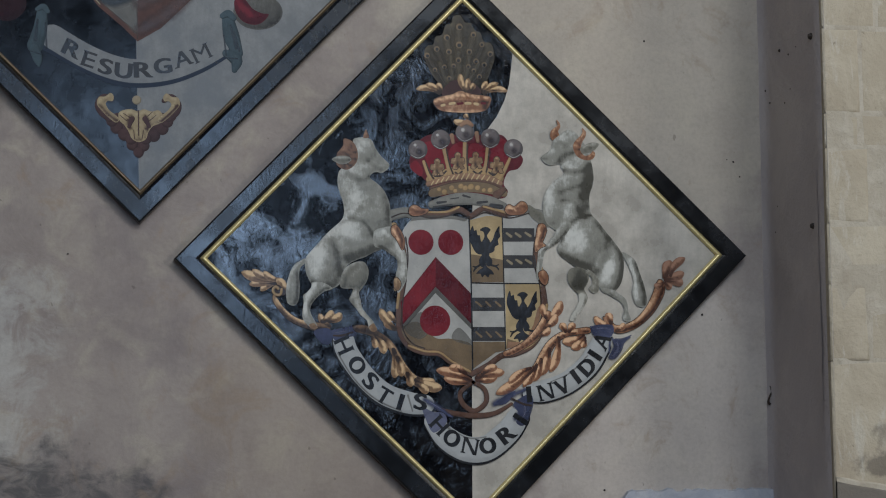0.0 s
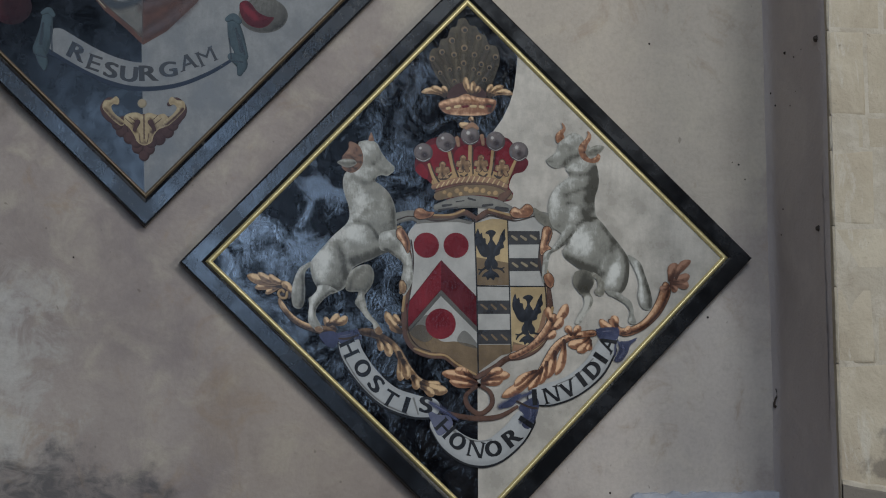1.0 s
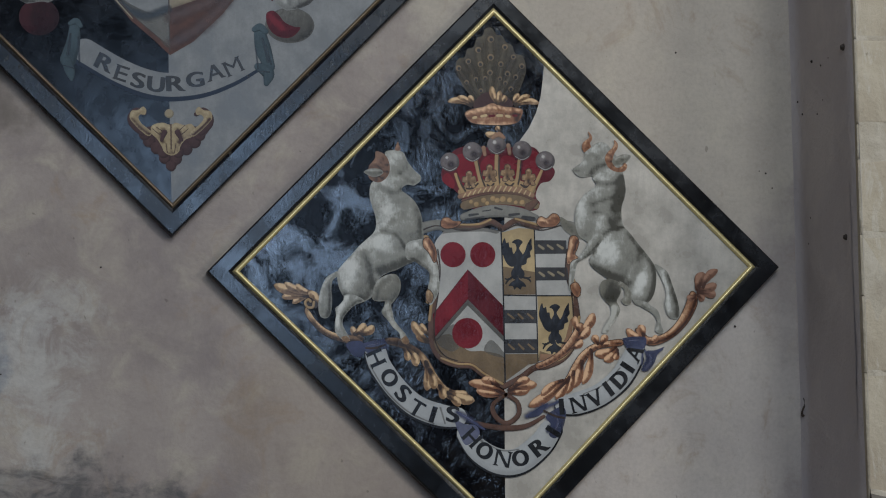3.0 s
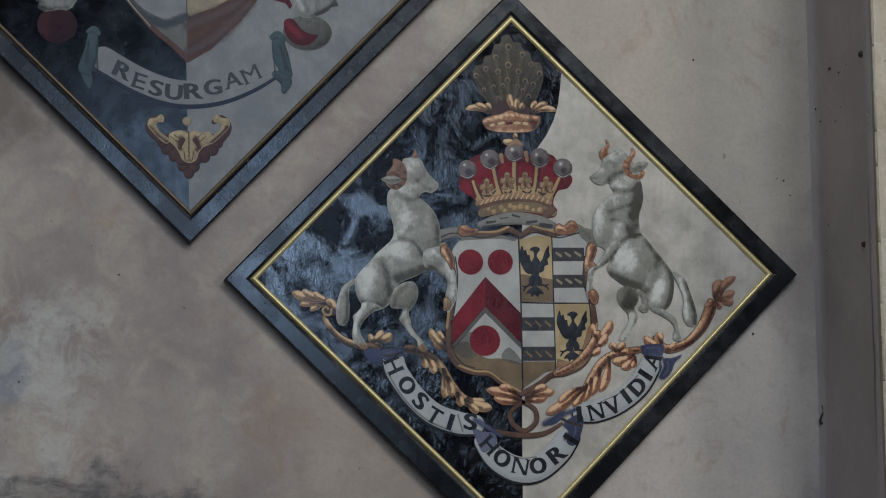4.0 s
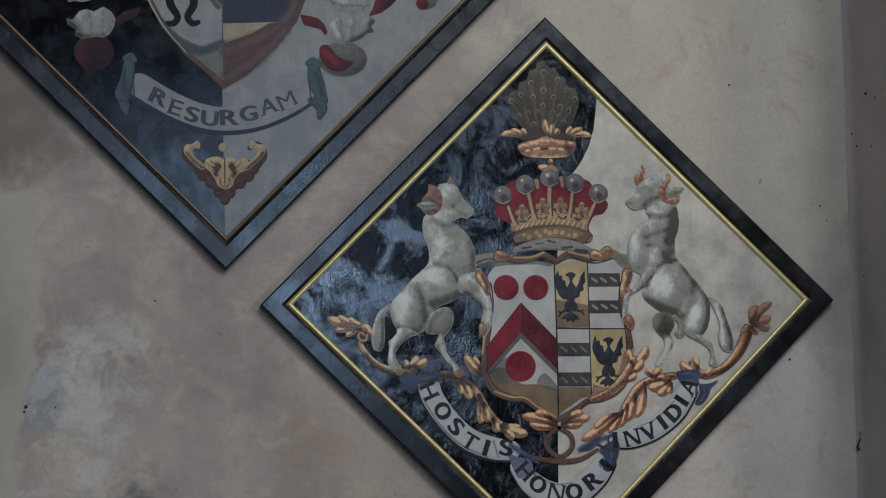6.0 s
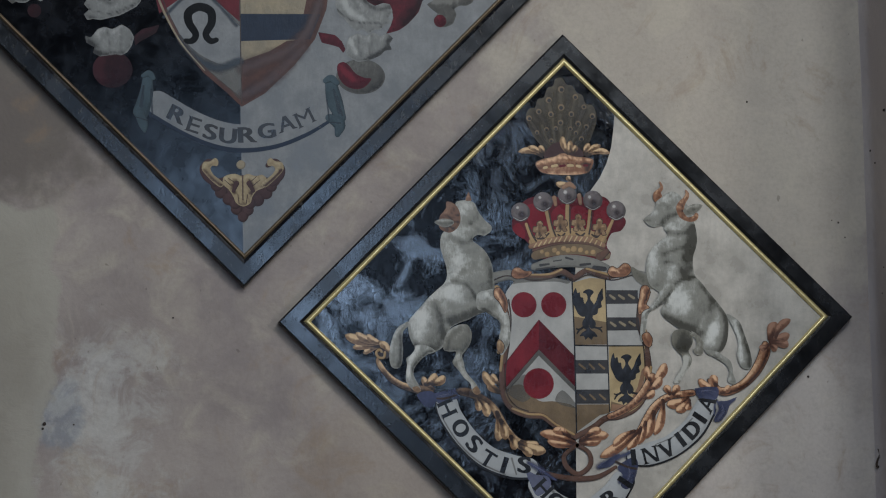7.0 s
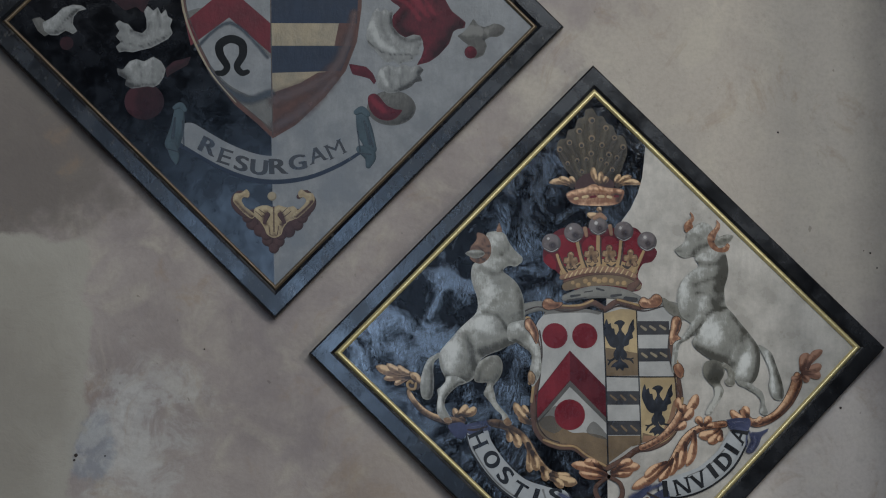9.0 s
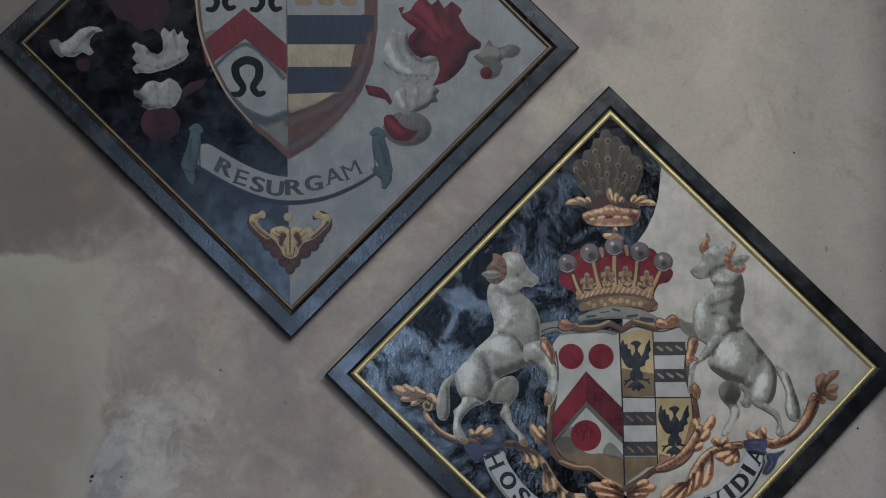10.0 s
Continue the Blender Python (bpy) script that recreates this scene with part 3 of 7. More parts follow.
def hatchment(label, x, z, gold, outer, rails_mat, gilt_mat, ground_mat, fillet):
    """A diamond-shaped framed panel that hangs on the wall: frame rails, gilt fillets and the painted board."""
    thing = tagged(new("hatchment"), label, "hatchment", group="hatchments on the wall")
    thing.matrix_world = pose(x, -0.001, z)
    g, o = gold, outer
    shrink = lambda loop, by: [(px * (1 - by / 0.9), pz * (1 - by / 0.9)) for px, pz in loop]
    inner = shrink(gold, fillet * 1.414)
    for i in range(4):
        j = (i + 1) % 4
        bm = bmesh.new()
        rail_profile(bm, (g[i], g[j]), (o[i], o[j]), 0.004, -0.041, -0.036)
        part("frame_rail", bm, rails_mat, thing)
    for i in range(4):
        j = (i + 1) % 4
        bm = bmesh.new()
        rings = []
        for f in range(7):
            a, k = math.pi * f / 6, f / 6
            y = -0.033 - 0.009 * math.sin(a)
            rings.append([bm.verts.new((g[e][0] + (inner[e][0] - g[e][0]) * k, y, g[e][1] + (inner[e][1] - g[e][1]) * k)) for e in (i, j)])
        for p, q in zip(rings, rings[1:]):
            bm.faces.new((p[0], p[1], q[1], q[0])).smooth = True
        face_front(bm)
        part("gilt_fillet", bm, gilt_mat, thing, "thin gilt moulding")
    bm = bmesh.new()
    b = shrink(gold, 0.004)
    front = [bm.verts.new((px, -0.030, pz)) for px, pz in b]
    back = [bm.verts.new((px, -0.006, pz)) for px, pz in b]
    bm.faces.new(front), bm.faces.new(back[::-1])
    for i in range(4):
        bm.faces.new((front[i], back[i], back[(i + 1) % 4], front[(i + 1) % 4]))
    bmesh.ops.recalc_face_normals(bm, faces=bm.faces)
    for k, (px, pz) in enumerate(shrink(outer, 0.065)):
        sp = bmesh.new()
        box(sp, px - 0.02, px + 0.02, 0.0, 0.010, pz - 0.02, pz + 0.02)
        part("wall_spacer", sp, rails_mat, thing)
    board = part("painted_board", bm, ground_mat, thing, "painted wooden board")
    return thing, Painter(thing, -0.0302)


# paints
BLACK_GROUND = black_varnish("black_varnished_ground", srgb(12, 13, 17), 0.11, 0.32, 1.0)
DULL_BLACK = black_varnish("dull_black_ground", srgb(10, 12, 17), 0.15, 0.08, 0.22, 0.7)
WHITE_GROUND = oil_paint("yellowed_white_ground", srgb(184, 178, 168), 0.2, 0.45, 0.2)
GREY_GROUND = oil_paint("greyed_white_ground", srgb(120, 122, 123), 0.24, 0.5, 0.2)
SHIELD_WHITE = oil_paint("shield_white_paint", srgb(174, 172, 167), 0.16, 0.5, 0.2)
BEAST = tone_paint("pale_grey_paint", srgb(72, 70, 63), srgb(138, 137, 129), srgb(204, 204, 198), 0.22, gloss=0.24)
BEAST_SHADED = tone_paint("shaded_grey_paint", srgb(60, 58, 50), srgb(118, 115, 104), srgb(182, 180, 171), 0.2)
SHELL_GOLD = tone_paint("shell_gold_paint", srgb(72, 54, 50), srgb(150, 134, 106), srgb(194, 180, 148), 0.14, gloss=0.12)
HORN = tone_paint("horn_brown_paint", srgb(50, 36, 29), srgb(112, 80, 60), srgb(170, 132, 102), 0.12)
GILT_LEAF = tone_paint("tan_gold_paint", srgb(50, 37, 30), srgb(126, 97, 69), srgb(214, 182, 140), 0.2)
COPPER_LEAF = tone_paint("copper_leaf_paint", srgb(60, 37, 29), srgb(134, 91, 66), srgb(222, 180, 142), 0.2)
DULL_COPPER = tone_paint("dull_copper_paint", srgb(78, 52, 43), srgb(128, 92, 74), srgb(166, 126, 104), 0.2)
RED_LINING = tone_paint("crimson_lining_paint", srgb(40, 19, 25), srgb(74, 29, 38), srgb(112, 40, 51), 0.2, gloss=0.12)
DARK_LINING = tone_paint("mulberry_lining_paint", srgb(20, 14, 18), srgb(40, 20, 25), srgb(62, 31, 37), 0.2, gloss=0.12)
LEAF_PALE = tone_paint("mantling_white_paint", srgb(62, 62, 62), srgb(124, 125, 123), srgb(168, 169, 166), 0.2, gloss=0.12)
BALL_TONE = tone_paint("mantling_grey_paint", srgb(50, 50, 50), srgb(84, 83, 80), srgb(118, 117, 113), 0.2, gloss=0.12)
FEATHER_TONE = tone_paint("feather_ground_paint", srgb(28, 25, 21), srgb(60, 53, 41), srgb(88, 79, 60), 0.24)
INK_CHARGE = tone_paint("blue_black_paint", srgb(16, 17, 21), srgb(28, 30, 36), srgb(58, 62, 74), 0.14)
BEAST_MID = oil_paint("mid_grey_paint", srgb(106, 103, 96), 0.25, 0.5, 0.3, soft=0.5)
BEAST_DARK = oil_paint("dark_grey_paint", srgb(72, 69, 62), 0.25, 0.5, 0.3, soft=0.6)
GREY_PAINT = oil_paint("cartouche_grey_paint", srgb(122, 120, 113), 0.25, 0.5, 0.3, model=0.45)
GOLD = oil_paint("gold_ochre_paint", srgb(166, 136, 94), 0.25, 0.45, 0.3, model=0.55)
GOLD_LIGHT = oil_paint("pale_gold_paint", srgb(192, 166, 124), 0.2, 0.45, 0.3, model=0.4)
BROWN = oil_paint("red_brown_paint", srgb(94, 66, 52), 0.3, 0.45, 0.3, model=0.6)
UMBER = oil_paint("dark_umber_paint", srgb(58, 44, 37), 0.3, 0.45, 0.3)
COPPER = oil_paint("copper_orange_paint", srgb(144, 109, 83), 0.3, 0.45, 0.3, model=0.55)
TAN = oil_paint("tan_paint", srgb(116, 96, 70), 0.25, 0.5, 0.3)
RED = oil_paint("crimson_paint", srgb(120, 33, 43), 0.25, 0.42, 0.3, specular=0.2)
SOFT_RED = oil_paint("glazed_crimson_paint", srgb(128, 36, 48), 0.25, 0.42, 0.3, soft=0.85, specular=0.2)
DEEP_RED = oil_paint("deep_crimson_paint", srgb(92, 27, 36), 0.3, 0.42, 0.3, specular=0.2)
RIBBON = oil_paint("ribbon_white_paint", srgb(170, 172, 172), 0.1, 0.5, 0.25, model=0.22)
BLUE = oil_paint("slate_blue_paint", srgb(68, 74, 104), 0.35, 0.45, 0.3, model=0.45, soft=0.86)
DEEP_BLUE = oil_paint("deep_slate_blue_paint", srgb(62, 68, 98), 0.35, 0.45, 0.3, soft=0.85)
PALE_BLUE = oil_paint("pale_slate_blue_paint", srgb(104, 108, 136), 0.25, 0.45, 0.3, soft=0.7)
INK = oil_paint("ink_black_paint", srgb(24, 24, 27), 0.25, 0.45, 0.2)
CHARCOAL = oil_paint("charcoal_paint", srgb(52, 50, 51), 0.25, 0.45, 0.3)
YELLOW = oil_paint("straw_gold_paint", srgb(180, 157, 116), 0.25, 0.5, 0.2)
PEARL = oil_paint("pearl_grey_paint", srgb(104, 95, 94), 0.2, 0.4, 0.25, model=0.6)
PEARL_LIGHT = oil_paint("pearl_light_paint", srgb(196, 190, 186), 0.1, 0.4, 0.25, soft=0.85)
PEARL_DARK = oil_paint("pearl_dark_paint", srgb(66, 56, 60), 0.2, 0.4, 0.25, soft=0.85)
FEATHER = oil_paint("olive_feather_paint", srgb(76, 67, 51), 0.3, 0.5, 0.3, model=0.5, soft=0.9)
FEATHER_DARK = oil_paint("dark_feather_paint", srgb(58, 50, 39), 0.3, 0.5, 0.3, model=0.5, soft=0.9)
TEAL = oil_paint("blue_grey_paint", srgb(66, 81, 89), 0.3, 0.5, 0.3, model=0.5, specular=0.14)
NAVY = oil_paint("dull_navy_paint", srgb(42, 52, 68), 0.2, 0.5, 0.2, specular=0.14)
SOFT_NAVY = oil_paint("glazed_navy_paint", srgb(40, 52, 64), 0.2, 0.5, 0.2, soft=0.8)
SOFT_RUSSET = oil_paint("glazed_russet_paint", srgb(82, 58, 55), 0.25, 0.5, 0.2, soft=0.8)
MUTED_RED = oil_paint("muted_red_paint", srgb(98, 38, 46), 0.25, 0.5, 0.2, specular=0.14)
RUSSET = oil_paint("russet_paint", srgb(90, 65, 60), 0.25, 0.5, 0.2, specular=0.14)
DULL_GOLD = oil_paint("dull_gold_paint", srgb(142, 129, 104), 0.25, 0.5, 0.3, model=0.4)
PLUM = oil_paint("plum_brown_paint", srgb(74, 56, 57), 0.25, 0.5, 0.3, model=0.4, specular=0.14)
BLACK_RAIL = frame_paint("black_frame_paint", srgb(19, 21, 25), 0.22, 0.05, 0.5)
SLATE_RAIL = frame_paint("worn_black_frame_paint", srgb(16, 19, 25), 0.24, 0.3)
BRIGHT_GILT = gilding("bright_gilding", srgb(246, 224, 164), srgb(150, 122, 76), 0.4)
WORN_GILT = gilding("worn_gilding", srgb(126, 110, 88), srgb(74, 64, 54), 0.8)

# ---- the hatchment with two beasts, coronet and peacock crest ----
thing, p = hatchment("diamond black-framed painted coat of arms with gilt fillet and Latin motto", 1.1265, 2.2521,
                     [(-0.900, -0.009), (-0.004, 0.904), (0.900, 0.009), (0.013, -0.897)], [(-0.985, -0.010), (-0.006, 0.987), (0.985, 0.008), (0.003, -0.996)],
                     BLACK_RAIL, BRIGHT_GILT, WHITE_GROUND, 0.018)
p.blob("black_ground", BLACK_GROUND, [(0.016, 0.907), (0.170, 0.703), (0.165, 0.654), (0.157, 0.595), (0.140, 0.539), (0.114, 0.486), (0.078, 0.437), (0.029, 0.300), (0.017, -0.087), (0.016, -0.470), (0.013, -0.902), (-0.913, -0.006)], sharp=True, label="glossy black half of the ground")
# crest of feathers over a small coronet
p.form("feather_ground", FEATHER_TONE, [(-0.137, 0.698), (-0.125, 0.726), (-0.106, 0.730), (-0.096, 0.758), (-0.074, 0.766), (-0.062, 0.798), (-0.042, 0.806), (-0.034, 0.830), (-0.010, 0.834), (0.005, 0.811), (0.025, 0.807), (0.040, 0.784), (0.060, 0.773), (0.071, 0.745), (0.095, 0.738), (0.106, 0.710), (0.106, 0.679), (0.094, 0.643), (0.077, 0.604), (0.038, 0.568), (-0.060, 0.566), (-0.091, 0.601), (-0.118, 0.640)],
       accents=[(0.008, -0.4, [(-0.058, 0.778), (-0.036, 0.680), (-0.021, 0.583)]), (0.008, -0.4, [(0.017, 0.795), (0.004, 0.681), (-0.009, 0.583)]), (0.008, -0.4, [(-0.098, 0.738), (-0.059, 0.660), (-0.037, 0.574)]), (0.008, -0.4, [(0.064, 0.757), (0.035, 0.662), (0.014, 0.575)]), (0.008, -0.4, [(-0.128, 0.689), (-0.079, 0.621)]), (0.008, -0.4, [(0.098, 0.687), (0.054, 0.611)]), (0.043, -0.25, [(-0.080, 0.586), (0.050, 0.588)])])
crest = p.strokes("feather_fan", FEATHER_DARK,
    [(-0.034, 0.556, 0.0309), (-0.081, 0.620, 0.0425), (-0.125, 0.686, 0.0386)], [(-0.031, 0.562, 0.0309), (-0.061, 0.640, 0.0463), (-0.094, 0.712, 0.0405)], [(-0.015, 0.562, 0.0270), (0.033, 0.661, 0.0463), (0.062, 0.723, 0.0386)], [(-0.007, 0.557, 0.0270), (0.053, 0.628, 0.0425), (0.089, 0.694, 0.0386)],
    label="olive peacock-feather fan")
p.strokes("feather", FEATHER, [(-0.030, 0.572, 0.0309), (-0.045, 0.666, 0.0463), (-0.058, 0.756, 0.0425)], [(-0.015, 0.572, 0.0309), (0.012, 0.667, 0.0463), (0.034, 0.762, 0.0425)], [(-0.021, 0.572, 0.0309), (-0.017, 0.690, 0.0502), (-0.016, 0.796, 0.0463)],
    [(-0.042, 0.582, 0.0232), (-0.069, 0.626, 0.0347), (-0.080, 0.665, 0.0309)], [(0.001, 0.582, 0.0232), (0.033, 0.632, 0.0347), (0.053, 0.668, 0.0309)], [(-0.030, 0.576, 0.0232), (-0.042, 0.631, 0.0347), (-0.045, 0.689, 0.0290)], [(-0.011, 0.576, 0.0232), (0.009, 0.631, 0.0347), (0.020, 0.691, 0.0290)], [(-0.021, 0.572, 0.0232), (-0.018, 0.631, 0.0347), (-0.017, 0.706, 0.0309)], parent=crest)
p.discs("feather_eye", TAN, *[(-0.127, 0.692, 0.0097), (-0.093, 0.716, 0.0097), (-0.058, 0.756, 0.0106), (-0.014, 0.794, 0.0116), (0.035, 0.768, 0.0097), (0.064, 0.733, 0.0087), (0.093, 0.702, 0.0097), (-0.015, 0.731, 0.0116), (-0.051, 0.707, 0.0097), (0.020, 0.708, 0.0097), (-0.018, 0.678, 0.0097), (0.043, 0.675, 0.0097), (0.071, 0.664, 0.0087), (-0.100, 0.643, 0.0077), (-0.067, 0.654, 0.0077), (-0.035, 0.658, 0.0077), (0.016, 0.657, 0.0077), (0.035, 0.642, 0.0077), (0.054, 0.622, 0.0087), (-0.051, 0.615, 0.0077)], parent=crest)
p.discs("feather_pupil", INK, *[(-0.125, 0.690, 0.0058), (-0.092, 0.714, 0.0058), (-0.056, 0.754, 0.0068), (-0.012, 0.792, 0.0068), (0.035, 0.766, 0.0058), (0.064, 0.733, 0.0048), (0.093, 0.700, 0.0058), (-0.015, 0.729, 0.0068), (-0.051, 0.705, 0.0058), (0.020, 0.706, 0.0058), (-0.018, 0.676, 0.0058), (0.043, 0.673, 0.0058), (0.071, 0.662, 0.0058), (-0.100, 0.641, 0.0048), (-0.067, 0.652, 0.0048), (-0.035, 0.656, 0.0048), (0.016, 0.655, 0.0048), (0.035, 0.640, 0.0048), (0.054, 0.620, 0.0058), (-0.051, 0.613, 0.0048)], parent=crest)
p.blob("crest_lining", PLUM, [(-0.077, 0.556), (-0.052, 0.599), (-0.012, 0.611), (0.033, 0.600), (0.060, 0.562), (-0.013, 0.541)])
coronet = p.form("crest_coronet", COPPER_LEAF, [(-0.106, 0.536), (-0.080, 0.550), (-0.041, 0.559), (-0.012, 0.571), (0.028, 0.560), (0.067, 0.556), (0.092, 0.549), (0.088, 0.525), (0.072, 0.505), (0.037, 0.497), (-0.022, 0.496), (-0.071, 0.500), (-0.094, 0.511)],
       accents=[(0.008, -0.4, [(-0.100, 0.519), (-0.022, 0.532), (0.084, 0.533)]), (0.006, 0.35, [(-0.100, 0.536), (-0.012, 0.555), (0.080, 0.545)]), (0.008, 0.3, [(-0.061, 0.502), (-0.003, 0.499), (0.056, 0.505)]), (0.016, -0.3, [(0.061, 0.544), (0.076, 0.513)])], rim=UMBER, label="small copper-gold crest coronet")
for row in ((-0.084, 0.558, -0.166, 0.575, 0.018, -0.3), (-0.080, 0.562, -0.132, 0.593, 0.016, -0.2), (-0.076, 0.566, -0.093, 0.597, 0.016, -0.1), (0.069, 0.560, 0.152, 0.573, 0.018, 0.3), (0.065, 0.564, 0.120, 0.600, 0.016, 0.2), (0.061, 0.568, 0.081, 0.606, 0.016, 0.1), (0.006, 0.567, -0.013, 0.630, 0.018, 0.15), (0.022, 0.570, 0.034, 0.599, 0.016, -0.1), (0.010, 0.567, 0.015, 0.615, 0.016, 0), (0.013, 0.469, -0.038, 0.465, 0.018, 0.2), (0.013, 0.473, 0.001, 0.491, 0.014, 0)):
    p.lobe("coronet_leaf", GILT_LEAF, *row, parent=coronet)
p.strokes("jewel", GOLD_LIGHT, [(-0.077, 0.519, 0.010), (-0.069, 0.521, 0.010)], [(-0.049, 0.525, 0.010), (-0.034, 0.528, 0.010)], [(0.006, 0.528, 0.010), (0.021, 0.528, 0.010)], [(0.037, 0.527, 0.010), (0.047, 0.525, 0.010)], parent=coronet)
p.strokes("jewel", DEEP_RED, [(-0.022, 0.526, 0.008), (-0.006, 0.528, 0.008)], [(0.061, 0.529, 0.008), (0.072, 0.529, 0.008)], parent=coronet)
# red-capped coronet with five pearls
cap = p.blob("coronet_cap", DEEP_RED, [(-0.119, 0.240), (-0.158, 0.282), (-0.189, 0.309), (-0.184, 0.352), (-0.145, 0.407), (-0.083, 0.423), (-0.001, 0.416), (0.085, 0.421), (0.133, 0.418), (0.167, 0.375), (0.202, 0.340), (0.186, 0.305), (0.151, 0.293), (0.134, 0.252), (0.148, 0.223), (0.110, 0.199), (-0.104, 0.209)], label="crimson velvet coronet cap")
p.blob("cap_light", SOFT_RED, [(-0.145, 0.383), (-0.102, 0.395), (-0.079, 0.368), (-0.064, 0.299), (-0.107, 0.279), (-0.132, 0.327)], [(-0.054, 0.365), (-0.001, 0.393), (-0.006, 0.299), (-0.045, 0.283)], [(0.018, 0.385), (0.073, 0.370), (0.056, 0.292), (0.017, 0.292)], [(0.097, 0.386), (0.136, 0.406), (0.161, 0.348), (0.119, 0.281), (0.088, 0.289)], [(-0.189, 0.305), (-0.169, 0.329), (-0.146, 0.298), (-0.154, 0.275)], parent=cap)
band = p.strokes("coronet_band", GOLD, [(-0.119, 0.263, 0.0309), (-0.051, 0.287, 0.0347), (0.004, 0.294, 0.0347), (0.068, 0.290, 0.0347), (0.119, 0.271, 0.0309)], [(-0.142, 0.325, 0.0097), (-0.129, 0.290, 0.0135), (-0.115, 0.256, 0.0154)], [(-0.072, 0.372, 0.0135), (-0.060, 0.322, 0.0154), (-0.049, 0.279, 0.0193)], [(0.001, 0.389, 0.0135), (0.000, 0.338, 0.0154), (-0.000, 0.288, 0.0193)], [(0.079, 0.374, 0.0116), (0.074, 0.323, 0.0135), (0.066, 0.284, 0.0174)], [(0.157, 0.340, 0.0097), (0.137, 0.297, 0.0135), (0.119, 0.266, 0.0154)],
    label="gold coronet band")
p.strokes("shade_line", UMBER, [(-0.064, 0.369, 0.0039), (-0.053, 0.318, 0.0058), (-0.041, 0.283, 0.0058)], [(0.009, 0.385, 0.0039), (0.008, 0.338, 0.0058), (0.010, 0.296, 0.0058)], [(0.085, 0.370, 0.0039), (0.080, 0.320, 0.0058), (0.074, 0.292, 0.0058)], [(-0.134, 0.319, 0.0039), (-0.121, 0.287, 0.0058), (-0.108, 0.267, 0.0058)], [(-0.033, 0.289, 0.0058), (-0.022, 0.282, 0.0077), (-0.010, 0.293, 0.0058)], [(0.029, 0.294, 0.0058), (0.045, 0.284, 0.0077), (0.058, 0.294, 0.0058)], [(-0.104, 0.275, 0.0058), (-0.084, 0.277, 0.0077), (-0.065, 0.293, 0.0058)], [(0.084, 0.290, 0.0058), (0.099, 0.281, 0.0077), (0.111, 0.291, 0.0058)], parent=band)
LEAF_ORNAMENT = [(0, -16), (5, -12), (4, -6), (10, -6), (12, 2), (8, 6), (11, 12), (5, 13), (3, 8), (-1, 13), (-5, 14), (-9, 12), (-7, 5), (-12, 3), (-11, -5), (-5, -6), (-5, -12)]
for x, z in ((-0.095, 0.305), (-0.024, 0.327), (0.038, 0.329), (0.111, 0.314)):
    p.form("leaf_ornament", GILT_LEAF, [(x + a * 0.00195, z - b * 0.00195) for a, b in LEAF_ORNAMENT], parent=band, rim=UMBER, accents=[(0.006, -0.35, [(x, z + 0.02), (x, z - 0.02)])])
p.strokes("rope_moulding", COPPER, [(-0.127, 0.248, 0.0174), (-0.051, 0.270, 0.0212), (0.013, 0.276, 0.0212), (0.084, 0.269, 0.0212), (0.123, 0.252, 0.0174)], parent=band)
p.strokes("rope_twist", GOLD_LIGHT, *[[(-0.116, 0.246, 0.0048), (-0.108, 0.258, 0.0048)], [(-0.100, 0.250, 0.0048), (-0.090, 0.264, 0.0048)], [(-0.082, 0.256, 0.0048), (-0.073, 0.270, 0.0048)], [(-0.065, 0.260, 0.0048), (-0.055, 0.274, 0.0048)], [(-0.047, 0.264, 0.0048), (-0.037, 0.278, 0.0048)], [(-0.030, 0.266, 0.0048), (-0.020, 0.282, 0.0048)], [(-0.012, 0.266, 0.0048), (-0.002, 0.284, 0.0048)], [(0.005, 0.266, 0.0048), (0.015, 0.284, 0.0048)], [(0.023, 0.267, 0.0048), (0.033, 0.284, 0.0048)], [(0.041, 0.267, 0.0048), (0.050, 0.280, 0.0048)], [(0.058, 0.265, 0.0048), (0.068, 0.279, 0.0048)], [(0.076, 0.261, 0.0048), (0.086, 0.275, 0.0048)], [(0.093, 0.256, 0.0048), (0.101, 0.269, 0.0048)], [(0.111, 0.250, 0.0048), (0.117, 0.262, 0.0048)]], parent=band)
p.strokes("jewelled_rim", TAN, [(-0.112, 0.217, 0.0290), (-0.052, 0.235, 0.0386), (0.013, 0.241, 0.0386), (0.079, 0.236, 0.0386), (0.134, 0.219, 0.0251)], parent=band)
p.strokes("rim_shadow", BROWN, [(-0.120, 0.234, 0.0077), (-0.051, 0.254, 0.0077), (0.013, 0.261, 0.0077), (0.083, 0.255, 0.0077), (0.130, 0.236, 0.0097)], [(0.110, 0.213, 0.0309), (0.134, 0.231, 0.0193)], parent=band)
p.discs("rim_jewel", GOLD, *[(-0.089, 0.229, 0.0077), (-0.071, 0.221, 0.0097), (-0.046, 0.235, 0.0097), (-0.034, 0.225, 0.0077), (-0.014, 0.241, 0.0097), (0.001, 0.235, 0.0097), (0.021, 0.239, 0.0116), (0.044, 0.236, 0.0097), (0.065, 0.228, 0.0077), (0.087, 0.228, 0.0097)], parent=band)
ermine = p.strokes("ermine_roll", GREY_PAINT, [(-0.116, 0.178, 0.0251), (-0.052, 0.194, 0.0386), (0.012, 0.199, 0.0425), (0.083, 0.191, 0.0367), (0.135, 0.176, 0.0212)], label="white ermine roll under the coronet")
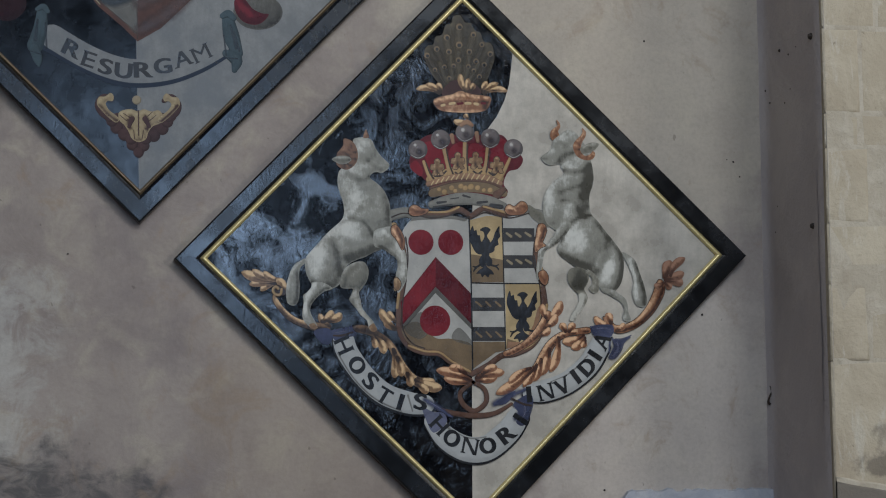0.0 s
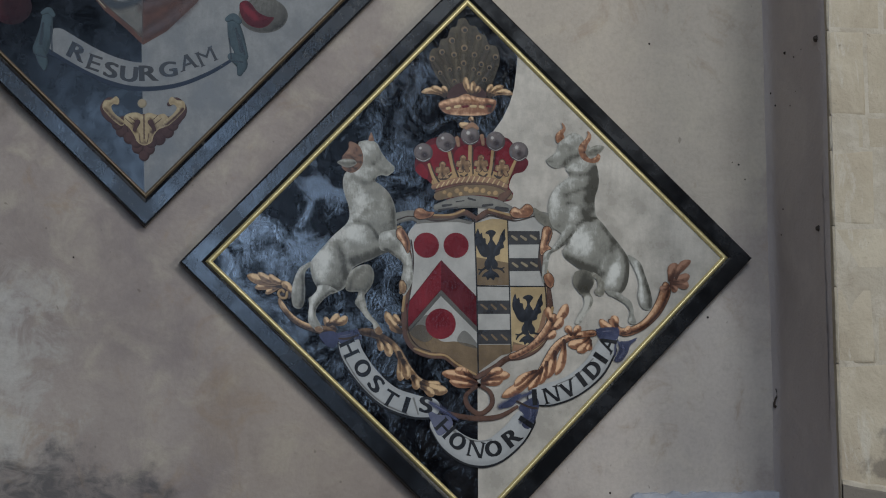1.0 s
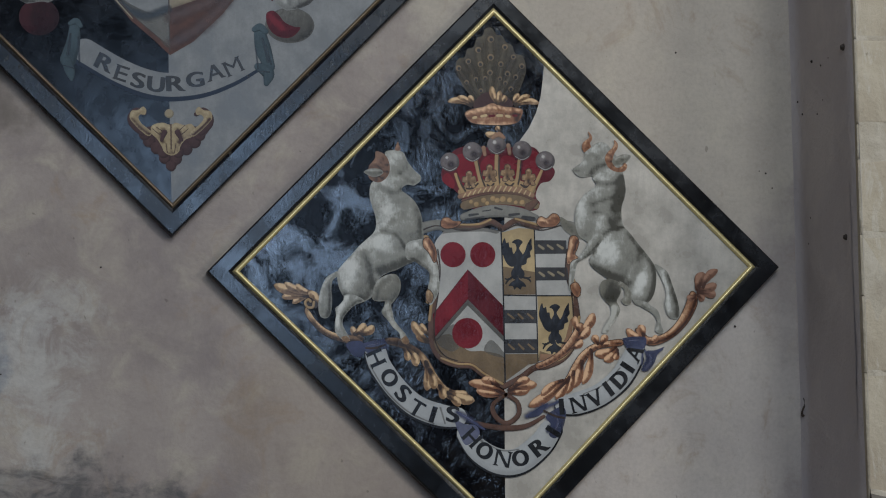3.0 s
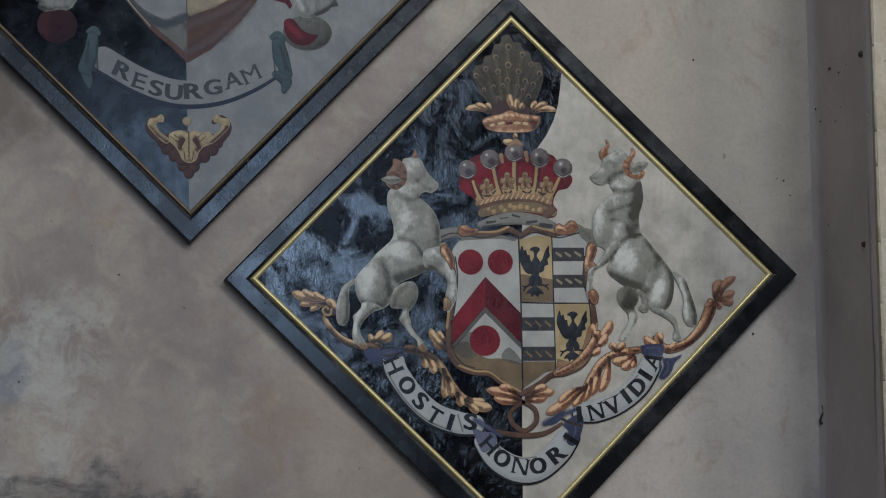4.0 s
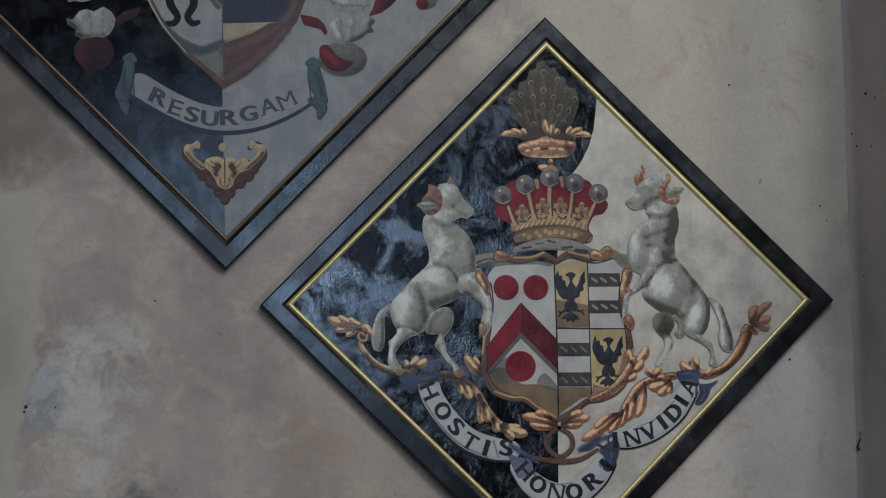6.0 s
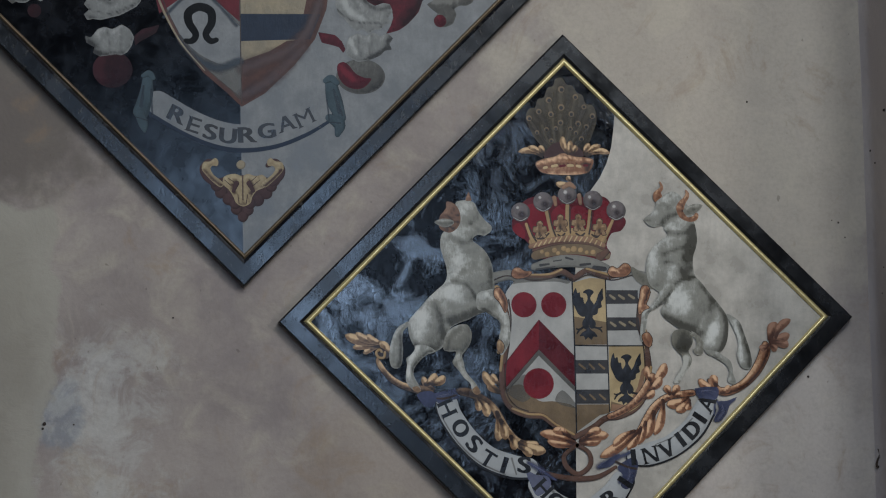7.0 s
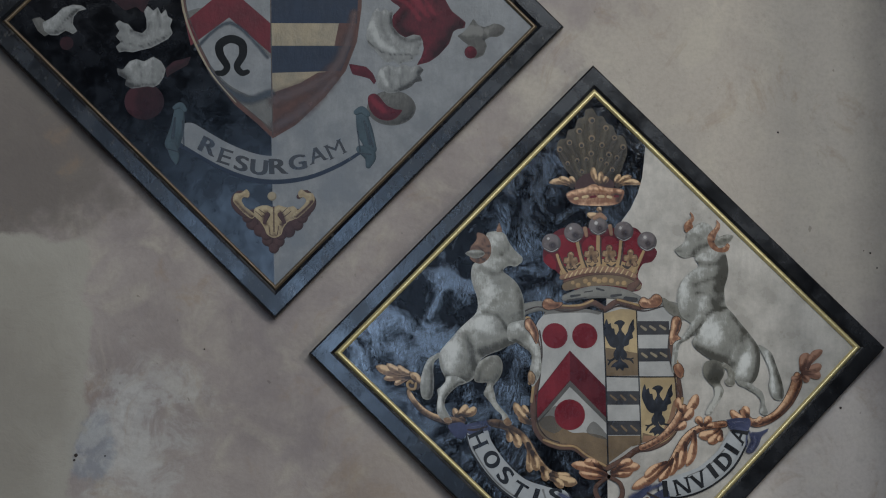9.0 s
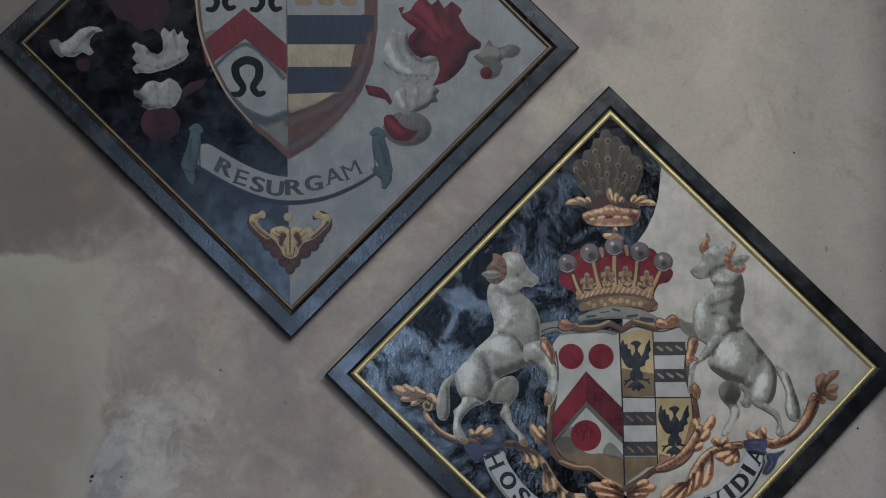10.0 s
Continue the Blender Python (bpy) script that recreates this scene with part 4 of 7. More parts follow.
p.strokes("ermine_spot", CHARCOAL, [(-0.095, 0.184, 0.0097), (-0.066, 0.188, 0.0058)], [(-0.007, 0.210, 0.0077), (0.016, 0.204, 0.0058)], [(0.043, 0.185, 0.0097), (0.075, 0.189, 0.0077)], [(-0.050, 0.198, 0.0039), (-0.023, 0.202, 0.0039)], [(0.090, 0.176, 0.0154), (0.125, 0.172, 0.0154)], [(-0.109, 0.169, 0.0077), (-0.046, 0.179, 0.0039)], parent=ermine)
pearls = p.discs("pearl", PEARL, *[(-0.161, 0.366, 0.0328), (-0.083, 0.402, 0.0338), (0.001, 0.426, 0.0328), (0.089, 0.408, 0.0338), (0.169, 0.373, 0.0338)], label="painted grey pearls")
p.discs("pearl_shade", PEARL_DARK, *[(-0.157, 0.358, 0.0193), (-0.077, 0.394, 0.0193), (0.007, 0.418, 0.0193), (0.093, 0.400, 0.0193), (0.173, 0.366, 0.0174)], parent=pearls)
p.discs("pearl_glow", PEARL_LIGHT, *[(-0.171, 0.381, 0.0106), (-0.094, 0.417, 0.0097), (-0.006, 0.436, 0.0116), (0.078, 0.419, 0.0116), (0.162, 0.387, 0.0116)], parent=pearls)
p.strokes("pearl_rim", PEARL_LIGHT, [(-0.186, 0.348, 0.0029), (-0.161, 0.337, 0.0039), (-0.138, 0.348, 0.0029)], [(-0.106, 0.382, 0.0029), (-0.083, 0.370, 0.0039), (-0.060, 0.382, 0.0029)], [(0.065, 0.388, 0.0029), (0.089, 0.376, 0.0039), (0.113, 0.388, 0.0029)], [(0.145, 0.354, 0.0029), (0.169, 0.342, 0.0039), (0.193, 0.354, 0.0029)], [(-0.024, 0.412, 0.0029), (-0.001, 0.397, 0.0039), (0.027, 0.409, 0.0029)], parent=pearls)
p.strokes("coronet_tip", COPPER, [(-0.044, 0.416, 0.0154), (-0.040, 0.392, 0.0116)], [(0.042, 0.425, 0.0154), (0.046, 0.397, 0.0116)], [(-0.012, 0.451, 0.0116), (0.008, 0.463, 0.0193), (0.027, 0.452, 0.0116)])
# shield
mantle = p.strokes("shield_mantle", BROWN, [(-0.171, 0.158, 0.0228), (-0.124, 0.143, 0.0228), (-0.066, 0.148, 0.0195), (-0.023, 0.163, 0.0195), (0.019, 0.137, 0.0195)], [(0.019, 0.137, 0.0195), (0.063, 0.166, 0.0195), (0.110, 0.153, 0.0195), (0.158, 0.145, 0.0195), (0.220, 0.165, 0.0259)], [(-0.241, 0.094, 0.0195), (-0.218, 0.046, 0.0195), (-0.211, -0.030, 0.0162), (-0.221, -0.126, 0.0195), (-0.231, -0.202, 0.0228), (-0.224, -0.264, 0.0210), (-0.194, -0.305, 0.0210), (-0.144, -0.325, 0.0210), (-0.094, -0.329, 0.0210), (-0.052, -0.359, 0.0210), (0.017, -0.398, 0.0195)],
    [(0.270, 0.103, 0.0228), (0.249, 0.049, 0.0195), (0.244, -0.019, 0.0162), (0.263, -0.096, 0.0195), (0.270, -0.174, 0.0228), (0.257, -0.251, 0.0228), (0.221, -0.303, 0.0228), (0.166, -0.329, 0.0228), (0.119, -0.337, 0.0210), (0.076, -0.367, 0.0210), (0.017, -0.398, 0.0195)], label="brown and gold scrolled cartouche border")
grisaille = p.strokes("cartouche_ear", GREY_PAINT, [(-0.260, 0.139, 0.0386), (-0.202, 0.151, 0.0347), (-0.163, 0.135, 0.0386)], [(0.315, 0.115, 0.0193), (0.270, 0.146, 0.0270), (0.217, 0.153, 0.0347)], parent=mantle)
shield = p.blob("shield_field", SHIELD_WHITE, [(-0.163, 0.139), (-0.105, 0.132), (-0.047, 0.140), (0.016, 0.129), (0.070, 0.145), (0.139, 0.137), (0.219, 0.146), (0.256, 0.103), (0.238, 0.049), (0.234, -0.029), (0.253, -0.097), (0.258, -0.174), (0.245, -0.241), (0.213, -0.287), (0.154, -0.314), (0.104, -0.325), (0.017, -0.382), (-0.052, -0.344), (-0.098, -0.313), (-0.157, -0.309), (-0.201, -0.286), (-0.220, -0.241), (-0.220, -0.174), (-0.207, -0.088), (-0.203, 0.008), (-0.218, 0.075), (-0.198, 0.114)], label="pale shield with red discs and chevron")
p.blob("shield_shadow", TAN, [(-0.216, -0.237), (-0.220, -0.260), (-0.198, -0.294), (-0.152, -0.313), (-0.094, -0.319), (-0.052, -0.348), (0.017, -0.384), (0.018, -0.302), (-0.051, -0.279), (-0.109, -0.275), (-0.166, -0.222)], parent=shield)
p.blob("grey_shadow", BEAST_MID, [(-0.190, 0.120), (-0.159, 0.139), (-0.047, 0.140), (0.004, 0.133), (-0.004, 0.121), (-0.047, 0.128), (-0.159, 0.124)], [(-0.213, -0.244), (-0.156, -0.187), (-0.147, -0.231), (-0.136, -0.264), (-0.167, -0.279)], [(-0.051, -0.279), (-0.027, -0.241), (0.015, -0.283), (0.016, -0.302)], parent=shield)
p.discs("disc_shadow", BEAST_MID, *[(-0.148, 0.043, 0.0444), (-0.046, 0.043, 0.0444), (-0.103, -0.225, 0.0540)], parent=shield)
p.discs("red_disc", RED, *[(-0.154, 0.049, 0.0434), (-0.052, 0.049, 0.0434), (-0.108, -0.218, 0.0521)], parent=shield)
p.blob("chevron_shadow", BEAST_DARK, [(-0.104, -0.009), (0.020, -0.141), (0.021, -0.252), (-0.106, -0.124), (-0.220, -0.252), (-0.225, -0.164)], sharp=True, parent=shield)
p.blob("chevron", DEEP_RED, [(-0.104, -0.001), (0.017, -0.126), (0.017, -0.229), (-0.105, -0.103), (-0.220, -0.233), (-0.225, -0.153)], sharp=True, parent=shield)
p.blob("chevron_light", RED, [(-0.104, -0.003), (-0.105, -0.099), (-0.220, -0.229), (-0.223, -0.157)], sharp=True, parent=shield)
p.blob("gold_quarter", YELLOW, [(0.015, 0.125), (0.074, 0.141), (0.127, 0.137), (0.130, -0.087), (0.017, -0.087)], [(0.134, -0.093), (0.259, -0.093), (0.256, -0.203), (0.231, -0.264), (0.178, -0.303), (0.135, -0.314)], sharp=True, parent=shield)
p.blob("gold_shade", TAN, [(0.018, 0.009), (0.127, -0.010), (0.130, -0.087), (0.017, -0.087)], [(0.135, -0.314), (0.139, -0.279), (0.192, -0.295), (0.242, -0.222), (0.256, -0.174), (0.251, -0.232), (0.231, -0.268), (0.178, -0.306)], sharp=True, parent=shield)
p.blob("gold_ember", COPPER, [(0.202, -0.283), (0.230, -0.232), (0.246, -0.174), (0.256, -0.164), (0.251, -0.232), (0.229, -0.268)], [(0.137, -0.314), (0.141, -0.289), (0.186, -0.291), (0.174, -0.306)], sharp=True, parent=shield)
p.blob("pale_bar", SHIELD_WHITE, [(0.019, -0.093), (0.130, -0.093), (0.131, -0.137), (0.018, -0.137)], [(0.018, -0.185), (0.131, -0.185), (0.132, -0.239), (0.019, -0.239)], sharp=True, parent=shield)
p.blob("dark_bar", CHARCOAL, [(0.130, 0.099), (0.238, 0.099), (0.238, 0.053), (0.130, 0.052)], [(0.131, 0.006), (0.239, 0.006), (0.244, -0.038), (0.131, -0.039)], [(0.018, -0.139), (0.131, -0.139), (0.131, -0.185), (0.018, -0.185)], [(0.019, -0.239), (0.132, -0.239), (0.133, -0.287), (0.019, -0.287)], sharp=True, parent=shield)
p.blob("umber_base", TAN, [(0.020, -0.289), (0.131, -0.289), (0.133, -0.318), (0.100, -0.325), (0.019, -0.382)], sharp=True, parent=shield)
p.strokes("bar_mark", DULL_GOLD, *[[(0.142, 0.081, 0.0077), (0.157, 0.070, 0.0097)], [(0.173, 0.081, 0.0077), (0.189, 0.070, 0.0097)], [(0.207, 0.083, 0.0077), (0.224, 0.072, 0.0097)], [(0.143, -0.012, 0.0077), (0.158, -0.023, 0.0097)], [(0.174, -0.010, 0.0077), (0.191, -0.021, 0.0097)], [(0.207, -0.010, 0.0077), (0.225, -0.021, 0.0097)]], parent=shield)
p.strokes("bar_mark_faint", TAN, *[[(0.032, -0.153, 0.0058), (0.051, -0.168, 0.0077)], [(0.067, -0.153, 0.0058), (0.082, -0.168, 0.0077)], [(0.100, -0.153, 0.0058), (0.117, -0.168, 0.0077)], [(0.032, -0.256, 0.0058), (0.050, -0.272, 0.0077)], [(0.067, -0.256, 0.0058), (0.083, -0.272, 0.0077)], [(0.100, -0.256, 0.0058), (0.118, -0.272, 0.0077)]], parent=shield)
p.strokes("quartering_line", INK, [(0.012, 0.137, 0.0048), (0.017, -0.087, 0.0048), (0.019, -0.384, 0.0048)], [(0.127, 0.137, 0.0039), (0.130, -0.087, 0.0039), (0.133, -0.314, 0.0039)], [(0.017, -0.089, 0.0048), (0.130, -0.091, 0.0048), (0.255, -0.091, 0.0039)], parent=shield)
# two dark winged charges, as plain shapes
charge = p.form("winged_charge", INK_CHARGE, [(0.049, 0.091), (0.059, 0.100), (0.074, 0.102), (0.086, 0.093), (0.078, 0.081), (0.074, 0.069), (0.086, 0.048), (0.083, 0.019), (0.077, -0.006), (0.067, -0.021), (0.056, -0.004), (0.052, 0.023), (0.054, 0.048), (0.064, 0.067), (0.061, 0.085)], parent=shield)
p.form("charge_wing", INK_CHARGE, [(0.024, 0.106), (0.030, 0.089), (0.037, 0.092), (0.041, 0.075), (0.049, 0.073), (0.052, 0.056), (0.062, 0.042), (0.066, 0.019), (0.050, 0.008), (0.034, 0.015), (0.023, 0.034), (0.014, 0.061), (0.016, 0.088)], parent=shield)
p.form("charge_wing", INK_CHARGE, [(0.116, 0.106), (0.117, 0.085), (0.119, 0.070), (0.111, 0.058), (0.113, 0.042), (0.101, 0.035), (0.097, 0.019), (0.081, 0.013), (0.074, 0.027), (0.082, 0.044), (0.094, 0.062), (0.102, 0.085)], parent=shield)
p.form("charge_tail", INK_CHARGE, [(0.065, -0.016), (0.073, -0.035), (0.088, -0.046), (0.096, -0.060), (0.082, -0.060), (0.076, -0.070), (0.064, -0.062), (0.055, -0.070), (0.049, -0.058), (0.035, -0.058), (0.045, -0.045), (0.059, -0.035)], parent=shield)
p.form("charge_tail", INK_CHARGE, [(0.060, 0.008), (0.046, -0.008), (0.046, -0.023), (0.055, -0.035), (0.065, -0.027)], parent=shield)
p.form("charge_tail", INK_CHARGE, [(0.073, 0.008), (0.089, -0.008), (0.090, -0.023), (0.079, -0.033), (0.069, -0.023)], parent=shield)
p.strokes("charge_claw", INK, [(0.049, -0.027, 0.008), (0.036, -0.035, 0.006), (0.024, -0.033, 0.004)], [(0.036, -0.035, 0.008), (0.030, -0.043, 0.006), (0.026, -0.050, 0.004)], [(0.084, -0.027, 0.008), (0.100, -0.031, 0.006), (0.112, -0.027, 0.004)], [(0.100, -0.031, 0.008), (0.108, -0.037, 0.006), (0.112, -0.044, 0.004)], parent=shield)
charge = p.form("winged_charge", INK_CHARGE, [(0.175, -0.131), (0.185, -0.122), (0.200, -0.120), (0.212, -0.129), (0.204, -0.141), (0.200, -0.152), (0.211, -0.174), (0.209, -0.203), (0.203, -0.228), (0.193, -0.243), (0.181, -0.226), (0.178, -0.199), (0.180, -0.174), (0.190, -0.154), (0.186, -0.137)], parent=shield)
p.form("charge_wing", INK_CHARGE, [(0.150, -0.116), (0.155, -0.133), (0.163, -0.129), (0.167, -0.147), (0.175, -0.149), (0.178, -0.166), (0.188, -0.180), (0.191, -0.203), (0.176, -0.214), (0.160, -0.206), (0.149, -0.187), (0.139, -0.160), (0.142, -0.133)], parent=shield)
p.form("charge_wing", INK_CHARGE, [(0.242, -0.116), (0.243, -0.137), (0.245, -0.152), (0.237, -0.164), (0.239, -0.180), (0.227, -0.187), (0.223, -0.203), (0.207, -0.208), (0.199, -0.195), (0.207, -0.178), (0.219, -0.160), (0.228, -0.137)], parent=shield)
p.form("charge_tail", INK_CHARGE, [(0.191, -0.237), (0.198, -0.256), (0.214, -0.268), (0.221, -0.282), (0.208, -0.282), (0.202, -0.291), (0.190, -0.283), (0.180, -0.291), (0.175, -0.280), (0.161, -0.280), (0.171, -0.266), (0.185, -0.256)], parent=shield)
p.form("charge_tail", INK_CHARGE, [(0.185, -0.214), (0.171, -0.230), (0.171, -0.245), (0.181, -0.256), (0.191, -0.249)], parent=shield)
p.form("charge_tail", INK_CHARGE, [(0.199, -0.214), (0.214, -0.230), (0.216, -0.245), (0.204, -0.255), (0.195, -0.245)], parent=shield)
p.strokes("charge_claw", INK, [(0.175, -0.249, 0.008), (0.161, -0.256, 0.006), (0.150, -0.254, 0.004)], [(0.161, -0.256, 0.008), (0.155, -0.264, 0.006), (0.151, -0.272, 0.004)], [(0.210, -0.249, 0.008), (0.226, -0.253, 0.006), (0.238, -0.249, 0.004)], [(0.226, -0.253, 0.008), (0.234, -0.258, 0.006), (0.237, -0.266, 0.004)], parent=shield)
p.strokes("cartouche_highlight", GOLD, [(-0.176, 0.166, 0.0174), (-0.144, 0.153, 0.0077), (-0.066, 0.153, 0.0077), (-0.023, 0.169, 0.0077)], [(0.063, 0.172, 0.0077), (0.110, 0.160, 0.0077), (0.153, 0.153, 0.0116), (0.208, 0.173, 0.0154)], [(0.192, 0.181, 0.0193), (0.212, 0.175, 0.0135)], [(-0.246, 0.104, 0.0232), (-0.231, 0.075, 0.0174), (-0.218, 0.035, 0.0077)], [(-0.226, -0.030, 0.0097), (-0.229, -0.107, 0.0097), (-0.237, -0.174, 0.0097)], [(-0.234, -0.078, 0.0251), (-0.242, -0.111, 0.0135)], [(-0.198, -0.302, 0.0077), (-0.144, -0.321, 0.0077), (-0.094, -0.325, 0.0077), (-0.052, -0.355, 0.0077), (0.010, -0.390, 0.0077)], [(0.266, 0.107, 0.0193), (0.278, 0.092, 0.0116)], [(0.257, 0.049, 0.0077), (0.252, -0.009, 0.0077), (0.267, -0.067, 0.0232), (0.279, -0.087, 0.0116)], [(0.278, -0.164, 0.0097), (0.261, -0.251, 0.0097), (0.217, -0.303, 0.0097), (0.152, -0.326, 0.0077)], parent=mantle)
p.strokes("cartouche_outline", UMBER, [(-0.167, 0.143, 0.0048), (-0.121, 0.132, 0.0048), (-0.066, 0.138, 0.0048), (-0.023, 0.152, 0.0048), (0.016, 0.129, 0.0048)], [(0.019, 0.129, 0.0048), (0.067, 0.152, 0.0048), (0.109, 0.141, 0.0048), (0.158, 0.134, 0.0048), (0.219, 0.150, 0.0039)], [(-0.206, 0.066, 0.0048), (-0.199, -0.001, 0.0048), (-0.207, -0.088, 0.0048), (-0.220, -0.174, 0.0039), (-0.216, -0.250, 0.0039), (-0.186, -0.294, 0.0039), (-0.144, -0.311, 0.0039)], [(0.240, 0.068, 0.0048), (0.233, -0.013, 0.0048), (0.253, -0.087, 0.0048), (0.258, -0.174, 0.0039)], [(-0.260, 0.131, 0.0058), (-0.217, 0.147, 0.0039), (-0.178, 0.143, 0.0039)], [(0.317, 0.107, 0.0058), (0.276, 0.138, 0.0039), (0.231, 0.150, 0.0039)], parent=mantle)
# acanthus scrollwork below: fluted stems, and leaves that fan out from them
scroll = p.form("scroll_stem", GILT_LEAF, [(-0.654, -0.131), (-0.640, -0.145), (-0.624, -0.169), (-0.601, -0.192), (-0.574, -0.209), (-0.544, -0.219), (-0.510, -0.224), (-0.472, -0.230), (-0.468, -0.253), (-0.501, -0.253), (-0.539, -0.243), (-0.573, -0.232), (-0.605, -0.213), (-0.629, -0.188), (-0.648, -0.164), (-0.656, -0.146)],
       accents=[(0.012, -0.45, [(-0.633, -0.182), (-0.576, -0.230), (-0.476, -0.251)]), (0.008, 0.3, [(-0.642, -0.146), (-0.605, -0.192), (-0.552, -0.219)]), (0.016, -0.25, [(-0.529, -0.234), (-0.468, -0.242)])], rim=UMBER, label="brown and gold acanthus scrollwork")
for row in ((-0.635, -0.090, -0.699, -0.116, 0.019, -0.2), (-0.642, -0.093, -0.735, -0.095, 0.021, -0.1), (-0.636, -0.082, -0.761, -0.054, 0.027, 0.1), (-0.633, -0.078, -0.725, -0.046, 0.021, 0.2), (-0.627, -0.082, -0.688, -0.052, 0.019, 0.25), (-0.620, -0.131, -0.642, -0.074, 0.023, -0.3), (-0.461, -0.238, -0.502, -0.194, 0.019, 0.2), (-0.495, -0.223, -0.453, -0.185, 0.025, -0.2), (-0.472, -0.221, -0.424, -0.194, 0.023, -0.15)):
    p.lobe("scroll_leaf", GILT_LEAF, *row, parent=scroll)
p.form("scroll_stem", GILT_LEAF, [(-0.385, -0.236), (-0.348, -0.234), (-0.310, -0.251), (-0.278, -0.270), (-0.251, -0.295), (-0.232, -0.326), (-0.213, -0.360), (-0.187, -0.394), (-0.156, -0.418), (-0.168, -0.440), (-0.195, -0.425), (-0.221, -0.394), (-0.244, -0.360), (-0.257, -0.330), (-0.272, -0.303), (-0.301, -0.280), (-0.339, -0.263), (-0.377, -0.253)],
       accents=[(0.023, -0.45, [(-0.385, -0.246), (-0.329, -0.253), (-0.282, -0.280)]), (0.008, -0.4, [(-0.251, -0.326), (-0.225, -0.375), (-0.180, -0.425)]), (0.008, 0.25, [(-0.263, -0.292), (-0.225, -0.345), (-0.172, -0.410)])], parent=scroll, rim=UMBER)
for row in ((-0.312, -0.272, -0.280, -0.328, 0.025, 0.2), (-0.324, -0.269, -0.309, -0.310, 0.018, 0.1), (-0.251, -0.311, -0.248, -0.411, 0.027, 0.15), (-0.240, -0.337, -0.222, -0.406, 0.025, 0.1), (-0.206, -0.391, -0.191, -0.440, 0.023, 0.1), (-0.172, -0.410, -0.110, -0.422, 0.021, -0.2), (-0.179, -0.417, -0.087, -0.447, 0.029, -0.1), (-0.176, -0.429, -0.134, -0.461, 0.023, 0.1), (-0.241, -0.250, -0.283, -0.219, 0.018, 0.1), (-0.241, -0.246, -0.296, -0.177, 0.023, 0.15), (-0.241, -0.223, -0.268, -0.185, 0.018, 0.1)):
    p.lobe("scroll_leaf", GILT_LEAF, *row, parent=scroll)
p.form("scroll_stem", COPPER_LEAF, [(0.278, -0.185), (0.293, -0.193), (0.285, -0.222), (0.265, -0.255), (0.237, -0.286), (0.205, -0.308), (0.166, -0.329), (0.133, -0.339), (0.125, -0.325), (0.155, -0.312), (0.192, -0.291), (0.222, -0.264), (0.246, -0.232), (0.264, -0.203)],
       accents=[(0.008, -0.4, [(0.285, -0.212), (0.245, -0.270), (0.139, -0.335)]), (0.006, 0.3, [(0.266, -0.205), (0.218, -0.270)])], parent=scroll, rim=UMBER)
for row in ((0.281, -0.216, 0.261, -0.160, 0.019, 0.2), (0.277, -0.222, 0.330, -0.151, 0.027, -0.15), (0.269, -0.243, 0.313, -0.197, 0.023, -0.2), (0.249, -0.270, 0.289, -0.243, 0.019, -0.2)):
    p.lobe("scroll_leaf", COPPER_LEAF, *row, parent=scroll)
for row in ((0.017, -0.426, -0.081, -0.410, 0.023, 0.1), (0.017, -0.422, -0.106, -0.384, 0.027, -0.1), (-0.002, -0.399, -0.063, -0.374, 0.023, -0.2), (-0.021, -0.392, -0.036, -0.369, 0.018, 0), (0.029, -0.419, 0.103, -0.409, 0.021, -0.1), (0.029, -0.411, 0.128, -0.392, 0.027, 0.1), (0.048, -0.400, 0.103, -0.373, 0.023, 0.15)):
    p.lobe("scroll_leaf", COPPER_LEAF, *row, parent=scroll)
p.form("scroll_stem", COPPER_LEAF, [(0.216, -0.393), (0.234, -0.362), (0.252, -0.328), (0.276, -0.293), (0.308, -0.266), (0.344, -0.251), (0.383, -0.245), (0.422, -0.242), (0.426, -0.259), (0.386, -0.265), (0.351, -0.270), (0.319, -0.286), (0.299, -0.309), (0.279, -0.343), (0.259, -0.374), (0.235, -0.404)],
       accents=[(0.008, -0.4, [(0.418, -0.255), (0.329, -0.276), (0.279, -0.332), (0.239, -0.397)]), (0.008, 0.3, [(0.379, -0.249), (0.290, -0.282), (0.232, -0.370)])], parent=scroll, rim=UMBER)
for row in ((0.316, -0.274, 0.286, -0.393, 0.025, 0.15), (0.284, -0.312, 0.251, -0.405, 0.027, 0.12), (0.256, -0.347, 0.227, -0.424, 0.023, 0.1), (0.240, -0.366, 0.192, -0.443, 0.023, 0.1), (0.230, -0.378, 0.098, -0.467, 0.029, 0.08), (0.220, -0.378, 0.141, -0.431, 0.021, -0.15), (0.351, -0.259, 0.373, -0.226, 0.021, 0.1), (0.343, -0.259, 0.324, -0.226, 0.021, -0.1), (0.406, -0.267, 0.329, -0.291, 0.027, 0.2), (0.410, -0.274, 0.362, -0.315, 0.025, 0.15), (0.410, -0.282, 0.398, -0.309, 0.018, 0.1)):
    p.lobe("scroll_leaf", COPPER_LEAF, *row, parent=scroll)
p.form("scroll_stem", COPPER_LEAF, [(0.474, -0.205), (0.498, -0.217), (0.518, -0.234), (0.553, -0.230), (0.589, -0.211), (0.622, -0.176), (0.645, -0.135), (0.659, -0.100), (0.672, -0.077), (0.688, -0.086), (0.691, -0.116), (0.674, -0.155), (0.649, -0.192), (0.613, -0.226), (0.573, -0.250), (0.533, -0.261), (0.505, -0.253), (0.482, -0.228)],
       accents=[(0.012, -0.4, [(0.517, -0.255), (0.597, -0.232), (0.654, -0.178), (0.687, -0.106)]), (0.006, 0.25, [(0.525, -0.236), (0.593, -0.213), (0.638, -0.155)])], parent=scroll, rim=UMBER)
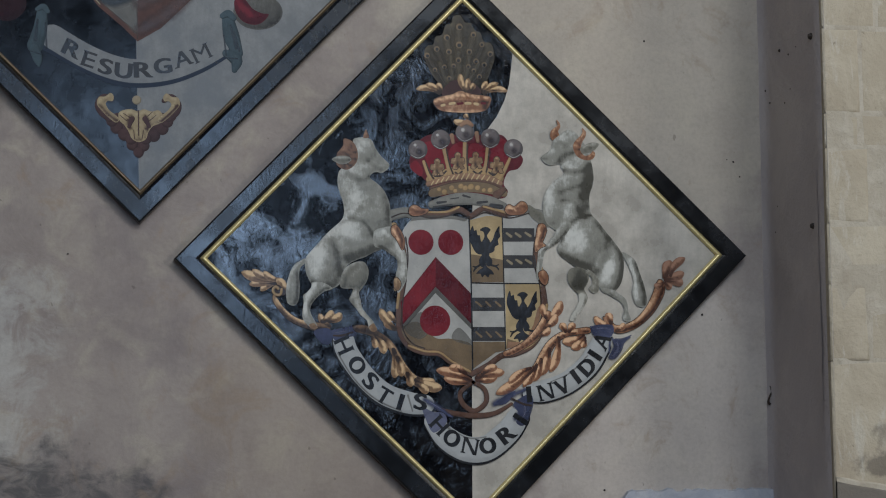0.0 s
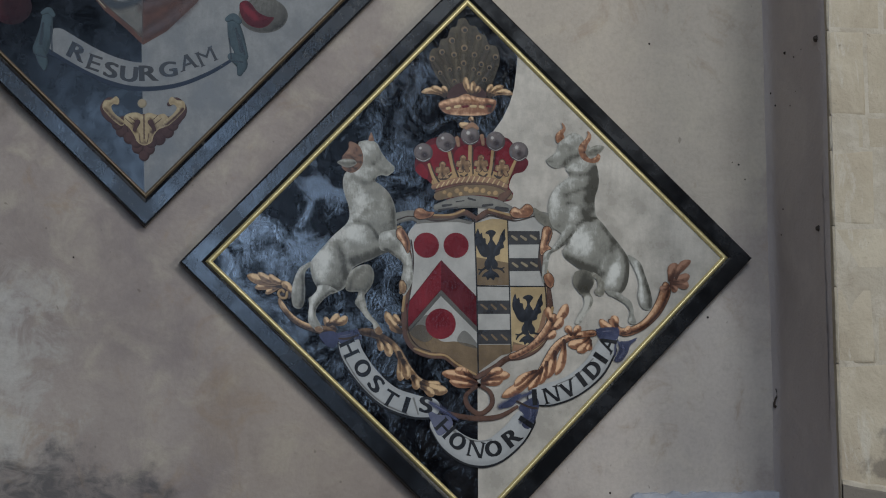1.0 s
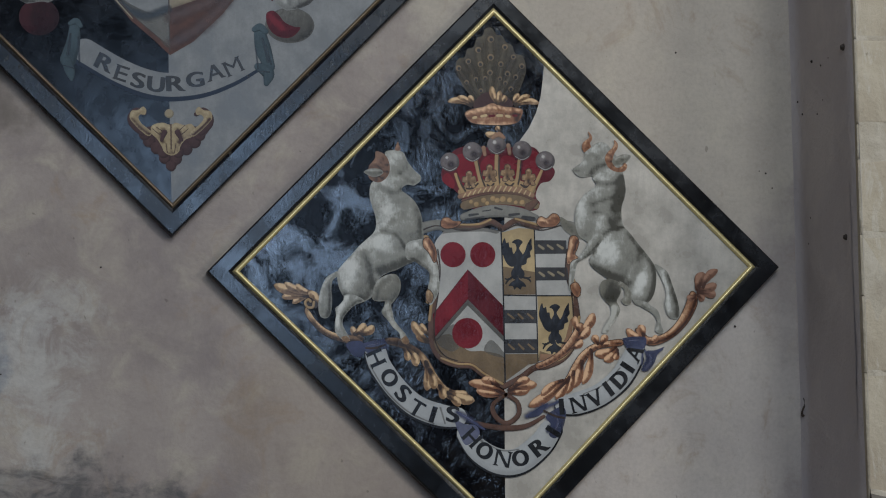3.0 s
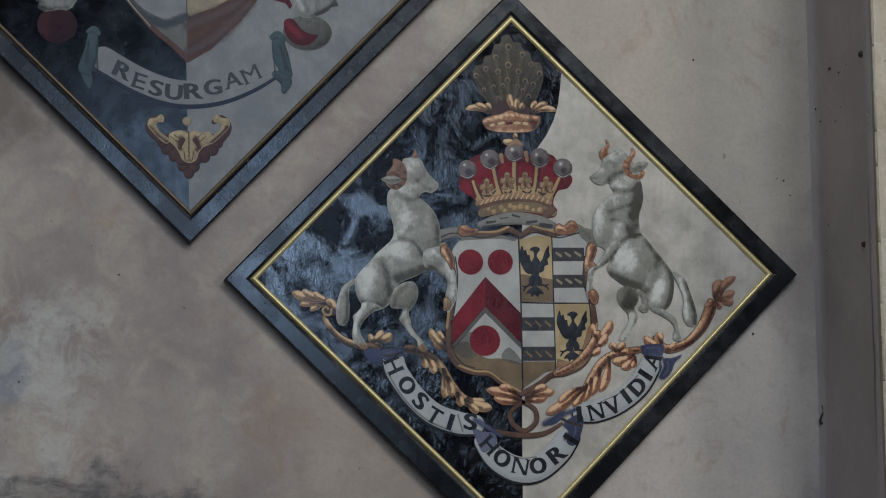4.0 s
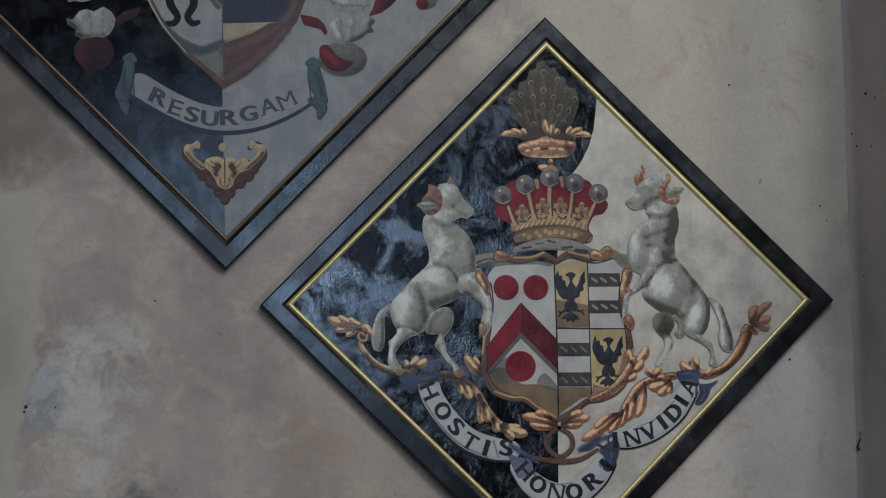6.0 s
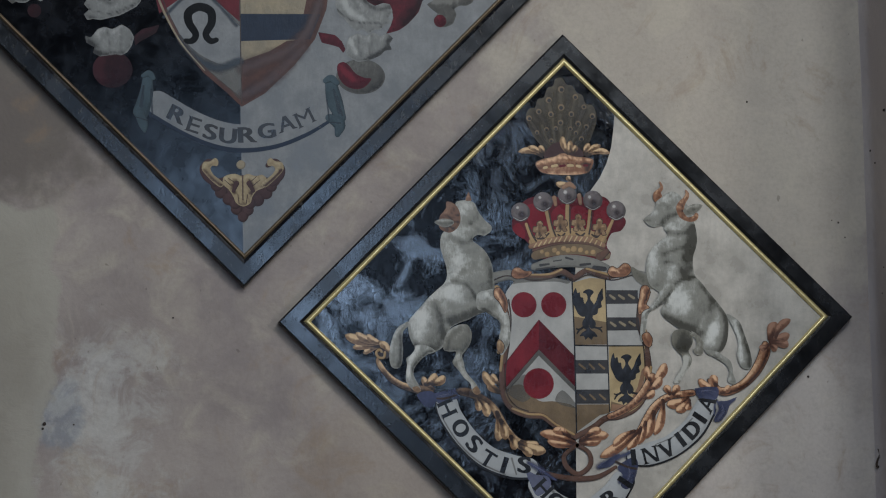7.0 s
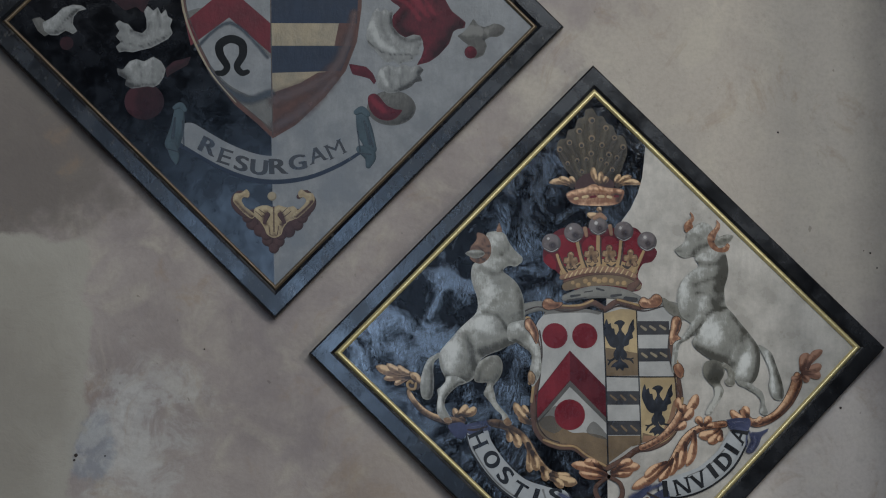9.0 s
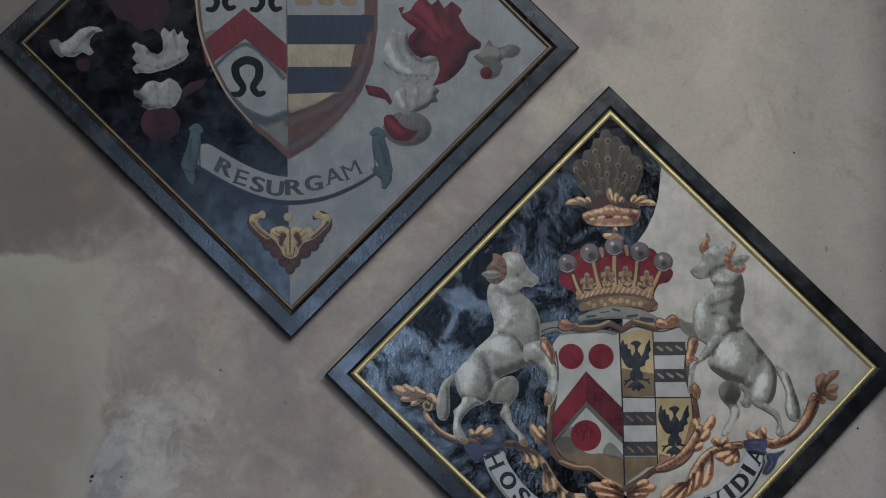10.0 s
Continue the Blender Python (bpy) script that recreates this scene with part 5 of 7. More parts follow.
for row in ((0.505, -0.240, 0.441, -0.205, 0.023, 0.25), (0.502, -0.232, 0.487, -0.191, 0.023, -0.1), (0.517, -0.252, 0.549, -0.228, 0.018, -0.2)):
    p.lobe("scroll_leaf", COPPER_LEAF, *row, parent=scroll)
for row in ((0.688, -0.088, 0.655, -0.100, 0.021, 0.3), (0.692, -0.085, 0.715, -0.108, 0.021, 0.1), (0.692, -0.077, 0.758, -0.090, 0.029, 0.15), (0.692, -0.073, 0.762, -0.053, 0.025, -0.1), (0.692, -0.073, 0.715, -0.010, 0.031, 0.1), (0.712, -0.065, 0.766, -0.000, 0.023, 0.25)):
    p.lobe("scroll_leaf", DULL_COPPER, *row, parent=scroll)
p.strokes("spiral", UMBER, [(-0.642, -0.114, 0.035), (-0.640, -0.116, 0.035)], parent=scroll)
p.strokes("spiral", GOLD, [(-0.627, -0.112, 0.009), (-0.631, -0.129, 0.009), (-0.648, -0.129, 0.009), (-0.656, -0.114, 0.009), (-0.646, -0.103, 0.009), (-0.638, -0.110, 0.009)], parent=scroll)
ring = p.strokes("scroll_ring", BROWN, [(0.021, -0.426, 0.0135), (0.059, -0.451, 0.0154), (0.063, -0.493, 0.0174), (0.024, -0.523, 0.0174), (-0.015, -0.500, 0.0174), (-0.024, -0.460, 0.0154), (0.021, -0.426, 0.0116)], [(-0.100, -0.515, 0.0116), (-0.044, -0.531, 0.0174), (0.023, -0.539, 0.0193), (0.091, -0.532, 0.0174), (0.150, -0.500, 0.0116)], parent=scroll)
# the two supporters, as plain modelled shapes
beast = p.form("supporter", BEAST, [(-0.384, 0.395), (-0.363, 0.405), (-0.338, 0.405), (-0.318, 0.394), (-0.307, 0.369), (-0.288, 0.342), (-0.271, 0.326), (-0.261, 0.315), (-0.263, 0.301), (-0.273, 0.292), (-0.287, 0.284), (-0.304, 0.287), (-0.319, 0.282), (-0.327, 0.268), (-0.308, 0.253), (-0.285, 0.232), (-0.270, 0.207), (-0.260, 0.176), (-0.255, 0.134), (-0.254, 0.091), (-0.260, 0.056), (-0.283, 0.028), (-0.314, 0.014), (-0.347, -0.003), (-0.375, -0.013), (-0.404, -0.030), (-0.420, -0.059), (-0.429, -0.091), (-0.452, -0.108), (-0.487, -0.118), (-0.517, -0.105), (-0.538, -0.074), (-0.547, -0.044), (-0.547, -0.010), (-0.528, 0.017), (-0.505, 0.042), (-0.480, 0.071), (-0.451, 0.098), (-0.426, 0.121), (-0.416, 0.144), (-0.418, 0.179), (-0.429, 0.213), (-0.437, 0.248), (-0.433, 0.286), (-0.415, 0.306), (-0.388, 0.329), (-0.373, 0.356)],
       bumps=[(-0.381, 0.052, 0.101, 0.078, -25, 0.03), (-0.494, -0.036, 0.070, 0.082, 0, 0.036), (-0.345, 0.143, 0.090, 0.082, 0, 0.026), (-0.370, 0.239, 0.074, 0.090, 0, 0.02), (-0.344, 0.357, 0.051, 0.039, 35, 0.016)],
       accents=[(0.018, -0.3, [(-0.457, 0.052), (-0.440, 0.002), (-0.427, -0.059)]), (0.021, -0.3, [(-0.410, -0.005), (-0.346, 0.018), (-0.283, 0.041)]), (0.010, -0.3, [(-0.397, 0.129), (-0.351, 0.118), (-0.321, 0.079), (-0.291, 0.037)]), (0.023, -0.25, [(-0.281, 0.220), (-0.265, 0.153), (-0.261, 0.085)]), (0.014, -0.25, [(-0.323, 0.272), (-0.358, 0.260), (-0.400, 0.279)]), (0.010, -0.22, [(-0.428, 0.113), (-0.390, 0.129), (-0.355, 0.168)]), (0.035, 0.22, [(-0.498, 0.006), (-0.509, -0.055)]), (0.039, 0.18, [(-0.409, 0.098), (-0.367, 0.075)]), (0.031, 0.12, [(-0.374, 0.219), (-0.382, 0.152)]), (0.010, -0.2, [(-0.334, 0.326), (-0.312, 0.307), (-0.288, 0.299)]), (0.016, -0.2, [(-0.525, -0.090), (-0.481, -0.101), (-0.441, -0.088)])], label="pale grey rearing supporter on the dark half")
p.form("supporter_leg", BEAST_SHADED, [(-0.430, -0.101), (-0.424, -0.063), (-0.406, -0.034), (-0.375, -0.019), (-0.349, -0.019), (-0.335, -0.040), (-0.334, -0.064), (-0.342, -0.089), (-0.359, -0.112), (-0.367, -0.124), (-0.361, -0.148), (-0.356, -0.173), (-0.338, -0.198), (-0.318, -0.221), (-0.308, -0.248), (-0.324, -0.253), (-0.335, -0.240), (-0.340, -0.217), (-0.361, -0.198), (-0.376, -0.177), (-0.399, -0.148), (-0.392, -0.128), (-0.388, -0.110), (-0.410, -0.110)],
       bumps=[(-0.376, -0.063, 0.051, 0.047, 0, 0.02)],
       accents=[(0.012, -0.3, [(-0.418, -0.097), (-0.404, -0.059), (-0.372, -0.032)]), (0.014, 0.25, [(-0.376, -0.126), (-0.367, -0.173), (-0.331, -0.227)])], parent=beast)
p.form("tail", BEAST, [(-0.549, -0.008), (-0.566, -0.017), (-0.585, -0.030), (-0.600, -0.059), (-0.610, -0.097), (-0.612, -0.135), (-0.605, -0.160), (-0.586, -0.167), (-0.572, -0.154), (-0.567, -0.126), (-0.566, -0.097), (-0.568, -0.069), (-0.564, -0.040), (-0.547, -0.023)],
       bumps=[(-0.589, -0.107, 0.023, 0.070, 0, 0.012)],
       accents=[(0.010, -0.25, [(-0.576, -0.154), (-0.570, -0.097), (-0.572, -0.059)]), (0.008, -0.15, [(-0.595, -0.145), (-0.597, -0.088), (-0.580, -0.050)])], parent=beast)
p.form("supporter_leg", BEAST, [(-0.523, -0.088), (-0.490, -0.088), (-0.458, -0.107), (-0.481, -0.118), (-0.506, -0.137), (-0.527, -0.164), (-0.531, -0.186), (-0.521, -0.209), (-0.508, -0.232), (-0.510, -0.243), (-0.529, -0.240), (-0.544, -0.228), (-0.556, -0.211), (-0.557, -0.184), (-0.553, -0.156), (-0.555, -0.133), (-0.542, -0.122), (-0.528, -0.105)],
       accents=[(0.012, -0.3, [(-0.472, -0.108), (-0.510, -0.135), (-0.531, -0.169)]), (0.012, 0.2, [(-0.517, -0.097), (-0.542, -0.135), (-0.548, -0.192)])], parent=beast)
p.form("supporter_leg", BEAST, [(-0.313, 0.085), (-0.278, 0.099), (-0.254, 0.099), (-0.236, 0.068), (-0.217, 0.034), (-0.206, 0.007), (-0.203, -0.028), (-0.201, -0.062), (-0.211, -0.093), (-0.230, -0.122), (-0.238, -0.116), (-0.236, -0.084), (-0.241, -0.062), (-0.235, -0.036), (-0.239, -0.009), (-0.260, 0.008), (-0.287, 0.026), (-0.314, 0.037)],
       bumps=[(-0.279, 0.066, 0.039, 0.043, 0, 0.014)],
       accents=[(0.012, -0.35, [(-0.291, 0.030), (-0.254, 0.007), (-0.235, -0.020)]), (0.012, 0.2, [(-0.279, 0.085), (-0.237, 0.041), (-0.214, -0.005), (-0.218, -0.068)])], parent=beast)
p.form("horn", HORN, [(-0.415, 0.400), (-0.396, 0.397), (-0.380, 0.385), (-0.371, 0.368), (-0.367, 0.345), (-0.371, 0.322), (-0.385, 0.304), (-0.404, 0.294), (-0.423, 0.298), (-0.438, 0.309), (-0.442, 0.329), (-0.438, 0.350), (-0.427, 0.364), (-0.417, 0.379)],
       accents=[(0.006, -0.35, [(-0.388, 0.379), (-0.396, 0.360)]), (0.006, -0.35, [(-0.371, 0.356), (-0.392, 0.348)]), (0.006, -0.35, [(-0.371, 0.329), (-0.392, 0.333)]), (0.006, -0.35, [(-0.388, 0.304), (-0.404, 0.317)]), (0.006, -0.35, [(-0.415, 0.298), (-0.415, 0.314)]), (0.008, -0.4, [(-0.438, 0.344), (-0.415, 0.352), (-0.396, 0.337), (-0.408, 0.317), (-0.431, 0.317)])], parent=beast)
p.form("ear", BEAST_SHADED, [(-0.456, 0.330), (-0.438, 0.340), (-0.415, 0.342), (-0.396, 0.337), (-0.390, 0.327), (-0.402, 0.317), (-0.423, 0.312), (-0.442, 0.319)],
       accents=[(0.006, -0.3, [(-0.438, 0.327), (-0.415, 0.329), (-0.396, 0.327)])], parent=beast)
p.form("horn", HORN, [(-0.349, 0.405), (-0.345, 0.422), (-0.339, 0.434), (-0.334, 0.421), (-0.330, 0.405)], parent=beast)
p.form("hoof", GILT_LEAF, [(-0.535, -0.230), (-0.518, -0.226), (-0.506, -0.240), (-0.518, -0.245), (-0.531, -0.241)], parent=beast)
p.form("hoof", GILT_LEAF, [(-0.333, -0.238), (-0.318, -0.227), (-0.306, -0.246), (-0.316, -0.255), (-0.327, -0.251)], parent=beast)
p.form("supporter_leg", BEAST_SHADED, [(0.217, 0.179), (0.244, 0.165), (0.273, 0.146), (0.302, 0.117), (0.279, 0.103), (0.247, 0.121), (0.224, 0.144)],
       accents=[(0.019, -0.2, [(0.228, 0.160), (0.277, 0.125)])])
beast = p.form("supporter", BEAST, [(0.339, 0.430), (0.363, 0.440), (0.387, 0.431), (0.402, 0.411), (0.420, 0.388), (0.433, 0.353), (0.444, 0.314), (0.448, 0.274), (0.443, 0.245), (0.433, 0.216), (0.432, 0.180), (0.438, 0.149), (0.457, 0.128), (0.484, 0.093), (0.511, 0.060), (0.536, 0.026), (0.548, 0.001), (0.549, -0.034), (0.544, -0.071), (0.532, -0.100), (0.510, -0.122), (0.488, -0.126), (0.470, -0.116), (0.457, -0.092), (0.449, -0.067), (0.426, -0.048), (0.383, -0.034), (0.348, -0.011), (0.324, 0.010), (0.317, 0.034), (0.331, 0.059), (0.316, 0.088), (0.283, 0.113), (0.271, 0.146), (0.268, 0.179), (0.276, 0.214), (0.293, 0.244), (0.317, 0.269), (0.345, 0.289), (0.335, 0.309), (0.330, 0.322), (0.300, 0.316), (0.278, 0.324), (0.265, 0.341), (0.269, 0.349), (0.301, 0.375), (0.311, 0.406)],
       bumps=[(0.404, 0.045, 0.090, 0.086, -35, 0.034), (0.501, -0.050, 0.058, 0.082, 0, 0.032), (0.298, 0.195, 0.051, 0.090, 0, 0.022), (0.388, 0.278, 0.066, 0.082, 0, 0.022), (0.366, 0.141, 0.058, 0.058, 0, 0.014), (0.334, 0.375, 0.066, 0.047, 0, 0.016)],
       accents=[(0.033, -0.42, [(0.432, 0.304), (0.421, 0.225), (0.402, 0.157)]), (0.010, -0.5, [(0.437, 0.145), (0.386, 0.131), (0.350, 0.102), (0.331, 0.055)]), (0.014, -0.35, [(0.345, 0.297), (0.398, 0.296), (0.443, 0.318)]), (0.010, -0.25, [(0.328, 0.222), (0.372, 0.240), (0.420, 0.254)]), (0.025, -0.38, [(0.328, 0.008), (0.393, -0.026), (0.446, -0.050)]), (0.018, -0.32, [(0.494, 0.063), (0.490, 0.011), (0.462, -0.042)]), (0.016, -0.35, [(0.457, 0.122), (0.530, 0.024), (0.545, -0.038), (0.530, -0.100)]), (0.051, 0.25, [(0.377, 0.069), (0.396, 0.036)]), (0.031, 0.22, [(0.498, -0.034), (0.489, -0.077)]), (0.027, 0.15, [(0.292, 0.214), (0.295, 0.160)]), (0.010, -0.25, [(0.337, 0.195), (0.375, 0.192), (0.394, 0.160)]), (0.014, -0.25, [(0.326, 0.324), (0.346, 0.348), (0.374, 0.360)]), (0.012, -0.2, [(0.315, 0.379), (0.331, 0.395), (0.354, 0.387)]), (0.010, -0.3, [(0.267, 0.343), (0.282, 0.340)])], label="pale grey rearing supporter on the light half")
p.form("supporter_leg", BEAST_SHADED, [(0.359, -0.042), (0.383, -0.034), (0.412, -0.042), (0.426, -0.067), (0.419, -0.092), (0.409, -0.110), (0.420, -0.135), (0.416, -0.154), (0.400, -0.180), (0.386, -0.197), (0.376, -0.216), (0.356, -0.218), (0.364, -0.197), (0.380, -0.170), (0.389, -0.151), (0.385, -0.126), (0.370, -0.110), (0.354, -0.087), (0.351, -0.062)],
       bumps=[(0.386, -0.069, 0.039, 0.043, 0, 0.012)],
       accents=[(0.043, -0.45, [(0.386, -0.054), (0.390, -0.092)]), (0.016, 0.4, [(0.401, -0.131), (0.392, -0.174), (0.364, -0.212)])], parent=beast)
p.form("supporter_leg", BEAST_SHADED, [(0.422, -0.042), (0.442, -0.054), (0.457, -0.073), (0.461, -0.100), (0.456, -0.120), (0.436, -0.122), (0.425, -0.106), (0.437, -0.092), (0.434, -0.069), (0.418, -0.054)], parent=beast)
p.form("supporter_leg", BEAST, [(0.470, -0.106), (0.510, -0.112), (0.530, -0.126), (0.551, -0.141), (0.560, -0.164), (0.562, -0.188), (0.571, -0.217), (0.553, -0.221), (0.542, -0.209), (0.548, -0.178), (0.535, -0.155), (0.515, -0.141), (0.490, -0.126)],
       accents=[(0.010, -0.25, [(0.492, -0.124), (0.535, -0.155), (0.546, -0.193)])], parent=beast)
p.form("supporter_leg", BEAST, [(0.346, 0.127), (0.366, 0.114), (0.355, 0.088), (0.331, 0.059), (0.305, 0.039), (0.281, 0.026), (0.271, 0.010), (0.265, -0.019), (0.260, -0.048), (0.254, -0.077), (0.244, -0.071), (0.243, -0.038), (0.247, -0.009), (0.250, 0.016), (0.256, 0.029), (0.282, 0.047), (0.306, 0.078), (0.320, 0.107)],
       accents=[(0.010, -0.3, [(0.355, 0.094), (0.321, 0.051), (0.277, 0.024)])], parent=beast)
p.form("tail", BEAST, [(0.544, 0.017), (0.572, 0.005), (0.591, -0.014), (0.606, -0.057), (0.620, -0.100), (0.628, -0.145), (0.622, -0.168), (0.608, -0.172), (0.590, -0.164), (0.579, -0.139), (0.577, -0.116), (0.582, -0.086), (0.575, -0.053), (0.561, -0.022)],
       accents=[(0.018, -0.35, [(0.593, -0.022), (0.616, -0.096), (0.622, -0.155)]), (0.010, 0.25, [(0.570, -0.010), (0.586, -0.067), (0.591, -0.145)])], parent=beast)
p.form("horn", COPPER_LEAF, [(0.320, 0.475), (0.330, 0.466), (0.334, 0.450), (0.326, 0.436), (0.329, 0.422), (0.317, 0.412), (0.305, 0.404), (0.298, 0.418), (0.300, 0.434), (0.312, 0.446), (0.324, 0.456)], parent=beast)
p.form("horn", COPPER_LEAF, [(0.411, 0.447), (0.423, 0.435), (0.422, 0.418), (0.412, 0.402), (0.406, 0.386), (0.406, 0.366), (0.417, 0.351), (0.435, 0.355), (0.446, 0.367), (0.455, 0.359), (0.449, 0.343), (0.431, 0.335), (0.407, 0.339), (0.390, 0.350), (0.380, 0.368), (0.378, 0.388), (0.388, 0.405), (0.403, 0.419), (0.411, 0.433)],
       accents=[(0.006, -0.3, [(0.386, 0.399), (0.402, 0.388)]), (0.006, -0.3, [(0.382, 0.376), (0.402, 0.372)]), (0.006, -0.3, [(0.394, 0.348), (0.410, 0.360)]), (0.006, -0.3, [(0.425, 0.337), (0.425, 0.353)])], parent=beast)
p.form("ear", BEAST_SHADED, [(0.402, 0.376), (0.422, 0.390), (0.446, 0.398), (0.470, 0.392), (0.454, 0.373), (0.430, 0.361), (0.410, 0.358)],
       accents=[(0.006, -0.3, [(0.414, 0.372), (0.442, 0.382)])], parent=beast)
# curled leaves on the cartouche
p.form("cartouche_leaf", COPPER_LEAF, [(-0.255, 0.099), (-0.240, 0.107), (-0.225, 0.091), (-0.213, 0.066), (-0.210, 0.041), (-0.218, 0.022), (-0.229, 0.041), (-0.240, 0.060), (-0.254, 0.076)],
       accents=[(0.006, -0.4, [(-0.236, 0.095), (-0.221, 0.060), (-0.218, 0.030)]), (0.006, 0.3, [(-0.248, 0.091), (-0.233, 0.060)])], parent=mantle, rim=UMBER)
p.form("cartouche_leaf", COPPER_LEAF, [(0.251, 0.109), (0.271, 0.113), (0.280, 0.094), (0.274, 0.070), (0.266, 0.051), (0.276, 0.039), (0.258, 0.031), (0.242, 0.016), (0.238, 0.039), (0.243, 0.070)],
       accents=[(0.008, -0.35, [(0.274, 0.098), (0.262, 0.055)]), (0.006, 0.2, [(0.255, 0.097), (0.246, 0.047)])], parent=mantle, rim=UMBER)
p.form("cartouche_leaf", COPPER_LEAF, [(-0.195, 0.155), (-0.187, 0.172), (-0.168, 0.174), (-0.150, 0.163), (-0.127, 0.161), (-0.139, 0.146), (-0.170, 0.138), (-0.189, 0.142)],
       accents=[(0.006, -0.35, [(-0.185, 0.161), (-0.166, 0.153), (-0.139, 0.153)])], parent=mantle, rim=UMBER)
p.form("cartouche_leaf", COPPER_LEAF, [(0.136, 0.163), (0.150, 0.180), (0.170, 0.173), (0.191, 0.190), (0.209, 0.185), (0.215, 0.165), (0.199, 0.148), (0.169, 0.144), (0.146, 0.147)],
       accents=[(0.006, -0.35, [(0.154, 0.159), (0.181, 0.167), (0.201, 0.175)]), (0.006, 0.3, [(0.146, 0.171), (0.173, 0.163)])], parent=mantle, rim=UMBER)
p.form("cartouche_leaf", GILT_LEAF, [(-0.247, -0.078), (-0.236, -0.072), (-0.224, -0.091), (-0.232, -0.114), (-0.246, -0.106)], parent=mantle, rim=UMBER)
p.form("cartouche_leaf", COPPER_LEAF, [(0.250, -0.056), (0.270, -0.046), (0.284, -0.069), (0.275, -0.095), (0.258, -0.085)],
       accents=[(0.006, -0.3, [(0.256, -0.062), (0.272, -0.085)])], parent=mantle, rim=UMBER)
# motto ribbon
p.strokes("ribbon_edge", INK, [(-0.423, -0.275, 0.0772), (-0.408, -0.331, 0.0772), (-0.353, -0.409, 0.0791), (-0.285, -0.468, 0.0791), (-0.205, -0.499, 0.0791), (-0.140, -0.505, 0.0695)], [(-0.116, -0.560, 0.0695), (-0.074, -0.618, 0.0811), (-0.005, -0.656, 0.0888), (0.065, -0.653, 0.0888), (0.137, -0.600, 0.0849), (0.176, -0.547, 0.0772)], [(0.215, -0.468, 0.0598), (0.269, -0.460, 0.0772), (0.346, -0.432, 0.0772), (0.420, -0.375, 0.0772), (0.464, -0.305, 0.0733)])
ribbon = p.strokes("motto_ribbon", RIBBON, [(-0.419, -0.286, 0.0733), (-0.404, -0.328, 0.0733), (-0.350, -0.404, 0.0733), (-0.283, -0.463, 0.0733), (-0.203, -0.493, 0.0733), (-0.146, -0.500, 0.0656)], [(-0.116, -0.557, 0.0656), (-0.074, -0.612, 0.0772), (-0.005, -0.650, 0.0849), (0.065, -0.647, 0.0849), (0.135, -0.595, 0.0811), (0.171, -0.547, 0.0733)], [(0.218, -0.464, 0.0579), (0.267, -0.456, 0.0733), (0.344, -0.428, 0.0733), (0.416, -0.371, 0.0733), (0.460, -0.303, 0.0695), (0.473, -0.276, 0.0656)], label="white motto ribbon with black capitals")
p.strokes("ribbon_grey", BEAST_MID, [(-0.439, -0.326, 0.0077), (-0.386, -0.411, 0.0097), (-0.314, -0.480, 0.0097), (-0.226, -0.522, 0.0077)], [(-0.203, -0.469, 0.0116), (-0.188, -0.522, 0.0077)], [(-0.054, -0.587, 0.0077), (0.003, -0.614, 0.0077), (0.061, -0.611, 0.0077)], [(0.287, -0.426, 0.0058), (0.356, -0.395, 0.0077), (0.416, -0.338, 0.0077)], [(-0.108, -0.536, 0.0193), (-0.062, -0.584, 0.0154)], parent=ribbon)
p.blob("ribbon_fold", BLUE, [(-0.469, -0.252), (-0.392, -0.233), (-0.375, -0.267), (-0.450, -0.284)], [(0.426, -0.236), (0.505, -0.232), (0.496, -0.284), (0.441, -0.274)], sharp=True, parent=ribbon)
p.strokes("ribbon_fold", BLUE, [(-0.146, -0.484, 0.0270), (-0.102, -0.511, 0.0328), (-0.054, -0.542, 0.0135)], [(0.094, -0.499, 0.0324), (0.150, -0.471, 0.0432), (0.199, -0.452, 0.0162)], [(0.163, -0.551, 0.0270), (0.190, -0.521, 0.0463), (0.210, -0.490, 0.0270)], [(0.496, -0.280, 0.0135), (0.492, -0.328, 0.0108)], [(0.564, -0.275, 0.0135), (0.536, -0.292, 0.0270), (0.511, -0.323, 0.0405)], [(0.504, -0.280, 0.0162), (0.516, -0.307, 0.0108)], parent=ribbon, label="slate-blue ribbon folds")
p.strokes("ribbon_fold_light", PALE_BLUE, [(0.516, -0.282, 0.0116), (0.520, -0.311, 0.0232), (0.503, -0.338, 0.0232)], [(0.454, -0.245, 0.0077), (0.481, -0.241, 0.0097)], [(-0.450, -0.259, 0.0077), (-0.412, -0.252, 0.0097)], [(-0.130, -0.492, 0.0097), (-0.092, -0.515, 0.0116)], [(0.163, -0.513, 0.0135), (0.195, -0.494, 0.0135)], [(0.109, -0.494, 0.0097), (0.144, -0.479, 0.0097)], parent=ribbon)
p.blob("ribbon_fold", DEEP_BLUE, [(0.156, -0.502), (0.183, -0.479), (0.215, -0.468), (0.226, -0.494), (0.214, -0.540), (0.190, -0.574), (0.166, -0.563), (0.175, -0.532)], [(0.508, -0.282), (0.540, -0.278), (0.572, -0.267), (0.548, -0.292), (0.535, -0.323), (0.511, -0.350), (0.489, -0.344), (0.508, -0.311)], [(0.434, -0.236), (0.505, -0.234), (0.501, -0.272), (0.469, -0.261), (0.437, -0.265)], [(0.094, -0.501), (0.125, -0.475), (0.164, -0.456), (0.152, -0.479), (0.128, -0.501)], parent=ribbon)
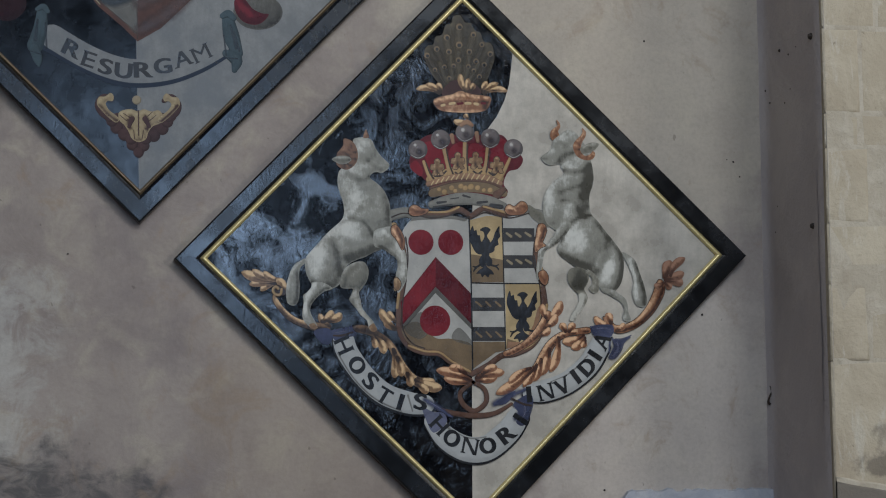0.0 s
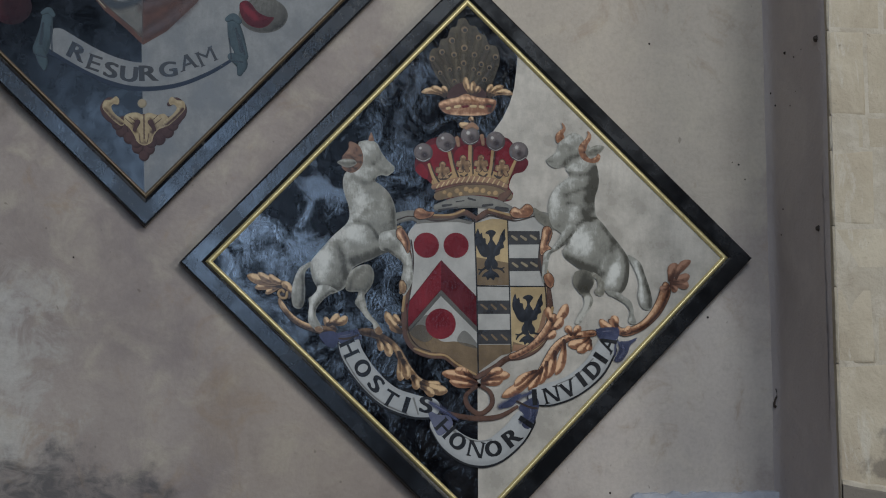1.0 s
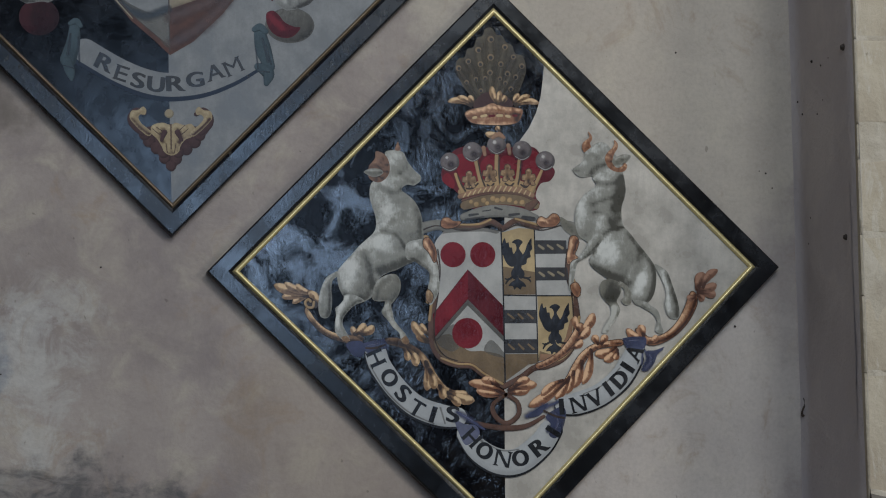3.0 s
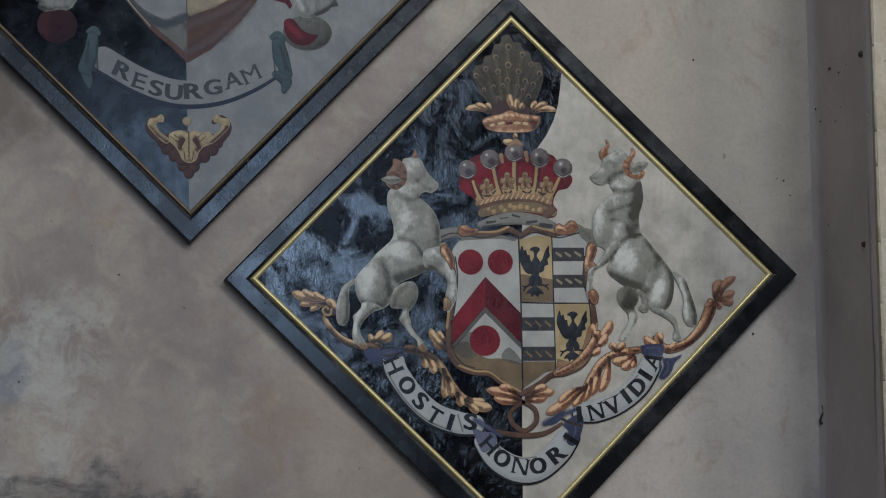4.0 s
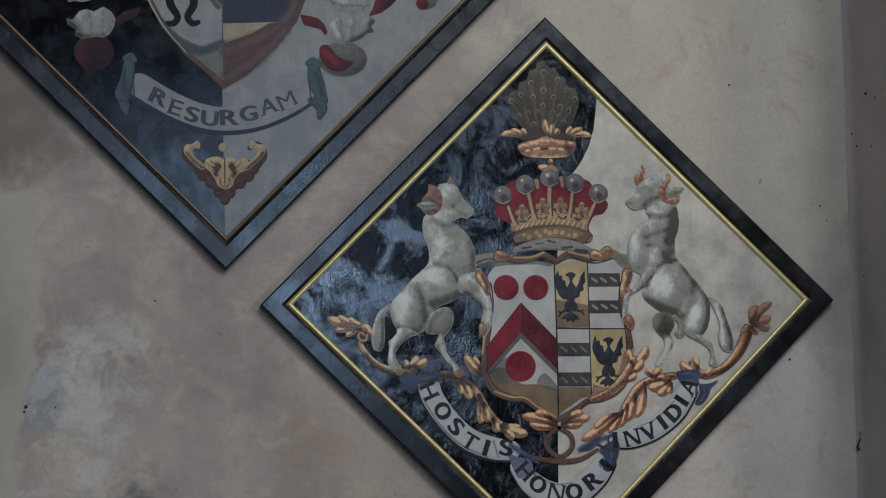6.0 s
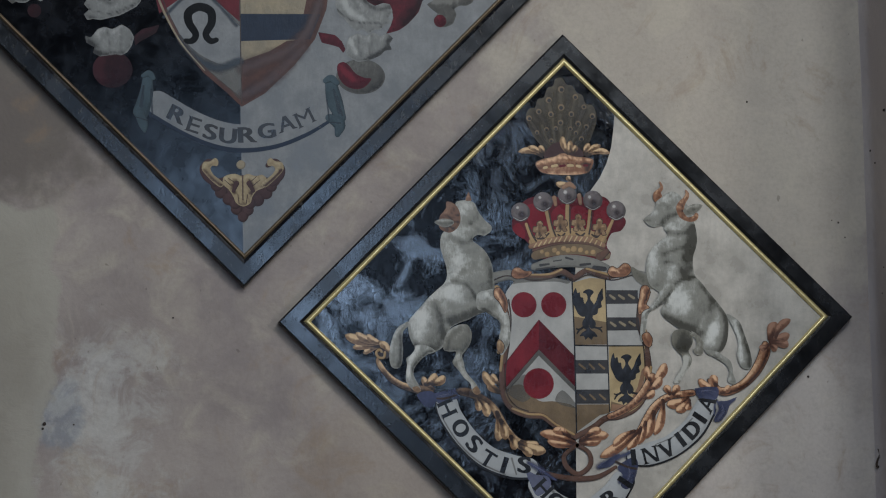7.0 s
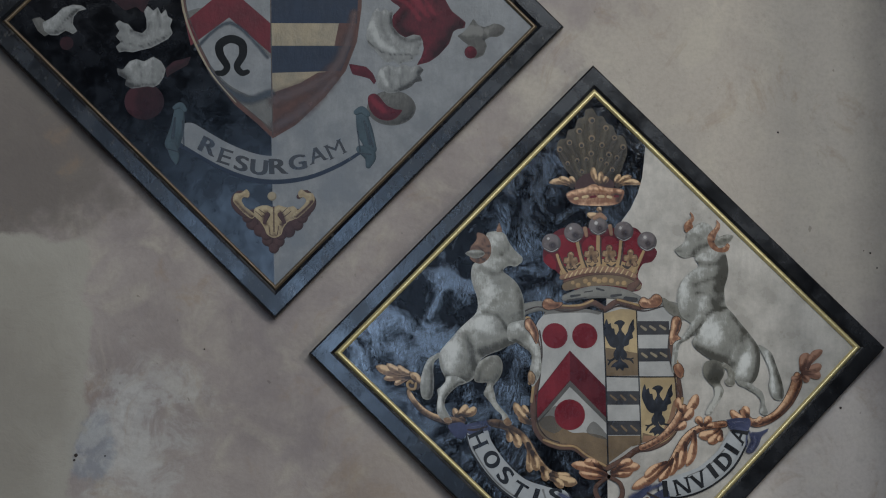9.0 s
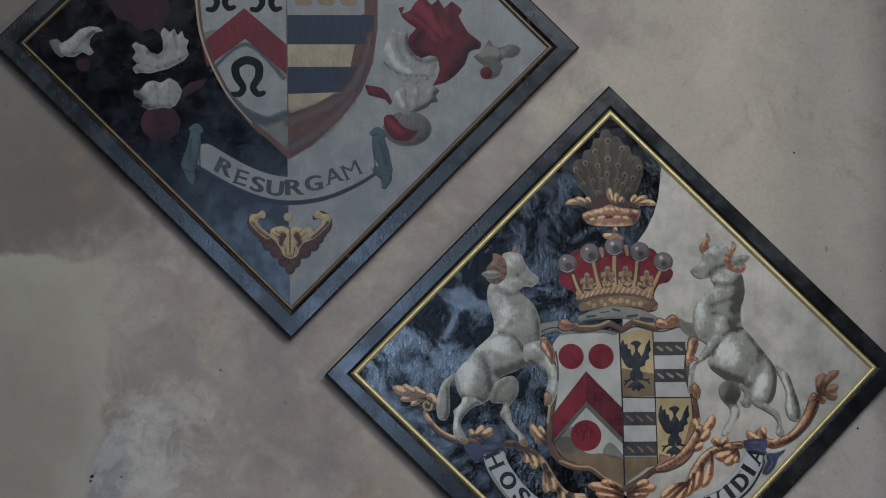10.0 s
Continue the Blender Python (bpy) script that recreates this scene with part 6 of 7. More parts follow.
p.strokes("ribbon_fold_light", PALE_BLUE, [(0.520, -0.292, 0.0097), (0.523, -0.315, 0.0174), (0.507, -0.338, 0.0154)], [(0.191, -0.494, 0.0097), (0.198, -0.525, 0.0135), (0.182, -0.555, 0.0097)], [(0.450, -0.245, 0.0077), (0.485, -0.243, 0.0077)], parent=ribbon)
p.strokes("ribbon_fold_dark", UMBER, [(0.150, -0.481, 0.0058), (0.189, -0.500, 0.0077), (0.218, -0.506, 0.0077)], [(-0.457, -0.267, 0.0058), (-0.423, -0.267, 0.0077), (-0.389, -0.256, 0.0058)], [(0.441, -0.274, 0.0058), (0.469, -0.280, 0.0058), (0.496, -0.286, 0.0058)], parent=ribbon)
p.form("ribbon_fold", PALE_BLUE, [(-0.155, -0.510), (-0.121, -0.524), (-0.083, -0.530), (-0.071, -0.557), (-0.093, -0.583), (-0.120, -0.594), (-0.140, -0.558)], parent=ribbon)
p.form("ribbon_fold", DEEP_BLUE, [(-0.520, -0.253), (-0.472, -0.243), (-0.455, -0.268), (-0.469, -0.296), (-0.495, -0.291)], parent=ribbon)
p.words(INK, ribbon, 0.0540, [("H", (-0.419, -0.300), 66, 0.0520), ("O", (-0.374, -0.367), 56, 0.0520), ("S", (-0.329, -0.420), 43, 0.0400), ("T", (-0.283, -0.470), 32, 0.0480), ("I", (-0.228, -0.491), 18, 0.0174), ("S", (-0.161, -0.491), 4, 0.0400), ("H", (-0.097, -0.570), 48, 0.0500), ("O", (-0.055, -0.614), 34, 0.0520), ("N", (0.007, -0.641), 12, 0.0520), ("O", (0.067, -0.640), -16, 0.0520), ("R", (0.131, -0.602), -38, 0.0500), ("I", (0.180, -0.551), -56, 0.0174), ("I", (0.211, -0.468), -4, 0.0174), ("N", (0.269, -0.460), -14, 0.0500), ("V", (0.329, -0.440), -28, 0.0500), ("I", (0.374, -0.409), -36, 0.0174), ("D", (0.414, -0.375), -46, 0.0480), ("I", (0.442, -0.336), -56, 0.0174), ("A", (0.467, -0.288), -64, 0.0480)])

# ---- the hatchment with the quartered oval shield ----
thing, p = hatchment("diamond slate-black framed painted coat of arms with dull gilt fillet", 0.0209, 3.3736,
                     [(-0.914, -0.006), (-0.005, 0.915), (0.908, -0.001), (0.008, -0.922)], [(-1.008, -0.005), (-0.005, 1.010), (1.000, 0.0), (0.007, -1.014)],
                     SLATE_RAIL, WORN_GILT, GREY_GROUND, 0.014)
p.blob("black_ground", DULL_BLACK, [(-0.027, 0.953), (-0.015, 0.117), (-0.006, -0.435), (0.005, -0.921), (-0.925, -0.005)], sharp=True, label="dull black half of the ground")
# mantling: red lining and white leaves
SHOE_BLACK = oil_paint("matt_black_paint", srgb(14, 17, 20), 0.2, 0.6, 0.2, 0.12)
mantling = p.form("mantling_lining", RED_LINING, [(0.373, 0.134), (0.394, 0.138), (0.386, 0.114), (0.414, 0.126), (0.432, 0.154), (0.461, 0.175), (0.488, 0.147), (0.512, 0.167), (0.531, 0.136), (0.559, 0.160), (0.594, 0.130), (0.582, 0.108), (0.595, 0.082), (0.612, 0.052), (0.632, 0.036), (0.659, 0.013), (0.655, -0.007), (0.631, -0.012), (0.616, -0.022), (0.601, -0.064), (0.566, -0.104), (0.533, -0.128), (0.490, -0.140), (0.505, -0.112), (0.514, -0.081), (0.506, -0.045), (0.479, -0.033), (0.444, -0.046), (0.417, -0.030), (0.403, 0.002), (0.409, 0.034), (0.433, 0.062), (0.406, 0.082), (0.386, 0.102)],
       accents=[(0.031, -0.35, [(0.556, -0.096), (0.604, -0.028), (0.639, 0.012)]), (0.023, -0.4, [(0.450, 0.042), (0.430, -0.006), (0.471, -0.037)]), (0.027, 0.35, [(0.445, 0.138), (0.499, 0.083), (0.538, 0.043)]), (0.012, -0.3, [(0.500, 0.155), (0.511, 0.083), (0.550, 0.024)]), (0.012, -0.3, [(0.558, 0.152), (0.558, 0.084)]), (0.012, 0.25, [(0.406, 0.106), (0.460, 0.074), (0.499, 0.023)])], label="red-lined white mantling leaves", crisp=True)
p.form("mantling_lining", DARK_LINING, [(-0.629, 0.169), (-0.426, 0.171), (-0.410, 0.112), (-0.428, 0.064), (-0.443, 0.032), (-0.467, 0.052), (-0.505, 0.039), (-0.543, 0.071), (-0.591, 0.090)], parent=mantling, crisp=True)
p.form("mantling_lining", RED_LINING, [(0.257, -0.139), (0.284, -0.142), (0.315, -0.148), (0.338, -0.170), (0.350, -0.197), (0.342, -0.209), (0.327, -0.190), (0.300, -0.182), (0.269, -0.174)], parent=mantling, crisp=True)
p.form("mantling_lining", DARK_LINING, [(-0.365, -0.160), (-0.338, -0.136), (-0.308, -0.128), (-0.281, -0.120), (-0.292, -0.148), (-0.319, -0.164), (-0.346, -0.180), (-0.361, -0.192)], parent=mantling, crisp=True)
p.form("mantling_ball", BALL_TONE, [(0.485, -0.291), (0.473, -0.322), (0.443, -0.344), (0.401, -0.352), (0.360, -0.344), (0.330, -0.322), (0.318, -0.292), (0.330, -0.262), (0.360, -0.239), (0.402, -0.230), (0.444, -0.238), (0.474, -0.260)],
       bumps=[(0.402, -0.291, 0.082, 0.058, 0, 0.02)], parent=mantling)
p.form("mantling_ball_red", RED_LINING, [(0.322, -0.253), (0.342, -0.241), (0.361, -0.252), (0.384, -0.280), (0.415, -0.295), (0.438, -0.299), (0.415, -0.327), (0.384, -0.335), (0.349, -0.323), (0.326, -0.292)],
       accents=[(0.016, 0.3, [(0.342, -0.266), (0.376, -0.300)])], parent=mantling)
p.form("mantling_ball", DARK_LINING, [(-0.369, -0.276), (-0.378, -0.307), (-0.402, -0.330), (-0.435, -0.339), (-0.468, -0.331), (-0.493, -0.308), (-0.502, -0.277), (-0.494, -0.246), (-0.470, -0.223), (-0.437, -0.214), (-0.403, -0.222), (-0.379, -0.245)],
       accents=[(0.027, 0.25, [(-0.478, -0.244), (-0.489, -0.283), (-0.470, -0.318)])], parent=mantling)
p.form("mantling_leaf", LEAF_PALE, [(0.343, 0.049), (0.357, 0.061), (0.365, 0.045), (0.382, 0.058), (0.394, 0.046), (0.409, 0.054), (0.405, 0.026), (0.409, -0.006), (0.428, -0.030), (0.456, -0.045), (0.479, -0.033), (0.502, -0.037), (0.512, -0.061), (0.498, -0.085), (0.509, -0.100), (0.486, -0.109), (0.472, -0.125), (0.447, -0.129), (0.432, -0.141), (0.408, -0.125), (0.389, -0.134), (0.366, -0.114), (0.346, -0.090), (0.323, -0.071), (0.316, -0.039), (0.320, -0.007), (0.331, 0.021)],
       accents=[(0.014, -0.4, [(0.405, 0.038), (0.413, -0.022), (0.459, -0.053), (0.502, -0.045)]), (0.006, -0.35, [(0.323, -0.059), (0.377, -0.098), (0.467, -0.105)]), (0.008, -0.25, [(0.366, 0.041), (0.370, -0.006), (0.393, -0.050)]), (0.016, 0.25, [(0.339, 0.001), (0.358, -0.058), (0.408, -0.090)])], parent=mantling, crisp=True)
p.form("mantling_leaf", LEAF_PALE, [(0.362, -0.154), (0.389, -0.141), (0.420, -0.149), (0.447, -0.137), (0.470, -0.149), (0.494, -0.140), (0.513, -0.156), (0.501, -0.176), (0.509, -0.196), (0.485, -0.200), (0.470, -0.216), (0.446, -0.228), (0.419, -0.236), (0.392, -0.240), (0.369, -0.229), (0.354, -0.217), (0.350, -0.189)],
       accents=[(0.027, -0.4, [(0.505, -0.156), (0.493, -0.200), (0.442, -0.232)]), (0.006, -0.3, [(0.393, -0.153), (0.400, -0.216)]), (0.006, -0.3, [(0.439, -0.149), (0.435, -0.208)]), (0.012, 0.25, [(0.369, -0.169), (0.385, -0.209)])], parent=mantling, crisp=True)
p.form("mantling_leaf", BALL_TONE, [(0.631, -0.036), (0.655, -0.019), (0.670, 0.001), (0.686, 0.025), (0.702, 0.005), (0.721, -0.003), (0.741, 0.002), (0.757, 0.010), (0.780, 0.006), (0.796, -0.006), (0.788, -0.026), (0.768, -0.038), (0.744, -0.038), (0.725, -0.050), (0.732, -0.070), (0.720, -0.102), (0.693, -0.115), (0.669, -0.111), (0.654, -0.091), (0.666, -0.067), (0.650, -0.055)],
       accents=[(0.023, 0.4, [(0.666, -0.019), (0.694, -0.015), (0.725, -0.023)]), (0.010, -0.3, [(0.721, -0.003), (0.725, -0.046)])], parent=mantling, crisp=True)
p.form("mantling_ball_red", RED_LINING, [(0.697, -0.093), (0.694, -0.104), (0.686, -0.112), (0.675, -0.115), (0.664, -0.112), (0.657, -0.104), (0.654, -0.093), (0.657, -0.082), (0.665, -0.074), (0.676, -0.071), (0.686, -0.074), (0.694, -0.082)], parent=mantling)
p.form("mantling_leaf", LEAF_PALE, [(-0.536, -0.008), (-0.523, 0.004), (-0.508, -0.004), (-0.493, -0.008), (-0.473, -0.031), (-0.446, -0.039), (-0.431, -0.023), (-0.432, 0.008), (-0.440, 0.036), (-0.428, 0.056), (-0.409, 0.040), (-0.394, 0.052), (-0.382, 0.029), (-0.367, 0.045), (-0.359, 0.021), (-0.344, 0.010), (-0.351, -0.014), (-0.343, -0.038), (-0.358, -0.058), (-0.385, -0.074), (-0.415, -0.090), (-0.446, -0.098), (-0.476, -0.106), (-0.503, -0.103), (-0.522, -0.107), (-0.533, -0.087), (-0.518, -0.071), (-0.534, -0.052), (-0.523, -0.032)],
       accents=[(0.012, -0.35, [(-0.481, -0.032), (-0.439, -0.047), (-0.420, -0.007)]), (0.006, -0.4, [(-0.515, -0.071), (-0.446, -0.082), (-0.366, -0.050)]), (0.008, -0.25, [(-0.394, 0.037), (-0.386, -0.015)]), (0.027, -0.2, [(-0.523, -0.028), (-0.522, -0.087)])], parent=mantling, crisp=True)
p.form("mantling_leaf", LEAF_PALE, [(-0.487, -0.138), (-0.464, -0.130), (-0.438, -0.137), (-0.407, -0.121), (-0.380, -0.137), (-0.365, -0.164), (-0.372, -0.192), (-0.387, -0.216), (-0.406, -0.227), (-0.425, -0.224), (-0.452, -0.228), (-0.478, -0.232), (-0.501, -0.220), (-0.498, -0.201), (-0.524, -0.185), (-0.529, -0.162), (-0.509, -0.166)],
       accents=[(0.031, -0.4, [(-0.517, -0.174), (-0.497, -0.216)]), (0.006, -0.35, [(-0.453, -0.145), (-0.444, -0.212)]), (0.006, -0.3, [(-0.407, -0.137), (-0.406, -0.212)]), (0.016, -0.25, [(-0.478, -0.224), (-0.406, -0.224)])], parent=mantling, crisp=True)
p.form("mantling_leaf", BALL_TONE, [(-0.816, 0.004), (-0.790, 0.012), (-0.766, -0.007), (-0.754, -0.042), (-0.773, -0.054), (-0.796, -0.035)], parent=mantling, crisp=True)
p.form("mantling_leaf", LEAF_PALE, [(-0.780, -0.007), (-0.759, 0.005), (-0.737, 0.021), (-0.714, 0.045), (-0.680, 0.057), (-0.650, 0.054), (-0.634, 0.042), (-0.661, 0.034), (-0.676, 0.014), (-0.679, -0.010), (-0.664, -0.034), (-0.678, -0.045), (-0.702, -0.034), (-0.728, -0.050), (-0.754, -0.050), (-0.774, -0.035)],
       accents=[(0.008, -0.35, [(-0.668, 0.038), (-0.702, 0.006), (-0.736, -0.038)]), (0.012, -0.2, [(-0.766, -0.042), (-0.694, -0.038)])], parent=mantling, crisp=True)
p.form("mantling_ball_red", DARK_LINING, [(-0.676, -0.077), (-0.679, -0.089), (-0.687, -0.097), (-0.698, -0.101), (-0.710, -0.098), (-0.718, -0.089), (-0.722, -0.077), (-0.719, -0.066), (-0.711, -0.057), (-0.699, -0.054), (-0.688, -0.057), (-0.679, -0.065)], parent=mantling)
# shield
rim = p.blob("shield_rim", RUSSET, [(-0.325, 0.453), (-0.326, 0.153), (-0.309, 0.034), (-0.270, -0.077), (-0.212, -0.186), (-0.131, -0.284), (-0.054, -0.350), (-0.002, -0.400), (0.076, -0.353), (0.176, -0.254), (0.246, -0.163), (0.285, -0.059), (0.301, 0.060), (0.304, 0.463)], sharp=True, label="rounded shield with chevron and horizontal bars")
p.blob("shield_field", GREY_GROUND, [(-0.309, 0.433), (-0.308, 0.153), (-0.294, 0.038), (-0.256, -0.065), (-0.200, -0.175), (-0.123, -0.268), (-0.054, -0.326), (-0.004, -0.369), (-0.016, 0.438)], sharp=True, parent=rim)
p.blob("field_shade", BEAST_MID, [(-0.219, -0.143), (-0.196, -0.178), (-0.123, -0.268), (-0.054, -0.326), (-0.004, -0.373), (-0.006, -0.267), (-0.081, -0.252), (-0.158, -0.210)], [(-0.294, 0.038), (-0.282, -0.026), (-0.262, -0.065), (-0.155, 0.023), (-0.009, -0.122), (-0.009, -0.106), (-0.152, 0.043)], parent=rim)
p.blob("chevron", MUTED_RED, [(-0.156, 0.127), (-0.011, 0.001), (-0.009, -0.106), (-0.152, 0.019), (-0.281, -0.081), (-0.301, 0.002)], sharp=True, parent=rim)
p.blob("shield_bars_ground", DULL_GOLD, [(-0.016, 0.438), (-0.006, -0.240), (-0.004, -0.279), (0.092, -0.239), (0.168, -0.179), (0.223, -0.100), (0.246, 0.040), (0.251, 0.442)], sharp=True, parent=rim)
p.blob("blue_bar", NAVY, [(-0.011, 0.105), (0.289, 0.108), (0.285, 0.004), (-0.011, 0.001)], [(-0.009, -0.078), (0.265, -0.075), (0.230, -0.163), (-0.009, -0.173)], sharp=True, parent=rim)
p.blob("bar_margin", RUSSET, [(-0.008, -0.244), (0.091, -0.207), (0.149, -0.171), (0.234, -0.163), (0.180, -0.246), (0.076, -0.341), (-0.002, -0.389)], [(0.223, 0.004), (0.285, 0.004), (0.269, -0.075), (0.207, -0.076)], sharp=True, parent=rim)
p.strokes("bar_glaze", SOFT_RUSSET, [(0.007, -0.267, 0.0772), (0.092, -0.231, 0.0772), (0.188, -0.179, 0.0772), (0.246, -0.079, 0.0579), (0.277, 0.040, 0.0463)], [(0.207, -0.191, 0.0579), (0.103, -0.298, 0.0772), (0.004, -0.361, 0.0579)], parent=rim)
p.strokes("bar_glaze", SOFT_NAVY, [(-0.008, -0.240, 0.0386), (-0.081, -0.268, 0.0502), (-0.158, -0.233, 0.0386), (-0.216, -0.163, 0.0270)], [(-0.266, -0.093, 0.0174), (-0.148, -0.000, 0.0212), (-0.020, -0.118, 0.0212)], parent=rim)
p.blob("pale_top", GREY_GROUND, [(-0.013, 0.168), (0.256, 0.172), (0.256, 0.110), (-0.013, 0.107)], sharp=True, parent=rim)
p.strokes("top_mark", TAN, [(0.033, 0.153, 0.0309), (0.062, 0.153, 0.0309)], [(0.111, 0.154, 0.0309), (0.140, 0.154, 0.0309)], [(0.188, 0.155, 0.0309), (0.217, 0.155, 0.0309)], parent=rim)
p.strokes("horseshoe", SHOE_BLACK, [(-0.192, -0.175, 0.0174), (-0.170, -0.174, 0.0212), (-0.158, -0.151, 0.0232), (-0.181, -0.111, 0.0270), (-0.182, -0.076, 0.0290), (-0.147, -0.056, 0.0290), (-0.109, -0.071, 0.0290), (-0.105, -0.111, 0.0270), (-0.124, -0.150, 0.0232), (-0.108, -0.174, 0.0212), (-0.089, -0.170, 0.0174)], [(-0.279, 0.121, 0.0174), (-0.260, 0.122, 0.0193), (-0.249, 0.150, 0.0212), (-0.268, 0.193, 0.0251), (-0.234, 0.234, 0.0270), (-0.203, 0.194, 0.0251), (-0.222, 0.150, 0.0212), (-0.210, 0.126, 0.0193), (-0.191, 0.130, 0.0154)], [(-0.129, 0.123, 0.0174), (-0.110, 0.123, 0.0193), (-0.094, 0.151, 0.0212), (-0.114, 0.195, 0.0251), (-0.079, 0.236, 0.0270), (-0.044, 0.196, 0.0251), (-0.064, 0.152, 0.0212), (-0.052, 0.124, 0.0193), (-0.033, 0.128, 0.0154)], parent=rim, label="black horseshoe charges")
p.strokes("shield_line", UMBER, [(-0.014, 0.438, 0.0039), (-0.009, -0.042, 0.0039), (-0.002, -0.389, 0.0039)], [(-0.308, 0.153, 0.0029), (-0.294, 0.038, 0.0029), (-0.256, -0.065, 0.0029), (-0.200, -0.175, 0.0029), (-0.123, -0.268, 0.0029), (-0.004, -0.369, 0.0029)], parent=rim)
p.strokes("rim_light", DULL_GOLD, [(-0.320, 0.153, 0.0077), (-0.305, 0.038, 0.0077), (-0.266, -0.073, 0.0077), (-0.206, -0.183, 0.0058), (-0.127, -0.276, 0.0039)], parent=rim)
# motto ribbon with its knots
p.strokes("ribbon_shadow", NAVY, [(-0.291, -0.403, 0.0772), (-0.176, -0.464, 0.0811), (-0.082, -0.505, 0.0811), (0.002, -0.517, 0.0811), (0.105, -0.503, 0.0811), (0.199, -0.465, 0.0811), (0.275, -0.420, 0.0772)])
ribbon = p.strokes("motto_ribbon", GREY_GROUND, [(-0.284, -0.388, 0.0811), (-0.176, -0.451, 0.0811), (-0.082, -0.489, 0.0811), (0.002, -0.501, 0.0811), (0.105, -0.488, 0.0811), (0.199, -0.450, 0.0811), (0.263, -0.412, 0.0811)], label="grey-white motto ribbon with black capitals")
p.strokes("knot", TEAL, [(-0.318, -0.308, 0.0347), (-0.323, -0.362, 0.0463), (-0.339, -0.420, 0.0540)], [(-0.343, -0.427, 0.0347), (-0.331, -0.465, 0.0309), (-0.327, -0.488, 0.0097)], [(0.301, -0.322, 0.0425), (0.313, -0.380, 0.0540), (0.334, -0.434, 0.0347)], [(0.294, -0.435, 0.0270), (0.328, -0.457, 0.0425), (0.322, -0.492, 0.0193)], parent=ribbon, label="blue-grey ribbon knots")
p.strokes("knot_shade", SOFT_NAVY, [(-0.332, -0.332, 0.0116), (-0.339, -0.401, 0.0193)], [(0.309, -0.338, 0.0116), (0.328, -0.415, 0.0193)], [(-0.306, -0.343, 0.0097), (-0.302, -0.428, 0.0116)], [(0.286, -0.373, 0.0077), (0.294, -0.442, 0.0097)], [(0.322, -0.359, 0.0058), (0.339, -0.426, 0.0097)], [(-0.354, -0.439, 0.0058), (-0.317, -0.450, 0.0077)], [(0.294, -0.450, 0.0058), (0.332, -0.453, 0.0077)], parent=ribbon)
p.strokes("knot_fold", TEAL, [(-0.333, -0.297, 0.0154), (-0.314, -0.289, 0.0232), (-0.299, -0.304, 0.0154)], [(0.282, -0.307, 0.0193), (0.301, -0.299, 0.0270), (0.320, -0.314, 0.0193)], parent=ribbon)
p.words(INK, ribbon, 0.0520, [("R", (-0.218, -0.429), 25, 0.0560), ("E", (-0.162, -0.464), 18, 0.0440), ("S", (-0.107, -0.487), 12, 0.0420), ("U", (-0.048, -0.500), 5, 0.0540), ("R", (0.017, -0.496), -2, 0.0580), ("G", (0.082, -0.482), -10, 0.0550), ("A", (0.147, -0.456), -19, 0.0560), ("M", (0.210, -0.436), -26, 0.0580), (".", (0.251, -0.448), -28, 0.0077)])
# shell ornament at the foot
shell = p.blob("shell_ornament", PLUM, [(-0.100, -0.656), (-0.081, -0.694), (-0.040, -0.712), (-0.021, -0.761), (0.005, -0.795), (0.027, -0.765), (0.042, -0.719), (0.090, -0.710), (0.105, -0.684), (0.128, -0.653), (0.086, -0.642), (-0.001, -0.635), (-0.072, -0.644)], label="gold shell ornament at the foot")
p.discs("shell_lobe", PLUM, *[(-0.070, -0.693, 0.0212), (-0.044, -0.716, 0.0212), (0.081, -0.695, 0.0212), (0.053, -0.719, 0.0212), (-0.018, -0.750, 0.0193), (0.020, -0.753, 0.0193), (0.003, -0.776, 0.0174), (-0.022, -0.731, 0.0193), (0.027, -0.730, 0.0193), (-0.085, -0.671, 0.0193), (0.098, -0.672, 0.0193)], parent=shell)
p.strokes("shell_scroll", PLUM, [(-0.086, -0.598, 0.0154), (-0.112, -0.591, 0.0232), (-0.130, -0.614, 0.0251), (-0.119, -0.641, 0.0251), (-0.093, -0.663, 0.0232)], [(0.086, -0.600, 0.0154), (0.109, -0.588, 0.0232), (0.131, -0.610, 0.0251), (0.128, -0.637, 0.0251), (0.102, -0.661, 0.0232)], parent=shell)
p.form("shell_face", SHELL_GOLD, [(-0.064, -0.645), (-0.049, -0.634), (-0.023, -0.630), (0.000, -0.637), (0.019, -0.630), (0.046, -0.637), (0.069, -0.633), (0.084, -0.652), (0.073, -0.676), (0.050, -0.687), (0.035, -0.707), (0.027, -0.730), (0.004, -0.741), (-0.019, -0.730), (-0.030, -0.707), (-0.045, -0.684), (-0.061, -0.668)],
       accents=[(0.010, -0.5, [(-0.023, -0.653), (-0.030, -0.676), (-0.024, -0.695)]), (0.010, -0.5, [(0.025, -0.653), (0.034, -0.676), (0.029, -0.695)]), (0.005, -0.3, [(0.000, -0.637), (0.002, -0.736)]), (0.004, -0.25, [(-0.045, -0.645), (-0.034, -0.668)]), (0.004, -0.25, [(0.054, -0.645), (0.042, -0.668)]), (0.004, -0.25, [(-0.015, -0.699), (-0.007, -0.734)]), (0.004, -0.25, [(0.019, -0.699), (0.012, -0.734)])], parent=shell)
